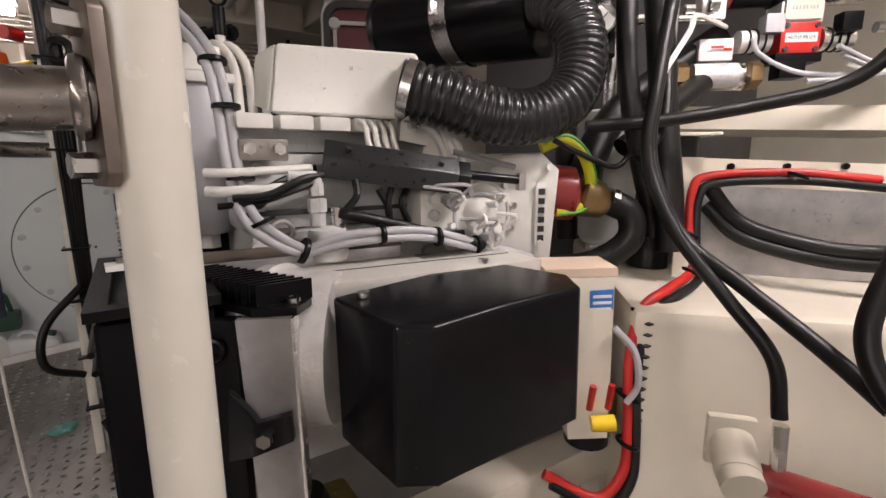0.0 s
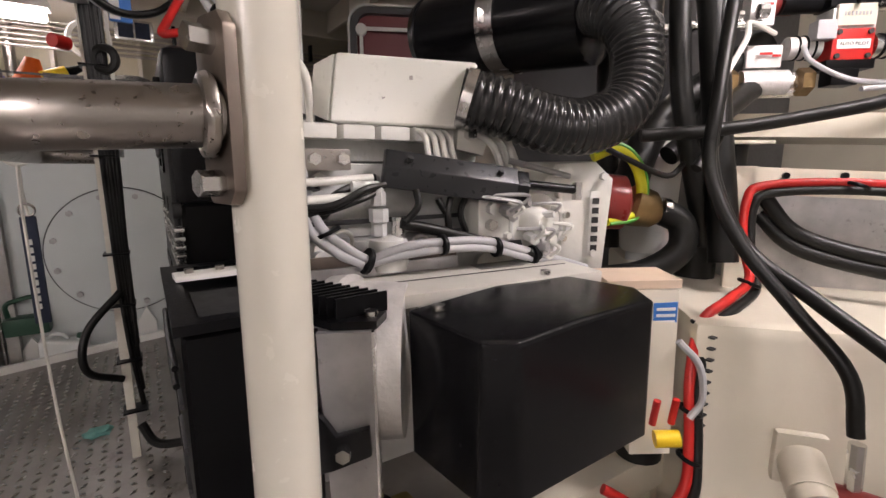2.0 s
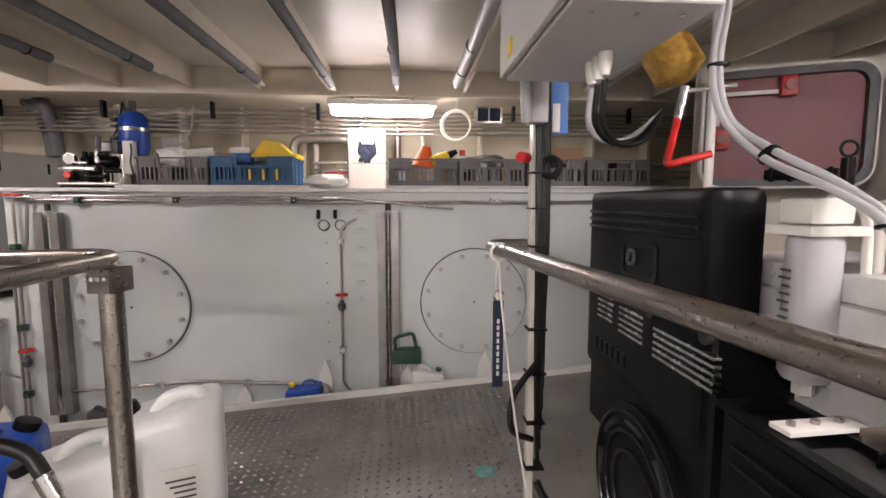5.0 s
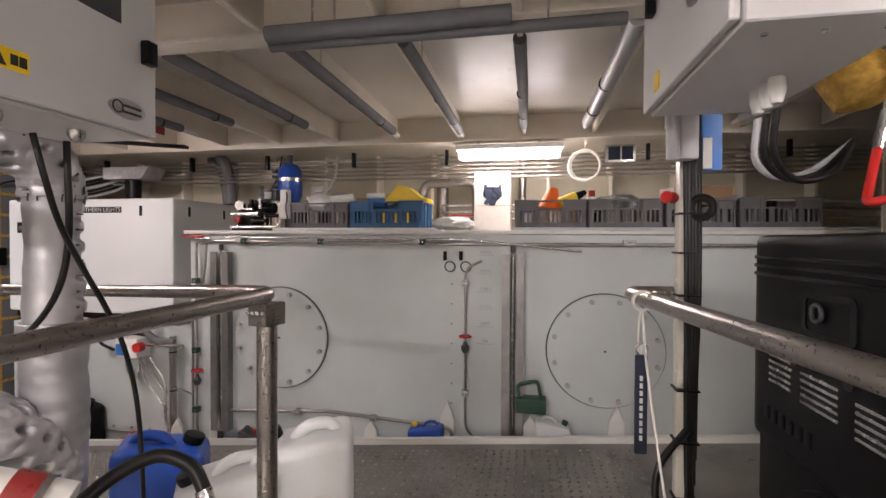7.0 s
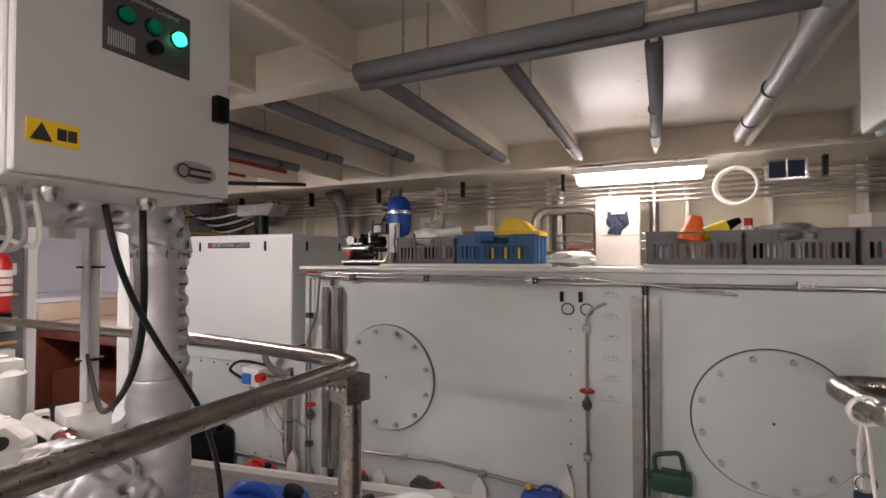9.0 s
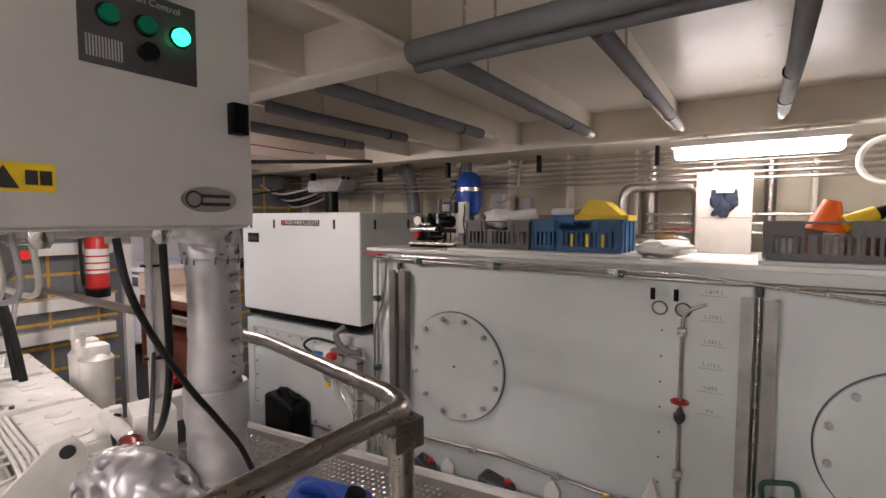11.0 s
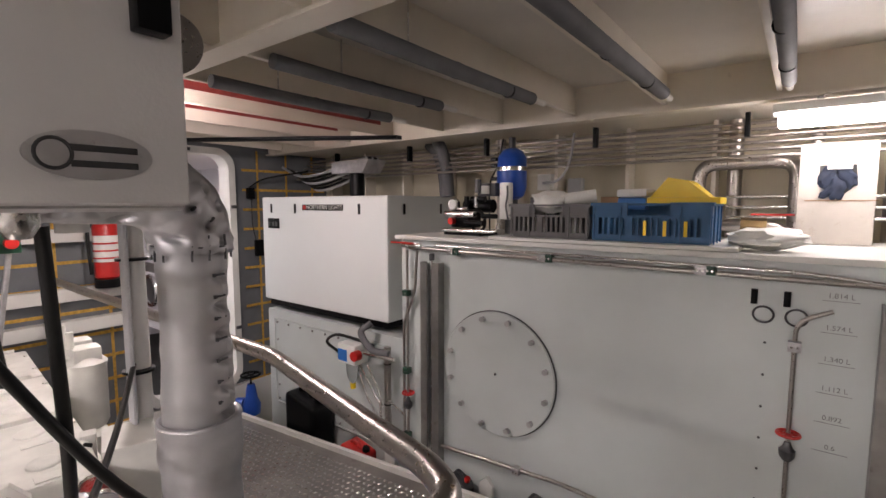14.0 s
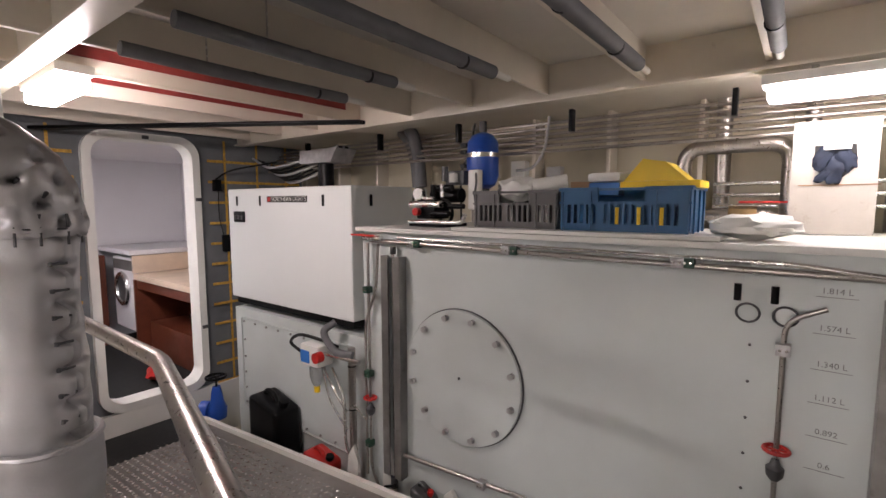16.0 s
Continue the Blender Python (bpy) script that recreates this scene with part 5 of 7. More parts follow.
part("shroud_recess", band(rounded_rect(XR - 0.004, 3.88, 4.06, 0.91, 1.01, 0.02), rounded_rect(XR - 0.004, 3.895, 4.045, 0.925, 0.995, 0.012), (0.008, 0, 0)), SATIN, shroud)
part("latch_ring", ring((XR - 0.006, 4.0, 0.965), 0.018, 0.005, (1, 0, 0), seg=16), DARKGREY, shroud)
for j, (ya, yb) in enumerate(((4.10, 4.20), (3.93, 4.06), (3.66, 3.88))):
    for k in range(5):
        part("louvre", box((XR - 0.004, ya, 0.765 + 0.016 * k - 0.01 * j), (XR + 0.012, yb, 0.772 + 0.016 * k - 0.01 * j), 0.001), BRIGHT, shroud)
# Ink-coloured plugs stand for the shade inside the mounting holes.
for y in (4.09, 3.905, 3.70):
    part("mount_hole_shade", rod((XR - 0.002, y, 0.845), (XR + 0.012, y, 0.845), 0.016, seg=14), INK, shroud)
for k in range(6):
    part("moulded_mark", box((XR - 0.003, 4.02 + 0.036 * k, 0.665), (XR + 0.006, 4.042 + 0.036 * k, 0.70), 0.003), BLACK, shroud)
bm = rod((XR - 0.01, 3.93, 0.36), (-0.12, 3.93, 0.36), 0.235, seg=48)
fan = part("belt_cover", bevelled(bm, 0.012), BLACK, gs, "round black belt guard")
for k in range(3):
    R = 0.21 - 0.05 * k
    part("cover_ring", ring((XR - 0.012, 3.93, 0.36), R, 0.007, (1, 0, 0), seg=48), SATIN, fan)
# Curved ink bars on the closed guard stand for shaded vent openings.
for k in range(8):
    a = k * math.pi / 4
    d = V((0, math.cos(a), math.sin(a)))
    part("vent_slot_shade", sweep([V((XR - 0.014, 3.93, 0.36)) + 0.185 * V((0, math.cos(a + q), math.sin(a + q))) for q in (-0.2, 0, 0.2)], 0.008, 6), INK, fan)
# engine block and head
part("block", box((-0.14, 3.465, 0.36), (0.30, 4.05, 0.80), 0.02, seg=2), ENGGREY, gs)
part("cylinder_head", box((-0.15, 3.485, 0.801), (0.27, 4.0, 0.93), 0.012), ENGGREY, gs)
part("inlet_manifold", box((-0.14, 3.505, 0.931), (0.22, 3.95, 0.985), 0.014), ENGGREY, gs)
random.seed(5)
for k in range(6):
    x = -0.15 + k * 0.066
    part("port_ledge", box((x, 3.455, 0.968), (x + 0.056, 3.507, 0.992), 0.006), ENGWHITE, gs)
    part("head_bolt", rod((x + 0.03, 3.486, 0.905 - 0.012 * (k % 2)), (x + 0.03, 3.472, 0.905 - 0.012 * (k % 2)), 0.010, seg=6), ENGWHITE, gs)
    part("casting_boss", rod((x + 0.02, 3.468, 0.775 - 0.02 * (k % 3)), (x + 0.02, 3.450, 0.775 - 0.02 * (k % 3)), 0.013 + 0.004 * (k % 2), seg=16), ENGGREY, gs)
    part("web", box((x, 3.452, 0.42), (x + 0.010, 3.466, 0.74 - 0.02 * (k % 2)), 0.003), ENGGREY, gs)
for x, z in ((-0.09, 0.80), (0.06, 0.78)):
    part("core_plug", ring((x, 3.463, z), 0.018, 0.004, (0, 1, 0), seg=24), ENGWHITE, gs)
part("head_joint", box((-0.152, 3.478, 0.826), (0.26, 3.486, 0.834), 0.001), DARKGREY, gs)
part("gasket_plate", box((-0.150, 3.452, 0.918), (-0.074, 3.462, 0.952), 0.004), STEEL, gs, "bare steel lifting plate")
for x in (-0.136, -0.090):
    part("plate_bolt", rod((x, 3.452, 0.936), (x, 3.440, 0.936), 0.010, seg=6), BRIGHT, gs)
for k, (z, r) in enumerate(((0.900, 0.007), (0.872, 0.0085))):
    part("water_tube", sweep([(-0.20, 3.45, z), (-0.17, 3.43, z), (-0.10, 3.43, z + 0.003), (-0.04, 3.45, z + 0.006)], r, 10), ENGWHITE, gs)
part("harness", sweep([(-0.17, 3.42, 0.862), (-0.12, 3.41, 0.866), (-0.07, 3.41, 0.888), (-0.03, 3.42, 0.895)], 0.006, 8), RUBBER, gs)
part("harness", sweep([(-0.19, 3.43, 0.85), (-0.13, 3.42, 0.856), (-0.08, 3.41, 0.872), (-0.04, 3.42, 0.884)], 0.005, 8), RUBBER, gs)
for k in range(4):
    part("injector_pipe", sweep([(0.055 + 0.017 * k, 3.47, 0.99), (0.055 + 0.017 * k, 3.435, 0.975), (0.058 + 0.017 * k, 3.425, 0.94), (0.09 + 0.02 * k, 3.43, 0.88)], 0.0055, 8), ENGWHITE, gs)
eye = part("lifting_eye", prism([(0.125, 3.44, 0.955), (0.185, 3.44, 0.945), (0.20, 3.44, 0.985), (0.165, 3.44, 1.01), (0.13, 3.44, 1.0)], (0, 0.02, 0)), ENGWHITE, gs)
part("eye_bolt", rod((0.150, 3.439, 0.982), (0.150, 3.425, 0.982), 0.011, seg=6), BRIGHT, eye)
for k in range(3):
    part("fuel_tube", sweep([(0.17 + 0.02 * k, 3.44, 0.985), (0.19 + 0.02 * k, 3.42, 0.965), (0.205 + 0.02 * k, 3.41, 0.92), (0.20 + 0.025 * k, 3.40, 0.87)], 0.007, 8), ENGWHITE, gs)
# injection pump: face disc, delivery valves and unions
pump = part("injection_pump", lathe([(0.275, 3.43, 0.813), (0.275, 3.405, 0.813), (0.275, 3.385, 0.813), (0.275, 3.383, 0.813)], [0.088, 0.088, 0.084, 0.06], 40), ENGWHITE, gs)
part("pump_rim", ring((0.275, 3.384, 0.813), 0.066, 0.005, (0, 1, 0), seg=36), ENGGREY, pump)
part("pump_hub", lathe([(0.262, 3.384, 0.818), (0.262, 3.36, 0.818), (0.262, 3.345, 0.818)], [0.034, 0.03, 0.018], 20), ENGWHITE, pump)
for k in range(10):
    a = 2 * math.pi * k / 10 + 0.2
    part("pump_bolt", rod((0.275 + 0.077 * math.cos(a), 3.386, 0.813 + 0.077 * math.sin(a)), (0.275 + 0.077 * math.cos(a), 3.374, 0.813 + 0.077 * math.sin(a)), 0.007, seg=6), BRIGHT if k % 3 == 0 else ENGWHITE, pump)
for k in range(16):
    c = V((0.17 + random.random() * 0.14, 3.372 - random.random() * 0.02, 0.755 + random.random() * 0.10))
    d = V((random.uniform(-0.4, 0.4), -1, random.uniform(-0.3, 0.3))).normalized() * random.uniform(0.016, 0.03)
    part("union", rod(c, c + d, random.uniform(0.006, 0.011), seg=6), random.choice((ENGWHITE, ENGWHITE, GALV, ENGGREY)), pump)
    if k % 2:
        part("union_tube", sweep([c + d, c + d * 1.6 + V((0.01, 0, 0.02)), c + V((random.uniform(-0.05, 0.04), 0.01, 0.025))], 0.0035, 6), random.choice((ENGWHITE, GALV)), pump)
part("solenoid", rod((0.175, 3.38, 0.775), (0.215, 3.36, 0.778), 0.014, seg=16), BLACK, pump)
part("pump_body", box((0.135, 3.385, 0.77), (0.215, 3.44, 0.88), 0.012), ENGWHITE, gs)
for z in (0.79, 0.82, 0.85):
    part("pump_boss", rod((0.16, 3.386, z), (0.16, 3.372, z), 0.011, seg=6), BRIGHT if z == 0.82 else ENGWHITE, gs)
part("control_link", rod((0.22, 3.405, 0.935), (0.34, 3.365, 0.905), 0.006, seg=8), GALV, gs)
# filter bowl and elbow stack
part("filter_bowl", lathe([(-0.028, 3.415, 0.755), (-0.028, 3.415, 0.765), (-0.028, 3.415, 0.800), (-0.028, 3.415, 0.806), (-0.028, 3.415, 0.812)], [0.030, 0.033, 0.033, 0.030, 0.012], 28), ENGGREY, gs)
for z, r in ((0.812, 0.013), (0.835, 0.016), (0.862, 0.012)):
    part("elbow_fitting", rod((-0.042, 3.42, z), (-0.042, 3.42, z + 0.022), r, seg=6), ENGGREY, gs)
part("elbow_fitting", pipe([(-0.042, 3.42, 0.88), (-0.042, 3.42, 0.893), (-0.085, 3.425, 0.893)], 0.009, 0.012), ENGGREY, gs)
part("spigot", rod((-0.012, 3.41, 0.806), (-0.012, 3.41, 0.842), 0.011, seg=10), BRIGHT, gs)
# timing case plate with label
case = part("timing_case", bevelled(prism([(0.305, 3.405, 0.66), (0.425, 3.345, 0.68), (0.440, 3.338, 0.90), (0.405, 3.355, 0.935), (0.33, 3.392, 0.93), (0.305, 3.405, 0.89)], (0.05, 0.30, 0)), 0.008), ENGWHITE, gs)
for x, y, z in ((0.33, 3.388, 0.912), (0.415, 3.347, 0.905), (0.42, 3.345, 0.70), (0.40, 3.352, 0.75)):
    part("case_bolt", rod((x, y, z), (x - 0.006, y - 0.012, z), 0.008, seg=6), ENGWHITE, case)
part("case_plug", box((0.350, 3.372, 0.795), (0.364, 3.380, 0.812), 0.002, rot=-26), ENGGREY, case)
lab = part("serial_label", box((0.389, 3.3485, 0.745), (0.409, 3.3505, 0.875), 0.0005, rot=-26), LABELW, case, "white serial label with dark bars")
for k in range(6):
    part("label_bar", box((0.392, 3.345, 0.755 + k * 0.019), (0.405, 3.3475, 0.767 + k * 0.019), rot=-26), INK, lab)
# belt cover actuator
act = thing("actuator", (0.1, 3.44, 0.84), "black linear actuator with push rod on the engine", "actuator")
bm = bevelled(prism([(-0.13, -0.030, -0.030), (-0.13, -0.032, 0.006), (-0.13, -0.012, 0.034), (-0.13, 0.028, 0.034), (-0.13, 0.028, -0.030)], (0.235, 0, 0)), 0.003)
bmesh.ops.transform(bm, matrix=pose(0.105, 3.410, 0.902, 0, 8, -21), verts=bm.verts)
part("housing", bm, ACTUATOR, act)
bm = bevelled(prism([(0.106, -0.027, -0.026), (0.106, -0.028, 0.005), (0.106, -0.010, 0.030), (0.106, 0.024, 0.030), (0.106, 0.024, -0.026)], (0.022, 0, 0)), 0.002)
bmesh.ops.transform(bm, matrix=pose(0.105, 3.410, 0.902, 0, 8, -21), verts=bm.verts)
part("end_cap", bm, SATIN, act)
part("rod", rod((0.205, 3.385, 0.895), (0.335, 3.335, 0.88), 0.0085), SATIN, act)
part("clevis", rod((0.33, 3.335, 0.895), (0.33, 3.335, 0.862), 0.010, seg=6), BRIGHT, act)
for s in (-0.09, 0.07):
    c = pose(0.105, 3.410, 0.902, 0, 8, -21) @ V((s, -0.023, 0.019))
    part("screw", rod(c, c + V((0, -0.006, 0.006)), 0.005, seg=8), INK, act)
part("cable_gland", rod((-0.02, 3.475, 0.90), (-0.05, 3.485, 0.895), 0.012), BLACK, act)
solo("black_wire", sweep([(-0.05, 3.485, 0.895), (-0.10, 3.47, 0.875), (-0.13, 3.43, 0.85), (-0.16, 3.42, 0.86)], 0.007, 8), RUBBER, "black wire looping behind the actuator", "cable", "engine wires")
solo("black_hose", sweep([(-0.012, 3.405, 0.832), (0.05, 3.39, 0.818), (0.15, 3.37, 0.79), (0.25, 3.345, 0.762)], 0.0095, 10), RUBBER, "black rubber fuel hose across the injection pump", "hose", "engine wires")
for k, pts in enumerate(([(0.02, 3.405, 0.885), (0.015, 3.39, 0.86), (-0.005, 3.395, 0.835)], [(0.06, 3.40, 0.87), (0.075, 3.39, 0.83), (0.06, 3.395, 0.785)], [(0.085, 3.40, 0.87), (0.07, 3.385, 0.835), (0.09, 3.395, 0.79)], [(0.12, 3.40, 0.875), (0.10, 3.39, 0.845), (0.115, 3.395, 0.81)])):
    solo("black_wire", sweep(pts, 0.006, 8), RUBBER, "black wire down the engine side", "cable", "engine wires")
# air box and intake hose
ab = thing("air_box", (0.02, 3.49, 0.99), "cream enamelled steel air intake box with chipped edges", "air box")
bm = prism([(-0.078, 3.540, 1.001), (0.140, 3.400, 0.989), (0.146, 3.408, 1.102), (-0.058, 3.550, 1.122)], (0.055, 0.085, 0))
part("shell", bevelled(bm, 0.010, 3), AIRBOX, ab)
bm = prism([(-0.080, 3.541, 1.003), (-0.060, 3.551, 1.120), (-0.085, 3.59, 1.105), (-0.10, 3.585, 1.02)], (0.05, 0.07, 0))
part("end_cap", bevelled(bm, 0.006, 2), AIRBOX, ab)
for s, z in ((0.55, 1.075), (0.36, 1.04), (0.34, 1.012), (0.7, 1.02)):
    p = V((-0.070, 3.544, z)).lerp(V((0.142, 3.403, z)), s) + V((-0.0006, -0.001, 0))
    part("paint_chip", box(p - V((0.003, 0.0005, 0.003)), p + V((0.003, 0.0005, 0.004)), rot=-30), STEEL, ab)
hp_pts = smooth_path([(0.125, 3.43, 1.043), (0.19, 3.385, 1.025), (0.26, 3.35, 1.000), (0.34, 3.325, 0.998), (0.42, 3.310, 1.035), (0.462, 3.318, 1.10), (0.475, 3.34, 1.17), (0.475, 3.385, 1.225), (0.495, 3.45, 1.25)], 64)
hp_len = [0.0]
for p, q in zip(hp_pts, hp_pts[1:]):
    hp_len.append(hp_len[-1] + (q - p).length)
hp_even = []
for k in range(42 * 8 + 1):
    w, i = hp_len[-1] * k / (42 * 8), 0
    while i < len(hp_len) - 2 and hp_len[i + 1] < w:
        i += 1
    hp_even.append(hp_pts[i].lerp(hp_pts[i + 1], (w - hp_len[i]) / max(1e-9, hp_len[i + 1] - hp_len[i])))
hose = thing("intake_hose", (0.33, 3.34, 0.94), "black ribbed flexible air intake hose", "hose")
part("ribbed_tube", sweep(hp_even, 0.05, 28, raw=True, radii=lambda s: 0.0465 + 0.0055 * abs(math.cos(s * math.pi * 42))), HOSE, hose).data.set_sharp_from_angle(angle=radians(179))
part("clamp", rod((0.128, 3.428, 1.043), (0.142, 3.418, 1.038), 0.0545, seg=28), BRIGHT, hose, "bright hose clamp")
ac = thing("air_cleaner", (0.29, 3.55, 1.12), "black cylindrical air cleaner with a steel clamp band", "air cleaner")
AC0, AC1 = V((0.40, 3.97, 1.295)), V((0.55, 3.50, 1.275))
ad = (AC1 - AC0).normalized()
part("canister", lathe([AC0 - ad * 0.012, AC0 - ad * 0.006, AC0 + ad * 0.02, AC0 + ad * 0.025, AC0 + ad * 0.10, AC0 + ad * 0.40, AC1, AC1 + ad * 0.012], [0.07, 0.105, 0.116, 0.112, 0.118, 0.118, 0.118, 0.09], 40), SATIN, ac)
part("clamp_band", rod(AC0 + ad * 0.235, AC0 + ad * 0.285, 0.1215, seg=40), BRIGHT, ac, "wide steel clamp band")
part("band_bolt", box(AC0 + ad * 0.25 + V((-0.128, -0.04, -0.02)), AC0 + ad * 0.27 + V((-0.108, -0.03, 0.012)), 0.003), BRIGHT, ac)
part("outlet", lathe([(0.545, 3.51, 1.29), (0.52, 3.47, 1.27), (0.50, 3.455, 1.255), (0.495, 3.45, 1.25)], [0.075, 0.066, 0.058, 0.056], 28), SATIN, ac)
# fuel filter can at the engine front
fc = thing("oil_filter", (-0.135, 3.735, 0.78), "grey filter canister with white pipes on the engine", "filter")
part("can", lathe([(-0.135, 3.735, 0.80), (-0.135, 3.735, 0.812), (-0.135, 3.735, 1.05), (-0.135, 3.735, 1.06)], [0.035, 0.042, 0.042, 0.038], 28), CABLE, fc)
part("drain_nut", rod((-0.135, 3.735, 0.772), (-0.135, 3.735, 0.80), 0.018, seg=6), ENGWHITE, fc)
part("flange", box((-0.190, 3.685, 1.061), (-0.080, 3.785, 1.078), 0.004), ENGWHITE, fc)
part("head", box((-0.175, 3.70, 1.08), (-0.095, 3.775, 1.125), 0.012), ENGWHITE, fc)
for k in range(8):
    part("print_bar", box((-0.1905, 3.722, 0.90 + 0.014 * k), (-0.1865, 3.745 - 0.004 * (k % 3), 0.904 + 0.014 * k)), DARKGREY, fc)
for k in range(2):
    solo("white_pipe", sweep([(-0.165 + 0.022 * k, 3.620, 1.103), (-0.145 + 0.022 * k, 3.607, 1.118), (-0.122 + 0.022 * k, 3.587, 1.078), (-0.118 + 0.022 * k, 3.582, 0.97), (-0.118 + 0.022 * k, 3.577, 0.82)], 0.008, 10), WIREWHITE, "white fuel pipe bent over the filter", "pipe", "filter pipes")
fc.location += V((-0.045, -0.115, -0.012))
sens = thing("sensor_plug", (-0.03, 3.60, 1.08), "black ribbed sensor plug with cap ring above the engine", "sensor")
part("body", rod((-0.17, 3.76, 1.160), (-0.10, 3.67, 1.158), 0.011, seg=14), BLACK, sens)
for k in range(4):
    part("rib", rod(V((-0.165, 3.754, 1.160)).lerp(V((-0.108, 3.680, 1.158)), k / 3), V((-0.161, 3.749, 1.160)).lerp(V((-0.104, 3.675, 1.158)), k / 3), 0.015, seg=14), BLACK, sens)
part("stalk", rod((-0.135, 3.615, 1.00), (-0.135, 3.615, 1.135), 0.0085), WIREWHITE, sens)
part("cap", rod((-0.135, 3.615, 1.135), (-0.135, 3.615, 1.182), 0.0105), BLACK, sens)
part("pull_ring", ring((-0.135, 3.615, 1.198), 0.013, 0.0028, (0.3, 1, 0), seg=20), BLACK, sens)

# alternator end: satin cover, fins, drum
alt = thing("alternator", (0.0, 3.25, 0.35), "alternator with satin black cover and cast aluminium drum", "alternator")
top = [(-0.090, 3.235, 0.742), (-0.062, 3.112, 0.733), (-0.024, 3.092, 0.731), (0.085, 3.100, 0.735), (0.232, 3.098, 0.738), (0.262, 3.15, 0.742), (0.20, 3.285, 0.748)]
low = [(-0.090, 3.225, 0.545), (-0.072, 3.100, 0.538), (-0.024, 3.082, 0.531), (0.085, 3.090, 0.528), (0.242, 3.100, 0.523), (0.262, 3.15, 0.525), (0.20, 3.285, 0.53)]
bm = bmesh.new()
a = [bm.verts.new(p) for p in top]
b = [bm.verts.new(p) for p in low]
bm.faces.new(a)
bm.faces.new(list(reversed(b)))
for i in range(len(a)):
    j = (i + 1) % len(a)
    bm.faces.new((a[i], b[i], b[j], a[j]))
bmesh.ops.recalc_face_normals(bm, faces=bm.faces)
cov = part("cover", bevelled(bm, 0.007, 3, 12), SATIN, alt, "folded satin black cover")
for p in ((-0.055, 3.215, 0.742), (0.185, 3.265, 0.749)):
    part("cover_screw", rod(p, V(p) + V((0, 0, 0.007)), 0.009, seg=12), BRIGHT, cov)
part("drum", lathe([(-0.150, 3.372, 0.648), (-0.146, 3.368, 0.648), (-0.128, 3.350, 0.648), (-0.124, 3.346, 0.648), (-0.095, 3.317, 0.648), (-0.06, 3.295, 0.648)], [0.100, 0.118, 0.121, 0.112, 0.113, 0.110], 56), CASTALU, alt, "rough cast aluminium drum")
part("frame_top", box((-0.16, 3.262, 0.728), (0.30, 3.40, 0.748), 0.004, rot=-7), ALUPAINT, alt, "pale painted terminal box lid")
part("lid_seam", box((-0.15, 3.335, 0.7485), (0.28, 3.337, 0.7495), rot=-7), DARKGREY, alt)
part("name_plate", box((0.12, 3.345, 0.7485), (0.21, 3.385, 0.7497), rot=-7), ALU, alt, "thin metal name plate")
part("side_rail", box((-0.235, 3.405, 0.738), (0.10, 3.412, 0.768), 0.001, rot=-3), GALV, alt, "bare folded steel tray edge")
part("side_rail_back", box((-0.24, 3.440, 0.748), (0.12, 3.446, 0.780), 0.001, rot=-3), DARKSTEEL, alt)
part("tray", box((-0.30, 3.41, 0.725), (0.16, 3.445, 0.736), 0.002, rot=-3), CREAM, alt)
part("zinc_plate", prism([(-0.208, 3.244, 0.730), (-0.152, 3.210, 0.732), (-0.148, 3.208, 0.470), (-0.198, 3.238, 0.462)], (0.006, 0.010, 0)), GALV, alt, "mottled zinc side plate")
part("zinc_edge", prism([(-0.152, 3.210, 0.732), (-0.148, 3.208, 0.470), (-0.145, 3.2065, 0.470), (-0.149, 3.2085, 0.732)], (0.012, 0.020, 0)), BRIGHT, alt)
part("black_side", prism([(-0.275, 3.296, 0.725), (-0.207, 3.257, 0.725), (-0.207, 3.257, 0.40), (-0.275, 3.296, 0.40)], (0.012, 0.020, 0)), BLACK, alt, "black plastic side panel")
part("side_hole", ring((-0.232, 3.268, 0.690), 0.012, 0.005, (0.5, 0.86, 0), seg=20), SATIN, alt)
for k in range(14):
    q = k / 13
    a, b = V((-0.262, 3.405, 0.742)).lerp(V((-0.182, 3.246, 0.742)), q), V((-0.205, 3.425, 0.742)).lerp(V((-0.112, 3.250, 0.742)), q)
    n = V((-(b - a).y, (b - a).x, 0)).normalized() * 0.0018
    part("fin", prism([a - n, b - n, b + n, a + n], (0, 0, 0.026)), BLACK, alt)
part("fin_base", prism([(-0.266, 3.408, 0.732), (-0.200, 3.430, 0.732), (-0.114, 3.246, 0.732), (-0.142, 3.216, 0.732), (-0.190, 3.240, 0.732)], (0, 0, 0.010)), BLACK, alt)
part("fin_screw", rod((-0.140, 3.236, 0.7425), (-0.140, 3.236, 0.750), 0.009, seg=12), BRIGHT, alt)
part("black_bracket", bevelled(prism([(-0.217, 3.247, 0.645), (-0.200, 3.237, 0.622), (-0.190, 3.231, 0.604), (-0.156, 3.211, 0.614), (-0.154, 3.210, 0.578), (-0.196, 3.235, 0.558), (-0.224, 3.251, 0.552)], (-0.006, -0.010, 0)), 0.002), SATIN, alt)
part("bracket_bolt", rod((-0.187, 3.219, 0.585), (-0.194, 3.207, 0.585), 0.0095, seg=6), BRIGHT, alt)
# black control housing between shroud and drum
hb = thing("louvred_housing", (-0.27, 3.5, 0.35), "black louvred plastic housing beside the radiator", "housing")
part("body", box((-0.345, 3.27, 0.42), (-0.225, 3.60, 0.745), 0.012, seg=3), BLACK, hb)
# Flat black sheet on the closed top; the recess's shade is its colour.
part("well_shade", box((-0.322, 3.30, 0.7455), (-0.248, 3.46, 0.7475), 0.001), INK, hb, "black sheet painting the shade inside the housing opening")
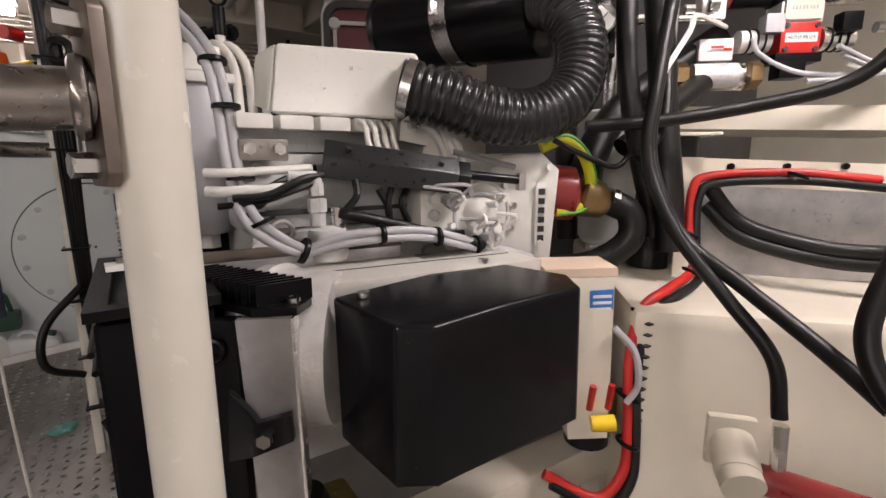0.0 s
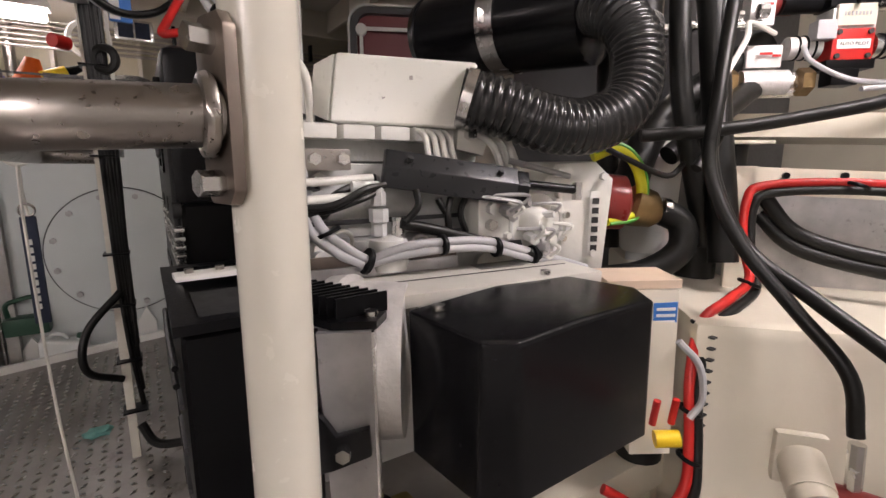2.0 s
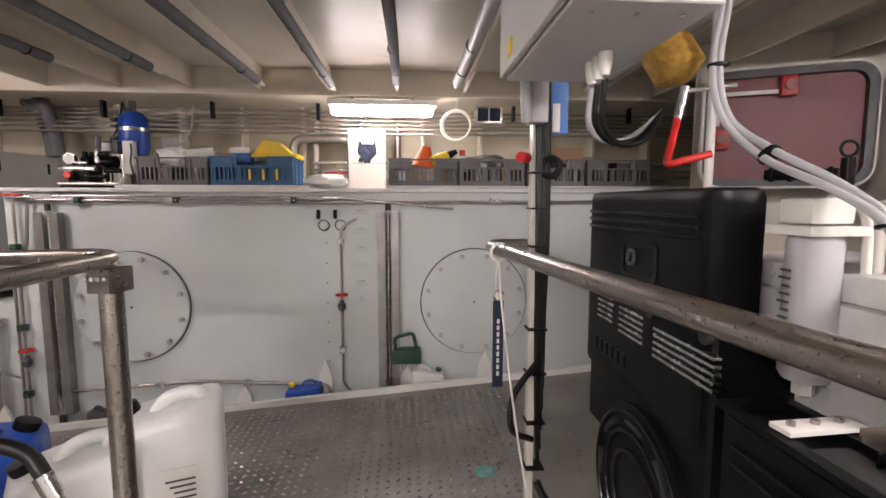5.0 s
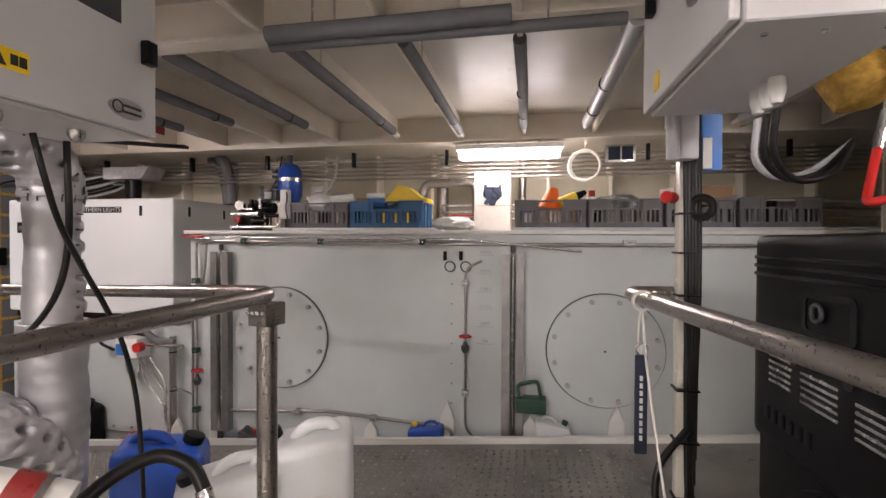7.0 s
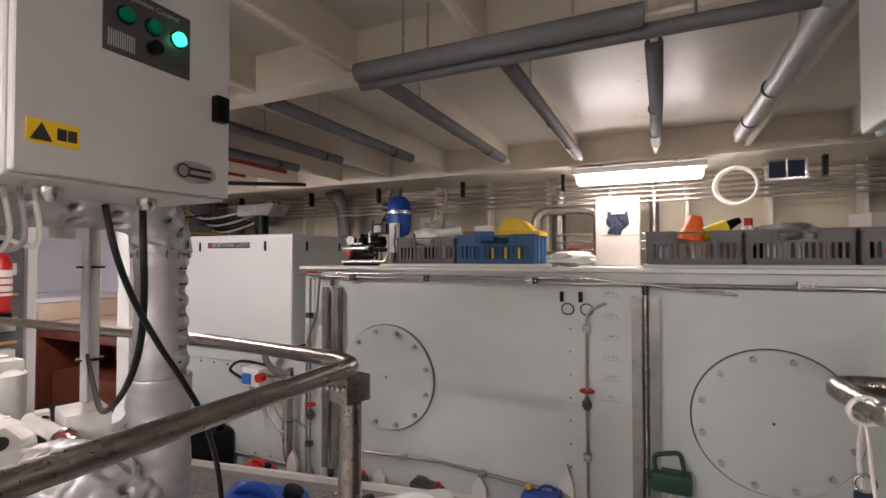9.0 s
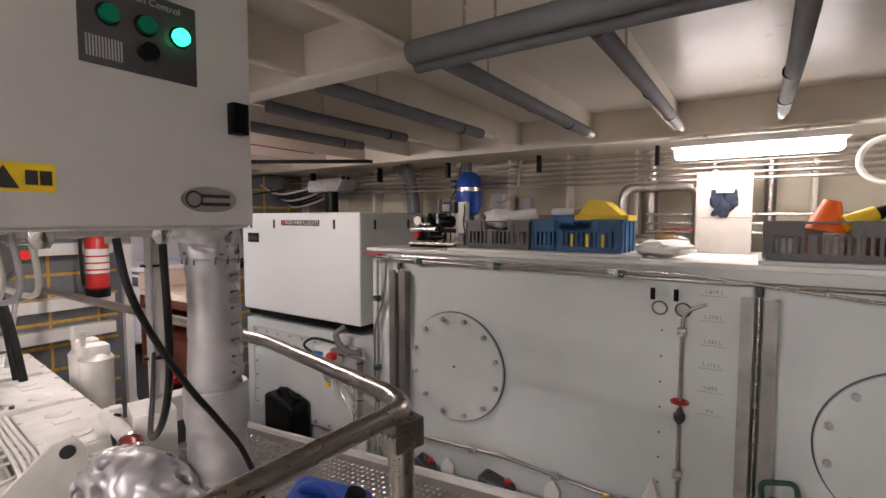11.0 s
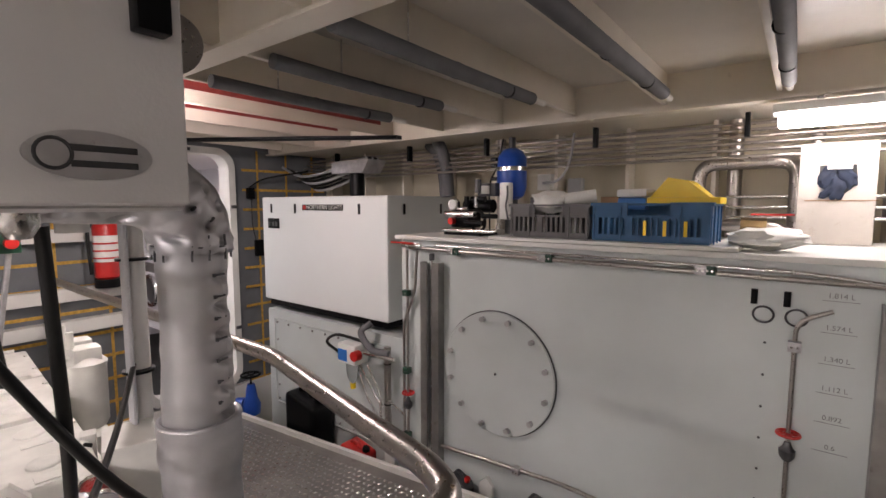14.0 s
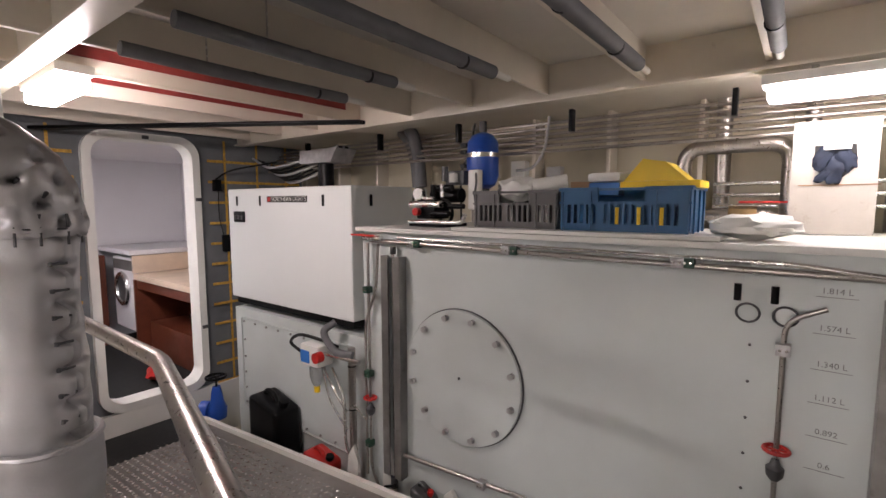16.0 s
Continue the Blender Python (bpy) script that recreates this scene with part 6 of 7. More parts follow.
for k in range(2):
    part("ridge", sweep([(-0.352, 3.30 + 0.02 * k, 0.70 - 0.03 * k), (-0.353, 3.40, 0.70 - 0.03 * k), (-0.352, 3.56, 0.70 - 0.03 * k)], 0.004, 8), BLACK, hb)
part("lip", band([V((-0.352, 3.262, 0.748)), V((-0.218, 3.262, 0.748)), V((-0.218, 3.61, 0.748)), V((-0.352, 3.61, 0.748))], [V((-0.33, 3.285, 0.748)), V((-0.24, 3.285, 0.748)), V((-0.24, 3.585, 0.748)), V((-0.33, 3.585, 0.748))], (0, 0, 0.012)), BLACK, hb)
for k in range(3):
    part("louvre", box((-0.350, 3.36, 0.62 - 0.06 * k), (-0.344, 3.46, 0.627 - 0.06 * k), 0.002), DARKGREY, hb)
part("hinge_bar", box((-0.338, 3.47, 0.762), (-0.205, 3.508, 0.770), 0.001, rot=4), WHITE, hb, "bright steel bar with screws")
for k in range(3):
    part("bar_screw", rod((-0.318 + 0.042 * k, 3.487 + 0.003 * k, 0.7705), (-0.318 + 0.042 * k, 3.487 + 0.003 * k, 0.777), 0.0065, seg=10), STEEL, hb)
# base frame and mounts
part("bed_rail", box((-0.30, 3.22, 0.26), (0.56, 3.30, 0.34), 0.006), CREAM, gs, "cream engine bed rail")
part("bed_rail", box((-0.30, 3.95, 0.26), (0.56, 4.03, 0.34), 0.006), CREAM, gs)
for x in (-0.14, 0.45):
    m = part("rubber_mount", rod((x, 3.245, 0.341), (x, 3.245, 0.40), 0.045, seg=20), RUBBER, gs)
    part("mount_cup", bevelled(box((x - 0.07, 3.20, 0.401), (x + 0.075, 3.29, 0.440), 0.0), 0.012), PASSIV, m, "yellow passivated mount bracket")
    part("mount_stud", rod((x, 3.245, 0.441), (x, 3.245, 0.49), 0.012, seg=8), PASSIV, m)
    part("mount_cone", rod((x, 3.245, 0.441), (x, 3.245, 0.470), 0.04, 0.028, seg=20), RUBBER, m)
for x in (-0.28, 0.5):
    for y in (3.24, 3.97):
        part("bed_leg", box((x, y, floor_z(x)), (x + 0.05, y + 0.05, 0.26), 0.004), CREAM, gs)
# switch box behind the cover
sb = thing("switch_box", (0.33, 3.17, 0.42), "cream switch box with blue label and yellow tap", "switch box")
part("box", prism([(0.285, 3.200, 0.720), (0.375, 3.145, 0.722), (0.355, 3.125, 0.44), (0.295, 3.16, 0.44)], (0.05, 0.08, 0)), CREAM, sb)
part("lid", prism([(0.275, 3.210, 0.722), (0.382, 3.145, 0.724), (0.382, 3.145, 0.738), (0.275, 3.210, 0.736)], (0.055, 0.085, 0)), WOOD, sb, "yellowed plastic lid")
lab = part("label_plate", prism([(0.338, 3.1655, 0.700), (0.372, 3.1445, 0.702), (0.370, 3.1425, 0.640), (0.336, 3.1635, 0.640)], (-0.001, -0.0015, 0)), LABELB, sb, "blue label with white bars")
for k in range(5):
    part("label_bar", prism([(0.341, 3.1615, 0.692 - k * 0.011), (0.368, 3.1447, 0.693 - k * 0.011), (0.368, 3.1447, 0.688 - k * 0.011), (0.341, 3.1615, 0.687 - k * 0.011)], (-0.0008, -0.0012, 0)), LABELW, lab)
part("tap", rod((0.315, 3.13, 0.478), (0.345, 3.105, 0.482), 0.014, seg=10), YELLOW, sb, "yellow tap")
for k in range(2):
    part("terminal", rod((0.318 + 0.03 * k, 3.138 - 0.015 * k, 0.50), (0.318 + 0.03 * k, 3.132 - 0.015 * k, 0.545), 0.006), RED, sb, "red terminal")
solo("grey_wire", sweep([(0.36, 3.13, 0.64), (0.385, 3.105, 0.60), (0.395, 3.10, 0.54), (0.38, 3.11, 0.505)], 0.006, 8), CABLE, "grey wire out of the switch box", "cable")
# raw water pump and hoses
rp = thing("seawater_pump", (0.5, 3.39, 0.78), "red and bronze seawater pump on the engine", "pump")
part("red_body", lathe([(0.45, 3.44, 0.85), (0.47, 3.425, 0.85), (0.53, 3.385, 0.845), (0.54, 3.378, 0.845)], [0.045, 0.062, 0.060, 0.04], 24), REDPIPE, rp)
part("bronze_end", lathe([(0.54, 3.378, 0.845), (0.55, 3.372, 0.84), (0.585, 3.345, 0.83), (0.595, 3.338, 0.83)], [0.04, 0.048, 0.040, 0.03], 24), BRONZE, rp)
part("clamp", rod((0.60, 3.335, 0.828), (0.612, 3.327, 0.825), 0.030), BRIGHT, rp)
solo("black_hose", sweep([(0.60, 3.335, 0.828), (0.635, 3.305, 0.80), (0.63, 3.30, 0.74), (0.57, 3.34, 0.69), (0.47, 3.40, 0.672)], 0.030, 16), RUBBER, "thick black rubber hose from the pump", "hose")
bm = sweep([(0.445, 3.40, 0.945), (0.49, 3.375, 0.962), (0.525, 3.352, 0.93), (0.545, 3.345, 0.87), (0.525, 3.352, 0.82), (0.47, 3.375, 0.81)], 0.0125, 12)
es = thing("earth_sleeve", (0.5, 3.37, 0.80), "yellow and green striped earth cable sleeve", "cable")
part("sleeve", bm, EARTH, es)
part("stripe", sweep([(0.444, 3.391, 0.953), (0.489, 3.366, 0.970), (0.527, 3.342, 0.934), (0.548, 3.335, 0.87), (0.527, 3.341, 0.815), (0.47, 3.364, 0.803)], 0.0045, 6), EARTHGREEN, es)

# fresh water filter housings behind
wf = thing("water_filter", (0.87, 3.53, 0.55), "white cylindrical water filter housing", "filter")
part("housing", lathe([(0.87, 3.55, 0.68), (0.87, 3.55, 0.70), (0.87, 3.55, 0.93), (0.87, 3.55, 0.95), (0.87, 3.55, 1.05), (0.87, 3.55, 1.06)], [0.06, 0.075, 0.085, 0.092, 0.092, 0.06], 32), WHITE, wf)
part("foot", rod((0.87, 3.55, 0.4), (0.87, 3.55, 0.679), 0.05), ENGGREY, wf)
for k, (pts, r) in enumerate((([(0.74, 3.62, 1.35), (0.74, 3.60, 1.0), (0.72, 3.56, 0.7)], 0.030), ([(1.0, 3.4, 1.2), (0.80, 3.48, 1.05), (0.70, 3.5, 0.9), (0.62, 3.6, 0.75)], 0.030), ([(1.1, 3.4, 1.16), (0.95, 3.42, 1.12), (0.85, 3.40, 1.02), (0.75, 3.42, 0.95)], 0.026))):
    solo("black_hose", sweep(pts, r, 14), RUBBER, "thick black hose behind the engine", "hose", "thick black hoses")
solo("black_duct", rod((0.80, 3.36, 0.45), (0.80, 3.36, 0.80), 0.05, seg=18), RUBBER, "upright black rubber duct with clamp", "hose")

# ---- cream tank, hydraulic valves and cables on the forward side ----
ft = thing("steering_tank", (0.95, 2.9, 0.0), "cream painted steel tank body with cap", "tank")
part("shell", bevelled(prism([(0.435, 3.145, 0.655), (1.05, 2.62, 0.63), (1.05, 2.62, 0.05), (0.40, 3.10, 0.05)], (0.55, 0.62, 0)), 0.03, 4), CREAM, ft)
part("filler_neck", rod((0.50, 2.99, 0.455), (0.455, 2.955, 0.43), 0.034, seg=24), CREAM, ft)
part("cap", rod((0.455, 2.955, 0.43), (0.440, 2.94, 0.422), 0.032, seg=24), CREAM, ft)
part("neck_plate", box((0.49, 2.955, 0.41), (0.51, 3.03, 0.50), 0.01, rot=40), CREAM, ft)
solo("red_pipe", pipe([(0.47, 2.965, 0.425), (0.49, 2.915, 0.425), (0.52, 2.75, 0.44), (0.55, 2.4, 0.45)], 0.024, 0.03), REDPIPE, "dark red painted pipe beside the tank", "pipe")
solo("crimp_fitting", rod((0.492, 2.918, 0.448), (0.494, 2.922, 0.52), 0.011, seg=8), BRIGHT, "crimped hose fitting on the red pipe", "fitting")
pn = thing("frame_plate", (0.85, 3.1, 0.62), "cream upright steel frame plate with cable edge", "panel")
N = V((0.745, 3.258, 0))
E1 = (V((1.06, 2.94, 0)) - N).normalized()
part("left_upright", prism([N + V((0, 0, 0.64)), N + E1 * 0.045 + V((0, 0, 0.64)), N + E1 * 0.045 + V((0, 0, 0.925)), N + V((0, 0, 0.925))], (0.01, 0.01, 0)), CREAM, pn)
part("top_bar", prism([N + V((0, 0, 0.925)), N + E1 * 0.5 + V((0, 0, 0.905)), N + E1 * 0.5 + V((0, 0, 0.845)), N + E1 * 0.045 + V((0, 0, 0.865))], (0.01, 0.01, 0)), CREAM, pn)
part("back_box", prism([N + E1 * 0.05 + V((0.05, 0.06, 0.64)), N + E1 * 0.6 + V((0.05, 0.06, 0.64)), N + E1 * 0.6 + V((0.05, 0.06, 0.86)), N + E1 * 0.05 + V((0.05, 0.06, 0.88))], (0.1, 0.12, 0)), GALV, pn, "dark grey steel box behind the frame")
for k in range(4):
    p = N + E1 * (0.10 + 0.11 * k) + V((0, 0, 0.905))
    part("rubber_grommet", rod(p - V((0.006, 0.006, 0)), p + V((0.004, 0.004, 0)), 0.007, seg=8), BLACK, pn)
sh = thing("steel_shelf", (1.2, 3.2, 1.0), "cream painted folded steel shelf under the valve block", "shelf")
part("plate", prism([(0.98, 3.43, 1.065), (1.45, 2.95, 1.055), (1.45, 2.95, 0.99), (0.98, 3.43, 1.005)], (0.3, 0.25, 0)), CREAM, sh)
part("rubber_foot", rod((0.86, 3.33, 0.925), (0.86, 3.33, 0.975), 0.04, seg=16), RUBBER, sh)
part("foot_plate", box((0.80, 3.26, 0.976), (0.93, 3.40, 0.984), 0.003, rot=-40), CREAM, sh)
for off, m in ((0.0, RED), (0.016, RUBBER)):
    q = V((0.006 * (off > 0), -0.012 * (off > 0), -off))
    solo("battery_cable", sweep([V(p) + q for p in ((0.955, 2.965, 0.878), (0.86, 3.08, 0.892), (0.755, 3.195, 0.885), (0.722, 3.215, 0.855), (0.708, 3.205, 0.76), (0.67, 3.17, 0.695), (0.56, 3.155, 0.672), (0.475, 3.155, 0.645), (0.425, 3.14, 0.56), (0.405, 3.12, 0.45), (0.385, 3.11, 0.37), (0.34, 3.13, 0.325), (0.27, 3.19, 0.365))], 0.0095, 10), m, "thick battery cable along the panel edge", "cable", "battery cables")
for c in ((0.86, 3.075, 0.885), (0.71, 3.205, 0.76), (0.66, 3.165, 0.69), (0.47, 3.15, 0.64), (0.415, 3.13, 0.5), (0.40, 3.115, 0.42)):
    solo("cable_tie", ring(c, 0.019, 0.004, (0.3, -0.2, 0.9), seg=14), BLACK, "black cable tie round the battery cables", "cable tie", "battery ties")
cs = thing("cable_comb", (0.41, 3.11, 0.3), "cream slotted cable edge strip on the tank", "strip")
# Slits are thin black bars, their inner shade put into the colour.
for k in range(16):
    z = 0.635 - k * 0.02
    part("slot", box((0.428 - k * 0.0012, 3.108, z), (0.440 - k * 0.0012, 3.118, z + 0.003)), INK, cs)
# long hanging cables
for k, (pts, r) in enumerate((
        ([(0.60, 3.22, 1.25), (0.52, 3.19, 1.05), (0.488, 3.175, 0.92), (0.480, 3.11, 0.80), (0.49, 3.02, 0.70), (0.495, 2.945, 0.62), (0.494, 2.925, 0.53)], 0.0115),
        ([(0.62, 3.23, 1.25), (0.54, 3.20, 1.05), (0.505, 3.18, 0.92), (0.50, 3.11, 0.79), (0.50, 3.0, 0.72), (0.485, 2.88, 0.655), (0.465, 2.80, 0.61)], 0.0125),
        ([(0.49, 3.32, 0.985), (0.60, 3.23, 0.995), (0.72, 3.115, 1.020), (0.80, 3.01, 1.05), (0.83, 2.95, 1.10), (0.84, 2.9, 1.2)], 0.013),
        ([(0.70, 3.30, 1.3), (0.68, 3.27, 1.1), (0.63, 3.24, 0.99), (0.56, 3.24, 0.92)], 0.011),
        ([(0.60, 3.29, 0.93), (0.56, 3.30, 0.905), (0.48, 3.33, 0.935), (0.44, 3.36, 0.96)], 0.006),
        ([(0.78, 3.21, 0.86), (0.82, 3.15, 0.78), (0.88, 3.02, 0.74), (0.95, 2.92, 0.735)], 0.016),
        ([(0.79, 3.22, 0.82), (0.82, 3.15, 0.75), (0.88, 3.02, 0.715), (0.95, 2.92, 0.71)], 0.016),
        ([(0.70, 2.70, 0.95), (0.57, 2.815, 0.845), (0.505, 2.835, 0.765), (0.465, 2.835, 0.69), (0.455, 2.80, 0.625), (0.47, 2.74, 0.59), (0.52, 2.66, 0.57)], 0.014))):
    solo("black_cable", sweep(pts, r, 12), RUBBER, "black cable hanging in front of the tank", "cable", "forward cables")
for k, pts in enumerate(([(1.02, 3.33, 1.255), (0.83, 3.30, 1.245), (0.70, 3.24, 1.18), (0.60, 3.23, 1.08), (0.59, 3.23, 1.03)],
                         [(1.35, 3.03, 1.20), (1.2, 3.08, 1.13), (1.06, 3.16, 1.12), (1.02, 3.24, 1.17), (1.06, 3.28, 1.22)],
                         [(1.40, 3.0, 1.24), (1.30, 3.02, 1.15), (1.20, 3.07, 1.115), (1.05, 3.15, 1.10)])):
    solo("thin_wire", sweep(pts, 0.006, 8), WIREWHITE if k == 0 else CABLE, "thin pale wire at the valve block", "cable", "valve wires")

# hydraulic valve stack
vb = thing("valve_block", (1.15, 3.25, 1.08), "hydraulic valve stack with solenoids and red module", "valve block")
R1 = Matrix.Rotation(radians(-40), 4, "Z")


def vbox(name, c, s, mat, label="", parent=None):
    bm = box((-s[0] / 2, -s[1] / 2, -s[2] / 2), (s[0] / 2, s[1] / 2, s[2] / 2), min(s) * 0.1)
    bmesh.ops.transform(bm, matrix=Matrix.Translation(c) @ R1, verts=bm.verts)
    return part(name, bm, mat, parent or vb, label)


def vrod(name, c, l, r, mat, label="", seg=16, axis=(1, 0, 0)):
    d = R1.to_3x3() @ V(axis) * l / 2
    return part(name, rod(V(c) - d, V(c) + d, r, seg=seg), mat, vb, label)


red_mod = vbox("red_module", (1.17, 3.235, 1.222), (0.095, 0.07, 0.075), RED, "red valve module with a white plate")
vbox("module_plate", (1.148, 3.208, 1.222), (0.075, 0.004, 0.022), LABELW, "white name plate", red_mod)
lettering("module_text", "AUTO PILOT", 0.0115, Matrix.Translation((1.1462, 3.2055, 1.222)) @ Matrix.Rotation(radians(-40), 4, "Z") @ FACE_SOUTH, INK, red_mod)
vbox("black_foot", (1.17, 3.235, 1.175), (0.11, 0.07, 0.022), BLACK)
vbox("manifold", (1.175, 3.24, 1.285), (0.10, 0.07, 0.05), CASTALU)
vbox("black_module", (1.18, 3.245, 1.335), (0.11, 0.07, 0.045), BLACK)
for s in (-1, 1):
    vrod("solenoid", (1.17 + s * 0.075, 3.235 - s * 0.063, 1.222), 0.075, 0.028, BRIGHT if s > 0 else CASTALU)
    vbox("connector", (1.165 + s * 0.068, 3.20 - s * 0.057, 1.255), (0.045, 0.04, 0.045), CABLE if s < 0 else BLACK)
    vrod("solenoid", (1.18 + s * 0.085, 3.245 - s * 0.07, 1.335), 0.09, 0.027, BLACK if s < 0 else BRIGHT)
vbox("lower_solenoid", (1.12, 3.22, 1.14), (0.06, 0.05, 0.04), BLACK)
vrod("valve_body", (1.0, 3.33, 1.13), 0.12, 0.034, BRIGHT)
vbox("test_block", (1.02, 3.375, 1.315), (0.06, 0.05, 0.075), CASTALU, "aluminium block with red scribbles")
vbox("test_block", (1.02, 3.36, 1.20), (0.085, 0.05, 0.055), CASTALU, "aluminium block with red scribbles")
for c, s in (((0.998, 3.345, 1.325), 0.03), ((0.998, 3.335, 1.205), 0.03), ((1.02, 3.32, 1.20), 0.02)):
    vbox("scribble", c, (s, 0.002, 0.006), RED)
vrod("top_fitting", (1.08, 3.35, 1.34), 0.05, 0.03, REDPIPE)
for k in range(5):
    vrod("union", (0.80 + 0.045 * k, 3.49 - 0.036 * k, 1.265 + 0.01 * k), 0.022, 0.013 if k % 2 else 0.018, BRIGHT, seg=8)
vrod("union_pipe", (0.88, 3.43, 1.275), 0.26, 0.009, BRIGHT)
vrod("cross_pipe", (0.905, 3.40, 1.28), 0.18, 0.009, BRIGHT, axis=(0, 0, 1))
vrod("elbow_pipe", (1.36, 3.08, 1.25), 0.10, 0.014, BRIGHT)
vrod("elbow_drop", (1.40, 3.05, 1.21), 0.09, 0.014, BRIGHT, axis=(0, 0, 1))
gauge = thing("pressure_gauge", (0.74, 3.52, 1.26), "round pressure gauge with a white dial", "gauge")
part("case", rod((0.735, 3.50, 1.265), (0.715, 3.475, 1.262), 0.036, seg=28), BRIGHT, gauge)
part("dial", rod((0.7145, 3.4745, 1.262), (0.7135, 3.473, 1.262), 0.030, seg=28), LABELW, gauge)
part("needle", rod((0.713, 3.4725, 1.262), (0.722, 3.464, 1.275), 0.0015, seg=6), INK, gauge)
for x in (0.80, 0.95):
    solo("steel_pipe", rod((x, 3.62, 0.7), (x, 3.62, 2.0), 0.02), BRIGHT, "upright steel pipe behind the valve block", "pipe", "forward uprights")

orb = vbox("plate_block", (1.150, 3.212, 1.290), (0.085, 0.012, 0.050), CREAM, "cream block with pencilled bars")
for k in range(8):
    c = V((1.1455, 3.2055, 1.292)) + (R1.to_3x3() @ V((-0.028 + 0.008 * k, 0, 0)))
    vbox("pencil_bar", c, (0.004, 0.001, 0.009), CABLE, "", orb)
for k, c in enumerate(((1.135, 3.20, 1.318), (1.178, 3.165, 1.318))):
    vrod("hex_screw", c, 0.012, 0.006, BLACK, axis=(0, 1, 0))
for k in range(4):
    d = R1.to_3x3() @ V((-0.035 + 0.07 * (k % 2), -0.037, -0.028 + 0.056 * (k // 2)))
    vrod("hex_screw", V((1.17, 3.235, 1.222)) + d, 0.006, 0.006, INK, axis=(0, 1, 0))
for s in (-1, 1):
    for q in range(3):
        vrod("coil_rib", (1.17 + s * (0.060 + 0.014 * q), 3.235 - s * (0.050 + 0.012 * q), 1.222), 0.004, 0.031, BLACK)
for k in range(3):
    solo("thin_wire", sweep([(1.42 - 0.02 * k, 2.98 + 0.02 * k, 1.26), (1.34, 3.0, 1.17 + 0.012 * k), (1.22, 3.06, 1.125 + 0.010 * k), (1.12 - 0.03 * k, 3.10, 1.14 + 0.015 * k)], 0.0055, 8), CABLE if k else WIREWHITE, "thin pale wire below the valve block", "cable", "valve wires")
gv = thing("ball_valve", (0.98, 3.33, 1.10), "steel ball valve with brass nuts under the valve block", "valve")
part("body", rod((0.93, 3.36, 1.13), (1.01, 3.29, 1.13), 0.030, seg=20), CASTALU, gv)
for s in (0.90, 1.03):
    part("nut", rod((s, 3.36 - (s - 0.93) * 0.875 + 0.0, 1.13), (s + 0.02, 3.36 - (s - 0.91) * 0.875, 1.13), 0.034, seg=6), BRONZE, gv)
for pts, r in (([(1.16, 3.42, 1.26), (1.05, 3.45, 1.19), (0.93, 3.47, 1.12), (0.80, 3.49, 1.03), (0.71, 3.48, 0.93), (0.66, 3.47, 0.80)], 0.042), ([(0.70, 3.33, 1.35), (0.70, 3.30, 1.15), (0.70, 3.28, 1.0), (0.69, 3.25, 0.85), (0.68, 3.23, 0.72)], 0.030), ([(0.64, 3.36, 1.35), (0.63, 3.33, 1.1), (0.66, 3.30, 0.9), (0.72, 3.29, 0.75)], 0.022), ([(1.0, 3.34, 1.14), (0.90, 3.34, 1.09), (0.80, 3.34, 1.03), (0.74, 3.33, 0.92)], 0.028), ([(0.85, 3.6, 1.95), (0.84, 3.58, 1.5), (0.82, 3.56, 1.2)], 0.04)):
    solo("black_hose", sweep(pts, r, 14), RUBBER, "thick black hose behind the engine", "hose", "thick black hoses")
# Made-up dark box, standing in for the shade behind the hoses.
solo("locker", box((1.25, 3.75, 0.0), (2.2, 4.6, 1.75), 0.02), DARKGREY, "dark grey box added for the shade behind the hoses", "locker")

# ---- red hatch, far corner ----
hatch = thing("hatch_door", (0.95, 5.0, 1.15), "oxide red hatch with dark rubber frame and red dogs", "hatch")
HN = pose(1.0, 5.14, 1.475, 0, 0, -24)


def hpart(name, bm, mat, parent=hatch, label=""):
    bmesh.ops.transform(bm, matrix=HN, verts=bm.verts)
    return part(name, bm, mat, parent, label)


def rr(w, h, r, y=0.0, n=8):
    return [V((p.y, y, p.z)) for p in rounded_rect(0, -w / 2, w / 2, -h / 2, h / 2, r, n)]


hpart("frame", band(rr(0.72, 0.58, 0.10), rr(0.65, 0.51, 0.07), (0, -0.05, 0)), DARKGREY, label="dark grey rounded rim")
hpart("rim_edge", band(rr(0.745, 0.605, 0.112), rr(0.722, 0.582, 0.101), (0, -0.06, 0)), WHITE, label="pale rim edge")
hpart("leaf", prism(rr(0.645, 0.505, 0.07), (0, -0.02, 0)), HATCHRED)
for x, z in ((0.0, 0.20), (-0.28, -0.05)):
    d = hpart("dog", box((x - 0.035, -0.075, z - 0.05), (x + 0.035, -0.021, z + 0.05), 0.012), RED, label="red clamping dog")
    hpart("dog_knob", rod((x, -0.076, z), (x, -0.095, z), 0.025), REDPIPE, d)
hpart("bar", box((-0.30, -0.06, 0.165), (-0.04, -0.05, 0.185), 0.002), WHITE)
hpart("bar_knuckle", rod((-0.30, -0.065, 0.17), (-0.30, -0.03, 0.17), 0.03), WHITE)
hpart("bar_drop", box((-0.31, -0.06, 0.02), (-0.29, -0.05, 0.17), 0.002), WHITE)
solo("hatch_wall", box((0.62, 5.32, 0.5), (1.75, 5.36, 1.99), rot=-24, pivot=V((1.05, 5.10, 1.5))), BEAM, "cream painted plate carrying the hatch", "wall", kind="structure")
lev = thing("red_lever", (-0.25, 3.92, 1.18), "bent red lever handle beside the radiator", "lever")
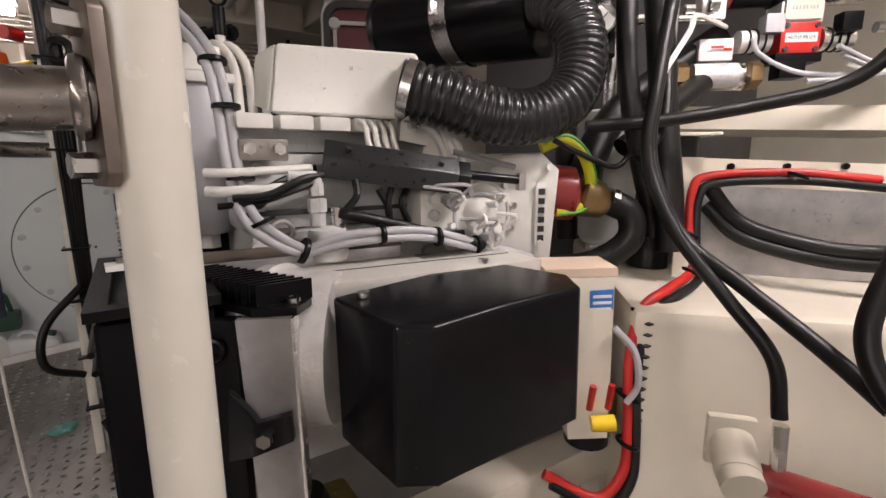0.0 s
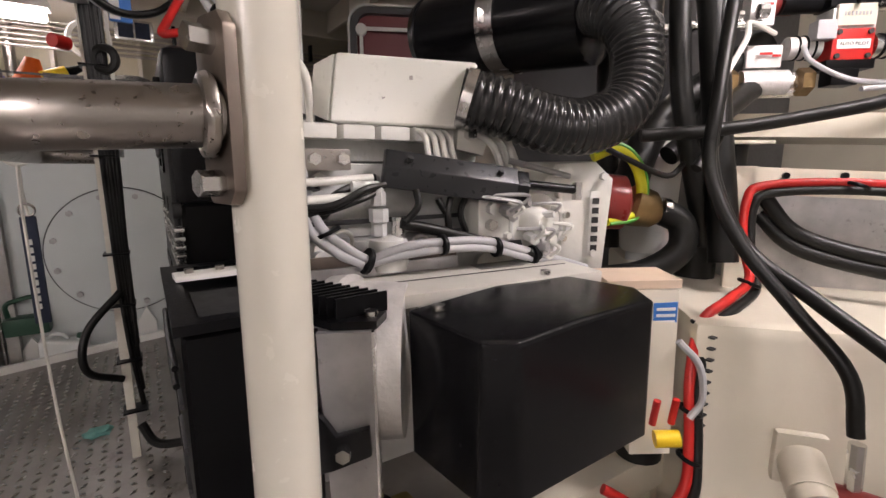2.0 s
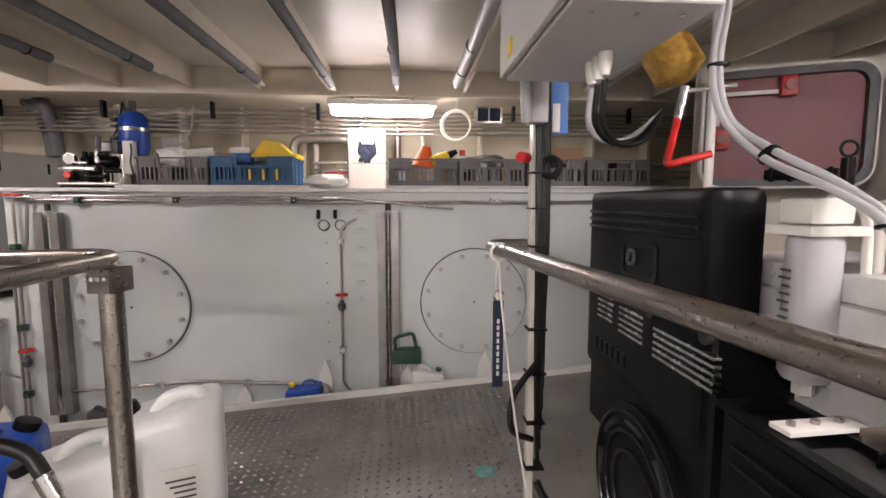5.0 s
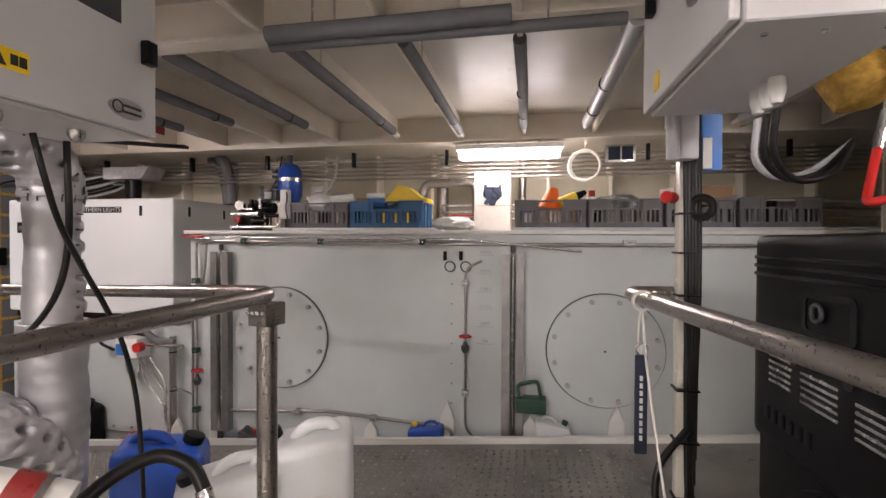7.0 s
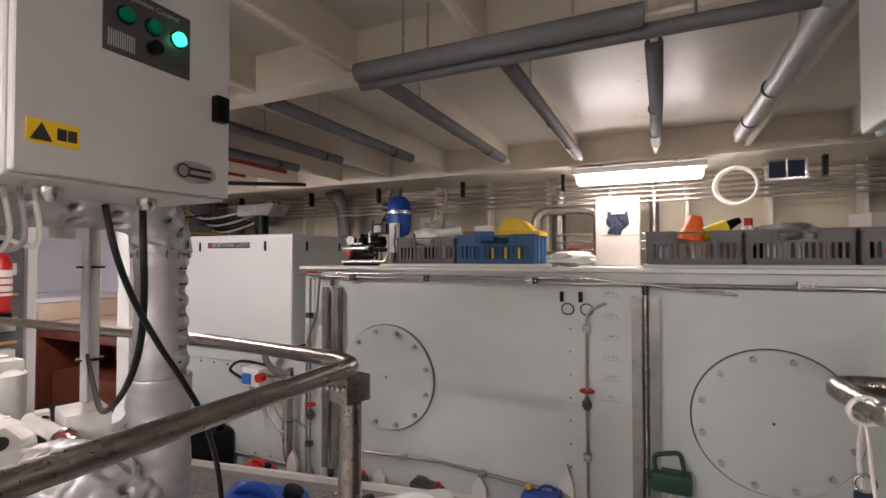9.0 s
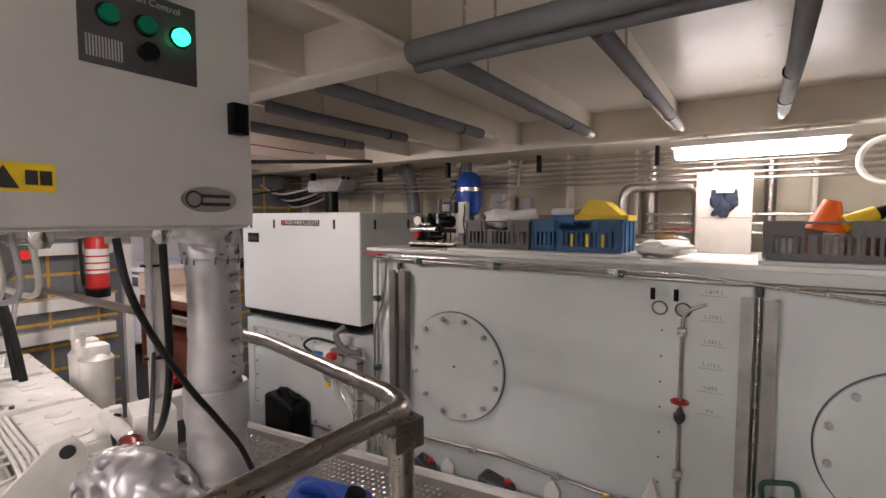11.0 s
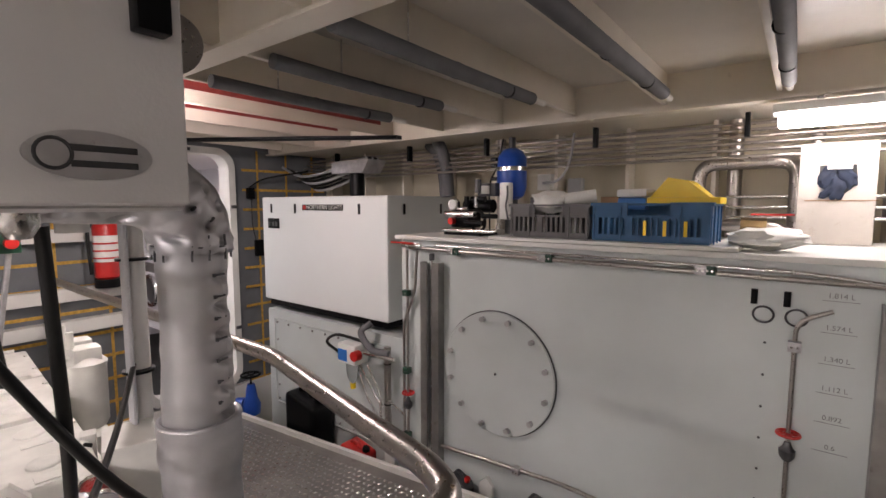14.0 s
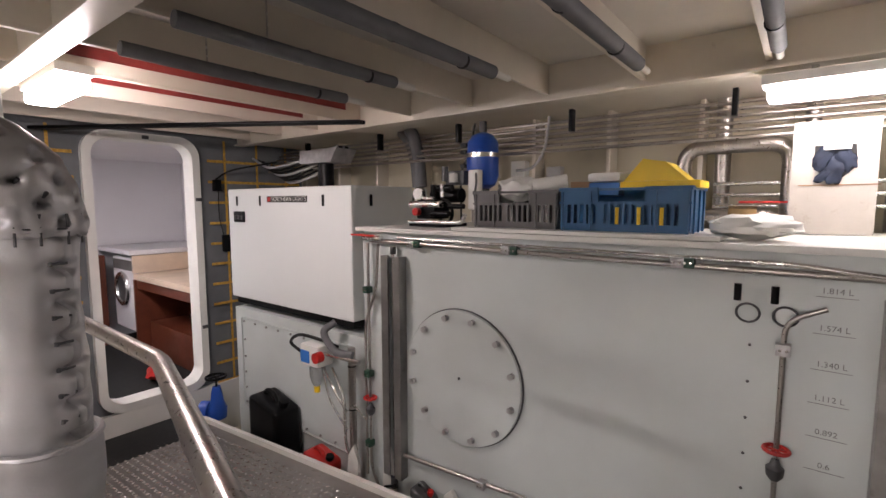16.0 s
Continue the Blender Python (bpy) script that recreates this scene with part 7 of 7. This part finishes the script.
part("handle", pipe([(-0.245, 3.958, 1.306), (-0.305, 3.892, 1.189), (-0.205, 3.885, 1.215)], 0.0085, 0.015), RED, lev)
part("joint", rod((-0.246, 3.958, 1.30), (-0.225, 3.965, 1.38), 0.011), BRIGHT, lev)
part("bracket_arm", rod((-0.225, 3.965, 1.37), (-0.12, 3.93, 1.38), 0.006), BRIGHT, lev)
solo("work_light", lathe([(0.02, 4.60, 1.86), (0.03, 4.58, 1.72), (0.05, 4.56, 1.66), (0.09, 4.53, 1.57), (0.10, 4.52, 1.54)], [0.02, 0.05, 0.09, 0.09, 0.03], 20), STRAP, "yellowed plastic funnel hanging under the deckhead", "funnel")
upright((0.12, 4.38), 0.014, WHITE, "thin white pipe standing behind the radiator", z0=0.4)


# ---- exhaust and main engine ----
def quilted(pts, r, dents=0.10, seg=96, n=44, freq=26.0, seam_at=None, tufts=0.0):
    """A lagging jacket: a smooth cloth tube with soft folds, tucks along a laced seam and stitched tufts."""
    ps = smooth_path(pts, n)
    bm = sweep(ps, r, seg, raw=True, radii=r if callable(r) else None)
    bm.normal_update()
    for v in bm.verts:
        q = v.co
        k = noise.noise(q * 7) * 0.6 + 0.55 * noise.noise(V((q.x * 9, q.y * 9, q.z * 26))) * (0.4 + abs(noise.noise(q * 3)))
        if seam_at is not None:
            a = math.atan2(v.normal.y, v.normal.x) - seam_at
            seam = math.exp(-(a / 0.30) ** 2)
            k += seam * (1.3 - 3.4 * abs(math.sin(q.z * 46.0)) ** 6) - 1.8 * math.exp(-(a / 0.06) ** 2)
        if tufts:
            k += tufts * (0.8 - 3.2 * max(0.0, math.sin(q.z * 80 + q.x * 30) * math.sin((q.x - q.y) * 70 + q.z * 14)) ** 4 + 0.9 * abs(noise.noise(q * 24)))
        v.co += v.normal * 0.10 * dents * k
    return bm


EXX, EXY = -2.5, 4.19
ex = thing("exhaust_pipe", (EXX, EXY, 0.0), "silver cloth lagged exhaust pipe with wire-laced seams", "exhaust")
up = part("riser_jacket", quilted([(EXX, EXY, 0.80), (EXX, EXY, 0.95), (EXX, EXY, 1.18), (EXX, EXY, 1.262)], lambda s: 0.079 + 0.003 * math.sin(s * 7), seam_at=radians(28)), SILVER, ex)
part("elbow_jacket", quilted([(EXX, EXY, 1.258), (EXX, EXY, 1.30), (-2.505, 4.165, 1.365), (-2.52, 4.10, 1.408), (-2.55, 3.98, 1.420), (-2.60, 3.7, 1.415), (-2.7, 2.9, 1.40)], lambda s: 0.084, dents=0.12, tufts=0.7, n=60), SILVER, ex)
part("lower_jacket", quilted([(EXX, EXY, 0.22), (EXX, EXY, 0.34), (EXX, EXY, 0.55), (EXX, EXY, 0.835)], lambda s: 0.078 + 0.017 * min(1.0, s * 3.2) + 0.002 * math.sin(s * 14), dents=0.12), SILVER, ex)
part("collar", ring((EXX, EXY, 1.262), 0.083, 0.006, (0, 0, 1), seg=48), SILVER, ex)
part("collar", ring((EXX, EXY, 0.834), 0.090, 0.009, (0, 0, 1), seg=48), SILVER, ex)
part("lacing_band", ring((EXX, EXY, 1.272), 0.0875, 0.0022, (0.03, 0.02, 1), seg=48), DARKGREY, ex)


def lacing(c, t, parent):
    """A wire hook with a button and a crossing stitch, along t."""
    c, t = V(c), V(t)
    part("lacing_hook", sweep([c - t * 0.012, c + t * 0.004, c + t * 0.016], 0.0028, 7), DARKGREY, parent)
    part("lacing_button", rod(c - t * 0.013 - V((0, 0, 0.004)), c - t * 0.013 + V((0, 0, 0.004)), 0.0042, seg=8), DARKGREY, parent)


for k in range(7):
    z = 0.89 + k * 0.052
    for a, sgn in ((radians(16), 1),):
        c = V((EXX + 0.084 * math.cos(a), EXY + 0.084 * math.sin(a), z))
        lacing(c, V((-math.sin(a), math.cos(a), 0)) * sgn, up)
for k in range(12):
    a = k * 2 * math.pi / 12 + 0.1 * math.sin(k * 3.0)
    for z, sgn in ((1.238, 1), (1.298, -1)):
        c = V((EXX + 0.087 * math.cos(a), EXY + 0.087 * math.sin(a), z))
        part("lacing_hook", sweep([c, c + V((0, 0, 0.012 * sgn)), c + V((0.003, 0, 0.026 * sgn))], 0.0026, 7), DARKGREY, ex)
for k in range(9):
    q = k / 8
    c = V((EXX + 0.05, 4.20, 1.33)).lerp(V((-2.50, 3.9, 1.50)), q) + V((0.028, 0.0, 0.012 * math.sin(q * math.pi)))
    part("lacing_hook", rod(c, c + V((0.010, 0.004, 0.008)), 0.004, seg=8), DARKGREY, ex)
tb = thing("turbo_blanket", (-2.35, 3.9, 0.2), "silver quilted turbocharger blanket with lacing hooks", "blanket")
part("blanket", quilted([(-2.71, 3.93, 0.56), (-2.64, 3.955, 0.575), (-2.57, 3.99, 0.56), (-2.51, 4.05, 0.50), (-2.49, 4.12, 0.40), (-2.49, 4.18, 0.30)], lambda s: 0.080 + 0.014 * math.sin(s * 3.1), dents=0.17, seg=96, n=40, tufts=1.0), SILVER, tb)
random.seed(21)
for k in range(34):
    a, q = random.uniform(-1.4, 1.7), random.random()
    c = V((-2.69, 3.94, 0.56)).lerp(V((-2.51, 4.05, 0.50)), q)
    d = (V((0.72, -0.69, 0)) * math.cos(a) + V((0, 0, 1)) * math.sin(a))
    c = c + d * 0.096
    t = V((-d.z * 0.7, 0.4, 0.7 * d.x)).normalized()
    part("hook", sweep([c - t * 0.012, c + d * 0.006, c + t * 0.014], 0.0028, 6), DARKGREY, tb)
solo("silver_pipe", quilted([(-2.05, 3.40, 1.30), (-2.25, 3.55, 1.29), (-2.5, 3.66, 1.28), (-3.0, 3.7, 1.28)], lambda s: 0.045, tufts=0.6), SILVER, "silver lagged pipe under the control cabinet", "pipe")

me = thing("main_engine", (-3.4, 3.7, -0.2), "white painted main diesel engine", "engine")
part("block", box((-4.65, 3.35, -0.18), (-2.80, 4.10, 0.40), 0.03), ENGWHITE, me)
part("camshaft_box", box((-4.62, 3.845, 0.402), (-2.96, 4.115, 0.50), 0.012), ENGWHITE, me)
random.seed(9)
for k in range(3):
    x = -4.58 + k * 0.545
    cover = part("rocker_cover", box((x, 3.86, 0.502), (x + 0.53, 4.115, 0.60), 0.020, seg=4), ENGWHITE, me)
    for q in (0.13, 0.40):
        part("cover_dome", lathe([(x + q, 3.985, 0.598), (x + q, 3.985, 0.606), (x + q, 3.985, 0.612), (x + q, 3.985, 0.613)], [0.044, 0.042, 0.034, 0.02], 28), ENGWHITE, cover)
        part("cover_plate", box((x + q + 0.075, 3.95, 0.599), (x + q + 0.12, 4.03, 0.604), 0.002), ENGWHITE, cover)
        for y in (3.875, 4.10):
            part("cover_bolt", rod((x + q, y, 0.588), (x + q, y, 0.606), 0.010, seg=6), ENGWHITE, cover)
    part("clip_strap", box((x - 0.020, 3.83, 0.52), (x - 0.002, 4.07, 0.612), 0.003), ENGWHITE, me)
    clipm = part("line_clip", box((x - 0.03, 3.80, 0.585), (x + 0.012, 3.90, 0.622), 0.005), ENGWHITE, me)
    part("clip_bolt", rod((x - 0.01, 3.87, 0.622), (x - 0.01, 3.87, 0.634), 0.009, seg=6), DARKGREY, clipm)
for k in range(4):
    part("fuel_rail", sweep([(-4.55, 3.845 - 0.017 * k, 0.602), (-3.9, 3.843 - 0.017 * k, 0.606), (-3.3, 3.845 - 0.017 * k, 0.602), (-3.02 + 0.05 * k, 3.85 - 0.02 * k, 0.595), (-2.96 + 0.05 * k, 3.84 - 0.03 * k, 0.545), (-2.98, 3.80 - 0.03 * k, 0.50)], 0.0065, 8), ENGWHITE, me)
part("manifold_pipe", rod((-4.5, 3.775, 0.50), (-2.95, 3.765, 0.49), 0.042, seg=24), ENGWHITE, me)
for k in range(6):
    x = -4.35 + 0.27 * k
    unit = part("cylinder_unit", box((x, 3.50, 0.402), (x + 0.20, 3.73, 0.455 + 0.02 * (k % 2)), 0.016, seg=3), ENGWHITE, me)
    part("unit_dome", lathe([(x + 0.10, 3.60, 0.455), (x + 0.10, 3.60, 0.485), (x + 0.10, 3.60, 0.505), (x + 0.10, 3.60, 0.515)], [0.062, 0.060, 0.045, 0.02], 20), ENGWHITE, unit)
    for j in range(5):
        c = V((x + random.uniform(0.0, 0.22), random.uniform(3.50, 3.75), 0.47))
        part("unit_nut", rod(c, c + V((random.uniform(-0.012, 0.012), 0, random.uniform(0.03, 0.07))), random.uniform(0.010, 0.018), seg=6), random.choice((ENGWHITE, ENGWHITE, ENGWHITE, ENGGREY)), unit)
    for j in range(3):
        p = V((x + 0.04 + 0.07 * j, 3.70, 0.49))
        part("injector_line", sweep([p, p + V((0.01, -0.03, 0.06)), p + V((0.05, 0.03, 0.085)), p + V((0.03, 0.09, 0.09)), p + V((0.06, 0.13, 0.10))], 0.0065, 8), ENGWHITE, me)
cap = part("oil_filler", lathe([(-3.02, 3.60, 0.40), (-3.02, 3.60, 0.44), (-3.02, 3.60, 0.445), (-3.02, 3.60, 0.50), (-3.02, 3.60, 0.505)], [0.075, 0.075, 0.062, 0.062, 0.03], 28), ENGWHITE, me)
part("filler_cap", lathe([(-3.02, 3.60, 0.505), (-3.02, 3.60, 0.53), (-3.02, 3.60, 0.54)], [0.05, 0.05, 0.04], 20), GALV, cap)
lug = part("lifting_plate", bevelled(prism([(-2.70, 3.54, 0.42), (-2.70, 3.93, 0.42), (-2.70, 3.915, 0.70), (-2.70, 3.88, 0.745), (-2.70, 3.835, 0.735), (-2.70, 3.64, 0.56)], (-0.022, 0.004, 0)), 0.005), ENGWHITE, me)
# The plate is solid; a thin black disc paints the shaded eye.
part("lug_eye_shade", rod((-2.697, 3.868, 0.702), (-2.694, 3.868, 0.702), 0.020, seg=24), INK, lug)
for z in (0.50, 0.58):
    part("lug_bolt", rod((-2.70, 3.88, z), (-2.675, 3.88, z), 0.015, seg=6), GALV, lug)
part("pipe_stub", pipe([(-3.05, 4.06, 0.655), (-2.78, 4.045, 0.652), (-2.64, 4.03, 0.62), (-2.60, 4.02, 0.56)], 0.026, 0.05), ENGWHITE, me)
part("red_sleeve", rod((-2.735, 4.042, 0.648), (-2.685, 4.036, 0.634), 0.034), REDPIPE, me, "red silicone sleeve")
for c in (-2.742, -2.680):
    part("sleeve_clamp", rod((c, 4.04, 0.645 + (c + 2.71) * -0.25), (c + 0.012, 4.038, 0.642 + (c + 2.71) * -0.25), 0.037), BRIGHT, me)
jb = part("junction_box", box((-2.98, 4.09, 0.48), (-2.80, 4.225, 0.70), 0.010, rot=-12), ENGWHITE, me)
part("box_bracket", box((-3.03, 4.06, 0.52), (-2.985, 4.10, 0.69), 0.004, rot=-12), ENGWHITE, me)
part("box_wire", sweep([(-2.95, 4.07, 0.68), (-2.93, 4.05, 0.64), (-2.93, 4.055, 0.58)], 0.012, 8), RUBBER, me)
for k in range(2):
    f = part("fuel_filter", lathe([(-3.75 - 0.16 * k, 4.22, 0.42), (-3.75 - 0.16 * k, 4.22, 0.44), (-3.75 - 0.16 * k, 4.22, 0.68), (-3.75 - 0.16 * k, 4.22, 0.70), (-3.75 - 0.16 * k, 4.22, 0.74)], [0.06, 0.07, 0.072, 0.076, 0.04], 24), ENGWHITE, me)
    part("filter_head", box((-3.80 - 0.16 * k, 4.17, 0.70), (-3.70 - 0.16 * k, 4.27, 0.77), 0.015), ENGWHITE, f)
    part("filter_cock", rod((-3.75 - 0.16 * k, 4.17, 0.77), (-3.75 - 0.16 * k, 4.17, 0.84), 0.014), ENGWHITE, f)
me.rotation_euler.z = radians(-4.5)
me.location.y += 0.03
part("filter_bracket", box((-4.05, 4.12, 0.20), (-3.6, 4.30, 0.42), 0.01), ENGWHITE, me)
part("end_pump", lathe([(-4.5, 3.6, 0.72), (-4.5, 3.66, 0.72), (-4.5, 3.8, 0.72), (-4.5, 3.84, 0.72)], [0.05, 0.10, 0.10, 0.05], 24), ENGWHITE, me)
part("heat_exchanger", rod((-2.42, 3.66, 0.66), (-2.03, 3.93, 0.47), 0.055, seg=28), ENGWHITE, me)
for s in (0.2, 0.75):
    c, d = V((-2.42, 3.66, 0.66)).lerp(V((-2.03, 3.93, 0.47)), s), V((0.765, 0.53, -0.373))
    part("red_sleeve", rod(c, c + d * 0.06, 0.062), REDPIPE, me, "red silicone sleeve")
    part("sleeve_clamp", rod(c + d * 0.062, c + d * 0.078, 0.065), BRIGHT, me)
part("seat_box", box((-2.30, 4.28, -0.2), (-2.06, 4.46, 0.10), 0.012, rot=10), ENGWHITE, me)
solo("hydraulic_hose", sweep([(-2.06, 3.70, 0.10), (-2.05, 3.86, 0.30), (-1.98, 4.02, 0.37), (-1.88, 4.06, 0.34), (-1.82, 4.05, 0.27)], 0.020, 12), RUBBER, "black hydraulic hose arching by the engine", "hose").location.z += 0.13
hf = thing("hose_fitting", (-1.82, 4.05, 0.18), "bright steel hose coupling with hex nuts", "fitting")
part("ferrule", rod((-1.83, 4.05, 0.28), (-1.80, 4.045, 0.225), 0.023, seg=16), BRIGHT, hf)
part("nut", rod((-1.80, 4.045, 0.225), (-1.79, 4.04, 0.195), 0.020, seg=6), BRIGHT, hf)
for k in range(4):
    part("tee", rod((-1.80 - 0.05 * k, 4.0, 0.19), (-1.83 - 0.05 * k, 3.995, 0.19), 0.016 + 0.006 * (k % 2), seg=6), BRIGHT, hf)
hf.location.z += 0.13
solo("steel_elbow", pipe([(-2.75, 4.02, 1.78), (-2.55, 4.02, 1.78), (-2.40, 4.08, 1.74), (-2.25, 4.06, 1.66)], 0.055, 0.09, 22), STEEL, "shiny steel exhaust elbow under the deckhead", "pipe")
solo("steel_pipe", rod((-3.75, 3.75, 0.3), (-3.75, 3.75, 1.86), 0.035), STEEL, "upright steel pipe behind the main engine", "pipe")
for k in range(2):
    solo("black_hose", sweep([(-4.1 + 0.06 * k, 4.0, 1.5), (-4.08 + 0.06 * k, 4.0, 1.1), (-4.04 + 0.08 * k, 4.03, 0.85), (-4.0 + 0.1 * k, 4.05, 0.6)], 0.018, 10), RUBBER, "black hose dropping to the main engine", "hose", "main engine hoses")
es2 = thing("stop_button", (-4.25, 4.15, 1.15), "green box with a red stop button", "switch")
part("box", box((-4.33, 4.12, 1.14), (-4.25, 4.20, 1.24), 0.008), GREEN, es2)
part("stand_pipe", rod((-4.29, 4.16, 1.14), (-4.29, 4.05, 0.40), 0.012), GALV, es2)
part("button", rod((-4.249, 4.16, 1.19), (-4.21, 4.16, 1.19), 0.026), RED, es2, "red mushroom button")

# aft bulkhead fittings
for z in (1.12, 0.72, 0.5):
    solo("wall_shelf", box((X0 + 0.03, 3.3, z), (X0 + 0.12, 4.93, z + 0.085), 0.004), WHITE, "white painted steel stringer on the bulkhead", "shelf", "bulkhead stringers")
fe = thing("fire_extinguisher", (-5.14, 4.80, 0.84), "red fire extinguisher with white label on the bulkhead", "fire extinguisher")
part("cylinder", lathe([(-5.12, 4.80, 0.86), (-5.12, 4.80, 0.875), (-5.12, 4.80, 1.22), (-5.12, 4.80, 1.27), (-5.12, 4.80, 1.29)], [0.06, 0.075, 0.075, 0.05, 0.022], 28), RED, fe)
bm = lathe([(-5.12, 4.80, 0.98), (-5.12, 4.80, 1.10), (-5.12, 4.80, 1.16)], [0.0765, 0.0765, 0.0765], 28)
part("label_wrap", bm, LABELW, fe, "white printed label")
for k in range(3):
    part("label_band", rod((-5.12, 4.80, 1.0 + 0.05 * k), (-5.12, 4.80, 1.012 + 0.05 * k), 0.0772, seg=28), RED, fe)
part("valve_head", box((-5.15, 4.77, 1.29), (-5.08, 4.83, 1.34), 0.008), BLACK, fe)
part("grip", box((-5.10, 4.70, 1.345), (-5.07, 4.84, 1.36), 0.003), BLACK, fe)
part("discharge_hose", sweep([(-5.12, 4.76, 1.31), (-5.10, 4.70, 1.28), (-5.09, 4.69, 1.1), (-5.09, 4.70, 0.9)], 0.012, 8), RUBBER, fe)
part("foot_boot", rod((-5.12, 4.80, 0.80), (-5.12, 4.80, 0.86), 0.077, seg=28), BLACK, fe)
hs2 = thing("wall_phone", (X0 + 0.04, 6.02, 0.92), "black wall telephone with curled cable", "telephone")
part("body", box((X0 + 0.03, 5.99, 0.90), (X0 + 0.075, 6.07, 1.05), 0.012), BLACK, hs2)
part("cord", sweep([(X0 + 0.05, 6.0, 1.05), (X0 + 0.05, 5.97, 1.2), (X0 + 0.05, 5.97, 1.42)], 0.004, 6), RUBBER, hs2)
solo("wall_socket", box((X0 + 0.027, 5.93, 1.42), (X0 + 0.075, 5.99, 1.52), 0.008), BLACK, "small black socket box on the bulkhead", "socket")
solo("black_cable", sweep([(X0 + 0.05, 5.95, 1.52), (X0 + 0.15, 6.05, 1.60), (X0 + 0.5, 6.25, 1.66)], 0.008, 8), RUBBER, "black cable from the socket to the cable bunch", "cable")

# ---- cabin beyond the doorway ----
CX = -5.42
for nm, a, b, m, lb, ct in (("cabin_floor", (-8.2, 4.0, -0.45), (CX, 7.0, -0.35), MAT, "black matted cabin floor", "floor"), ("cabin_ceiling", (-8.2, 4.0, 1.86), (CX, 7.0, 1.92), CABINWALL, "white cabin ceiling", "ceiling"),
                            ("wall_cabin_west", (-8.2, 4.0, -0.35), (-8.1, 7.0, 1.86), CABINWALL, "pale lilac cabin wall", "wall"), ("wall_cabin_north", (-8.1, 6.9, -0.35), (CX, 7.0, 1.86), CABINWALL, "white cabin side wall", "wall"),
                            ("wall_cabin_south", (-8.1, 4.0, -0.35), (CX, 4.1, 1.86), CABINWALL, "white cabin side wall", "wall")):
    tagged(link(nm, box(a, b), m), lb, ct, kind="structure")
# Unseen glowing panel, added out of sight to brighten the cabin.
cl = thing("cabin_fill_lamp", (-5.95, 4.6, 1.83), "unseen lit panel added to brighten the cabin", "lamp")
part("diffuser", box((-6.3, 4.3, 1.835), (-5.6, 4.9, 1.858), 0.005), CABINGLOW, cl)
wm = thing("washing_machine", (-7.35, 5.85, -0.34), "white front-loading washing machine under the worktop", "washing machine")
part("casing", box((-7.65, 5.90, -0.10), (-7.05, 6.5, 0.72), 0.02), CABINWALL, wm)
dr = part("door", ring((-7.35, 5.885, 0.36), 0.17, 0.028, (0, 1, 0), seg=40), BRIGHT, wm, "round porthole door")
part("door_glass", rod((-7.35, 5.895, 0.36), (-7.35, 5.885, 0.36), 0.15, seg=40), DARKGREY, dr)
part("fascia", box((-7.62, 5.893, 0.58), (-7.08, 5.899, 0.69)), GREYCRATE, wm)
wt = thing("worktop", (-6.4, 6.4, 0.5), "light wood worktop with raised back shelf", "worktop")
part("low_top", box((-7.0, 5.88, 0.50), (CX - 0.02, 6.88, 0.56), 0.008), WOOD, wt)
part("high_top", box((-8.05, 5.86, 0.76), (-7.02, 6.88, 0.81), 0.008), CABINWALL, wt)
part("splash_panel", box((-7.0, 6.86, 0.565), (CX - 0.02, 6.88, 1.2), 0.004), WOOD, wt)
part("end_panel", box((-7.02, 5.88, -0.34), (-6.98, 6.86, 0.495), 0.004), MAHOG, wt)
part("riser_panel", box((-7.02, 5.88, 0.565), (-6.98, 6.86, 0.755), 0.004), WOOD, wt)
part("front_apron", box((-6.97, 5.90, 0.40), (CX - 0.03, 5.93, 0.498), 0.004), MAHOG, wt)
part("back_panel", box((-6.97, 6.60, 0.03), (CX - 0.03, 6.64, 0.498), 0.004), MAHOG, wt)
solo("bench", box((-6.95, 6.0, -0.345), (-5.6, 6.85, 0.02), 0.01), MAHOG, "dark mahogany bench below the worktop", "bench")
solo("low_cupboard", box((-8.05, 4.2, -0.345), (-7.5, 5.3, 0.75), 0.01), CABINWALL, "white low cupboard against the cabin wall", "cupboard")
solo("mahogany_front", box((-7.95, 5.40, -0.345), (-7.70, 5.84, 0.72), 0.008), MAHOG, "dark mahogany cupboard front", "cupboard")
lump("red_bag", (-6.0, 5.72, -0.26), 0.12, RED, "red bag lying on the cabin floor", "bag", (1.2, 0.9, 0.7), 0.3, 17)
fb = thing("first_aid_box", (-8.06, 5.05, 1.12), "orange wall box with a dark panel", "box")
part("case", box((-8.095, 4.95, 1.10), (-8.02, 5.22, 1.38), 0.02), RED, fb)
part("panel", box((-8.018, 5.0, 1.18), (-8.014, 5.14, 1.30), 0.001), DARKGREY, fb)
pw = thing("porthole", (-6.9, 6.87, 1.45), "round porthole with an open bright rim", "porthole")
part("rim", ring((-6.9, 6.88, 1.42), 0.14, 0.02, (0, 1, 0), seg=32), BRIGHT, pw)
part("glass", rod((-6.9, 6.885, 1.42), (-6.9, 6.895, 1.42), 0.13, seg=32), LABELB, pw)
part("swung_cover", ring((-6.9, 6.72, 1.60), 0.14, 0.012, (0, 0.5, 1), seg=32), BRIGHT, pw)
solo("wall_cupboard", box((-6.55, 6.5, 0.95), (-5.9, 6.85, 1.75), 0.01), CABINWALL, "white wall cupboard above the worktop", "cupboard")
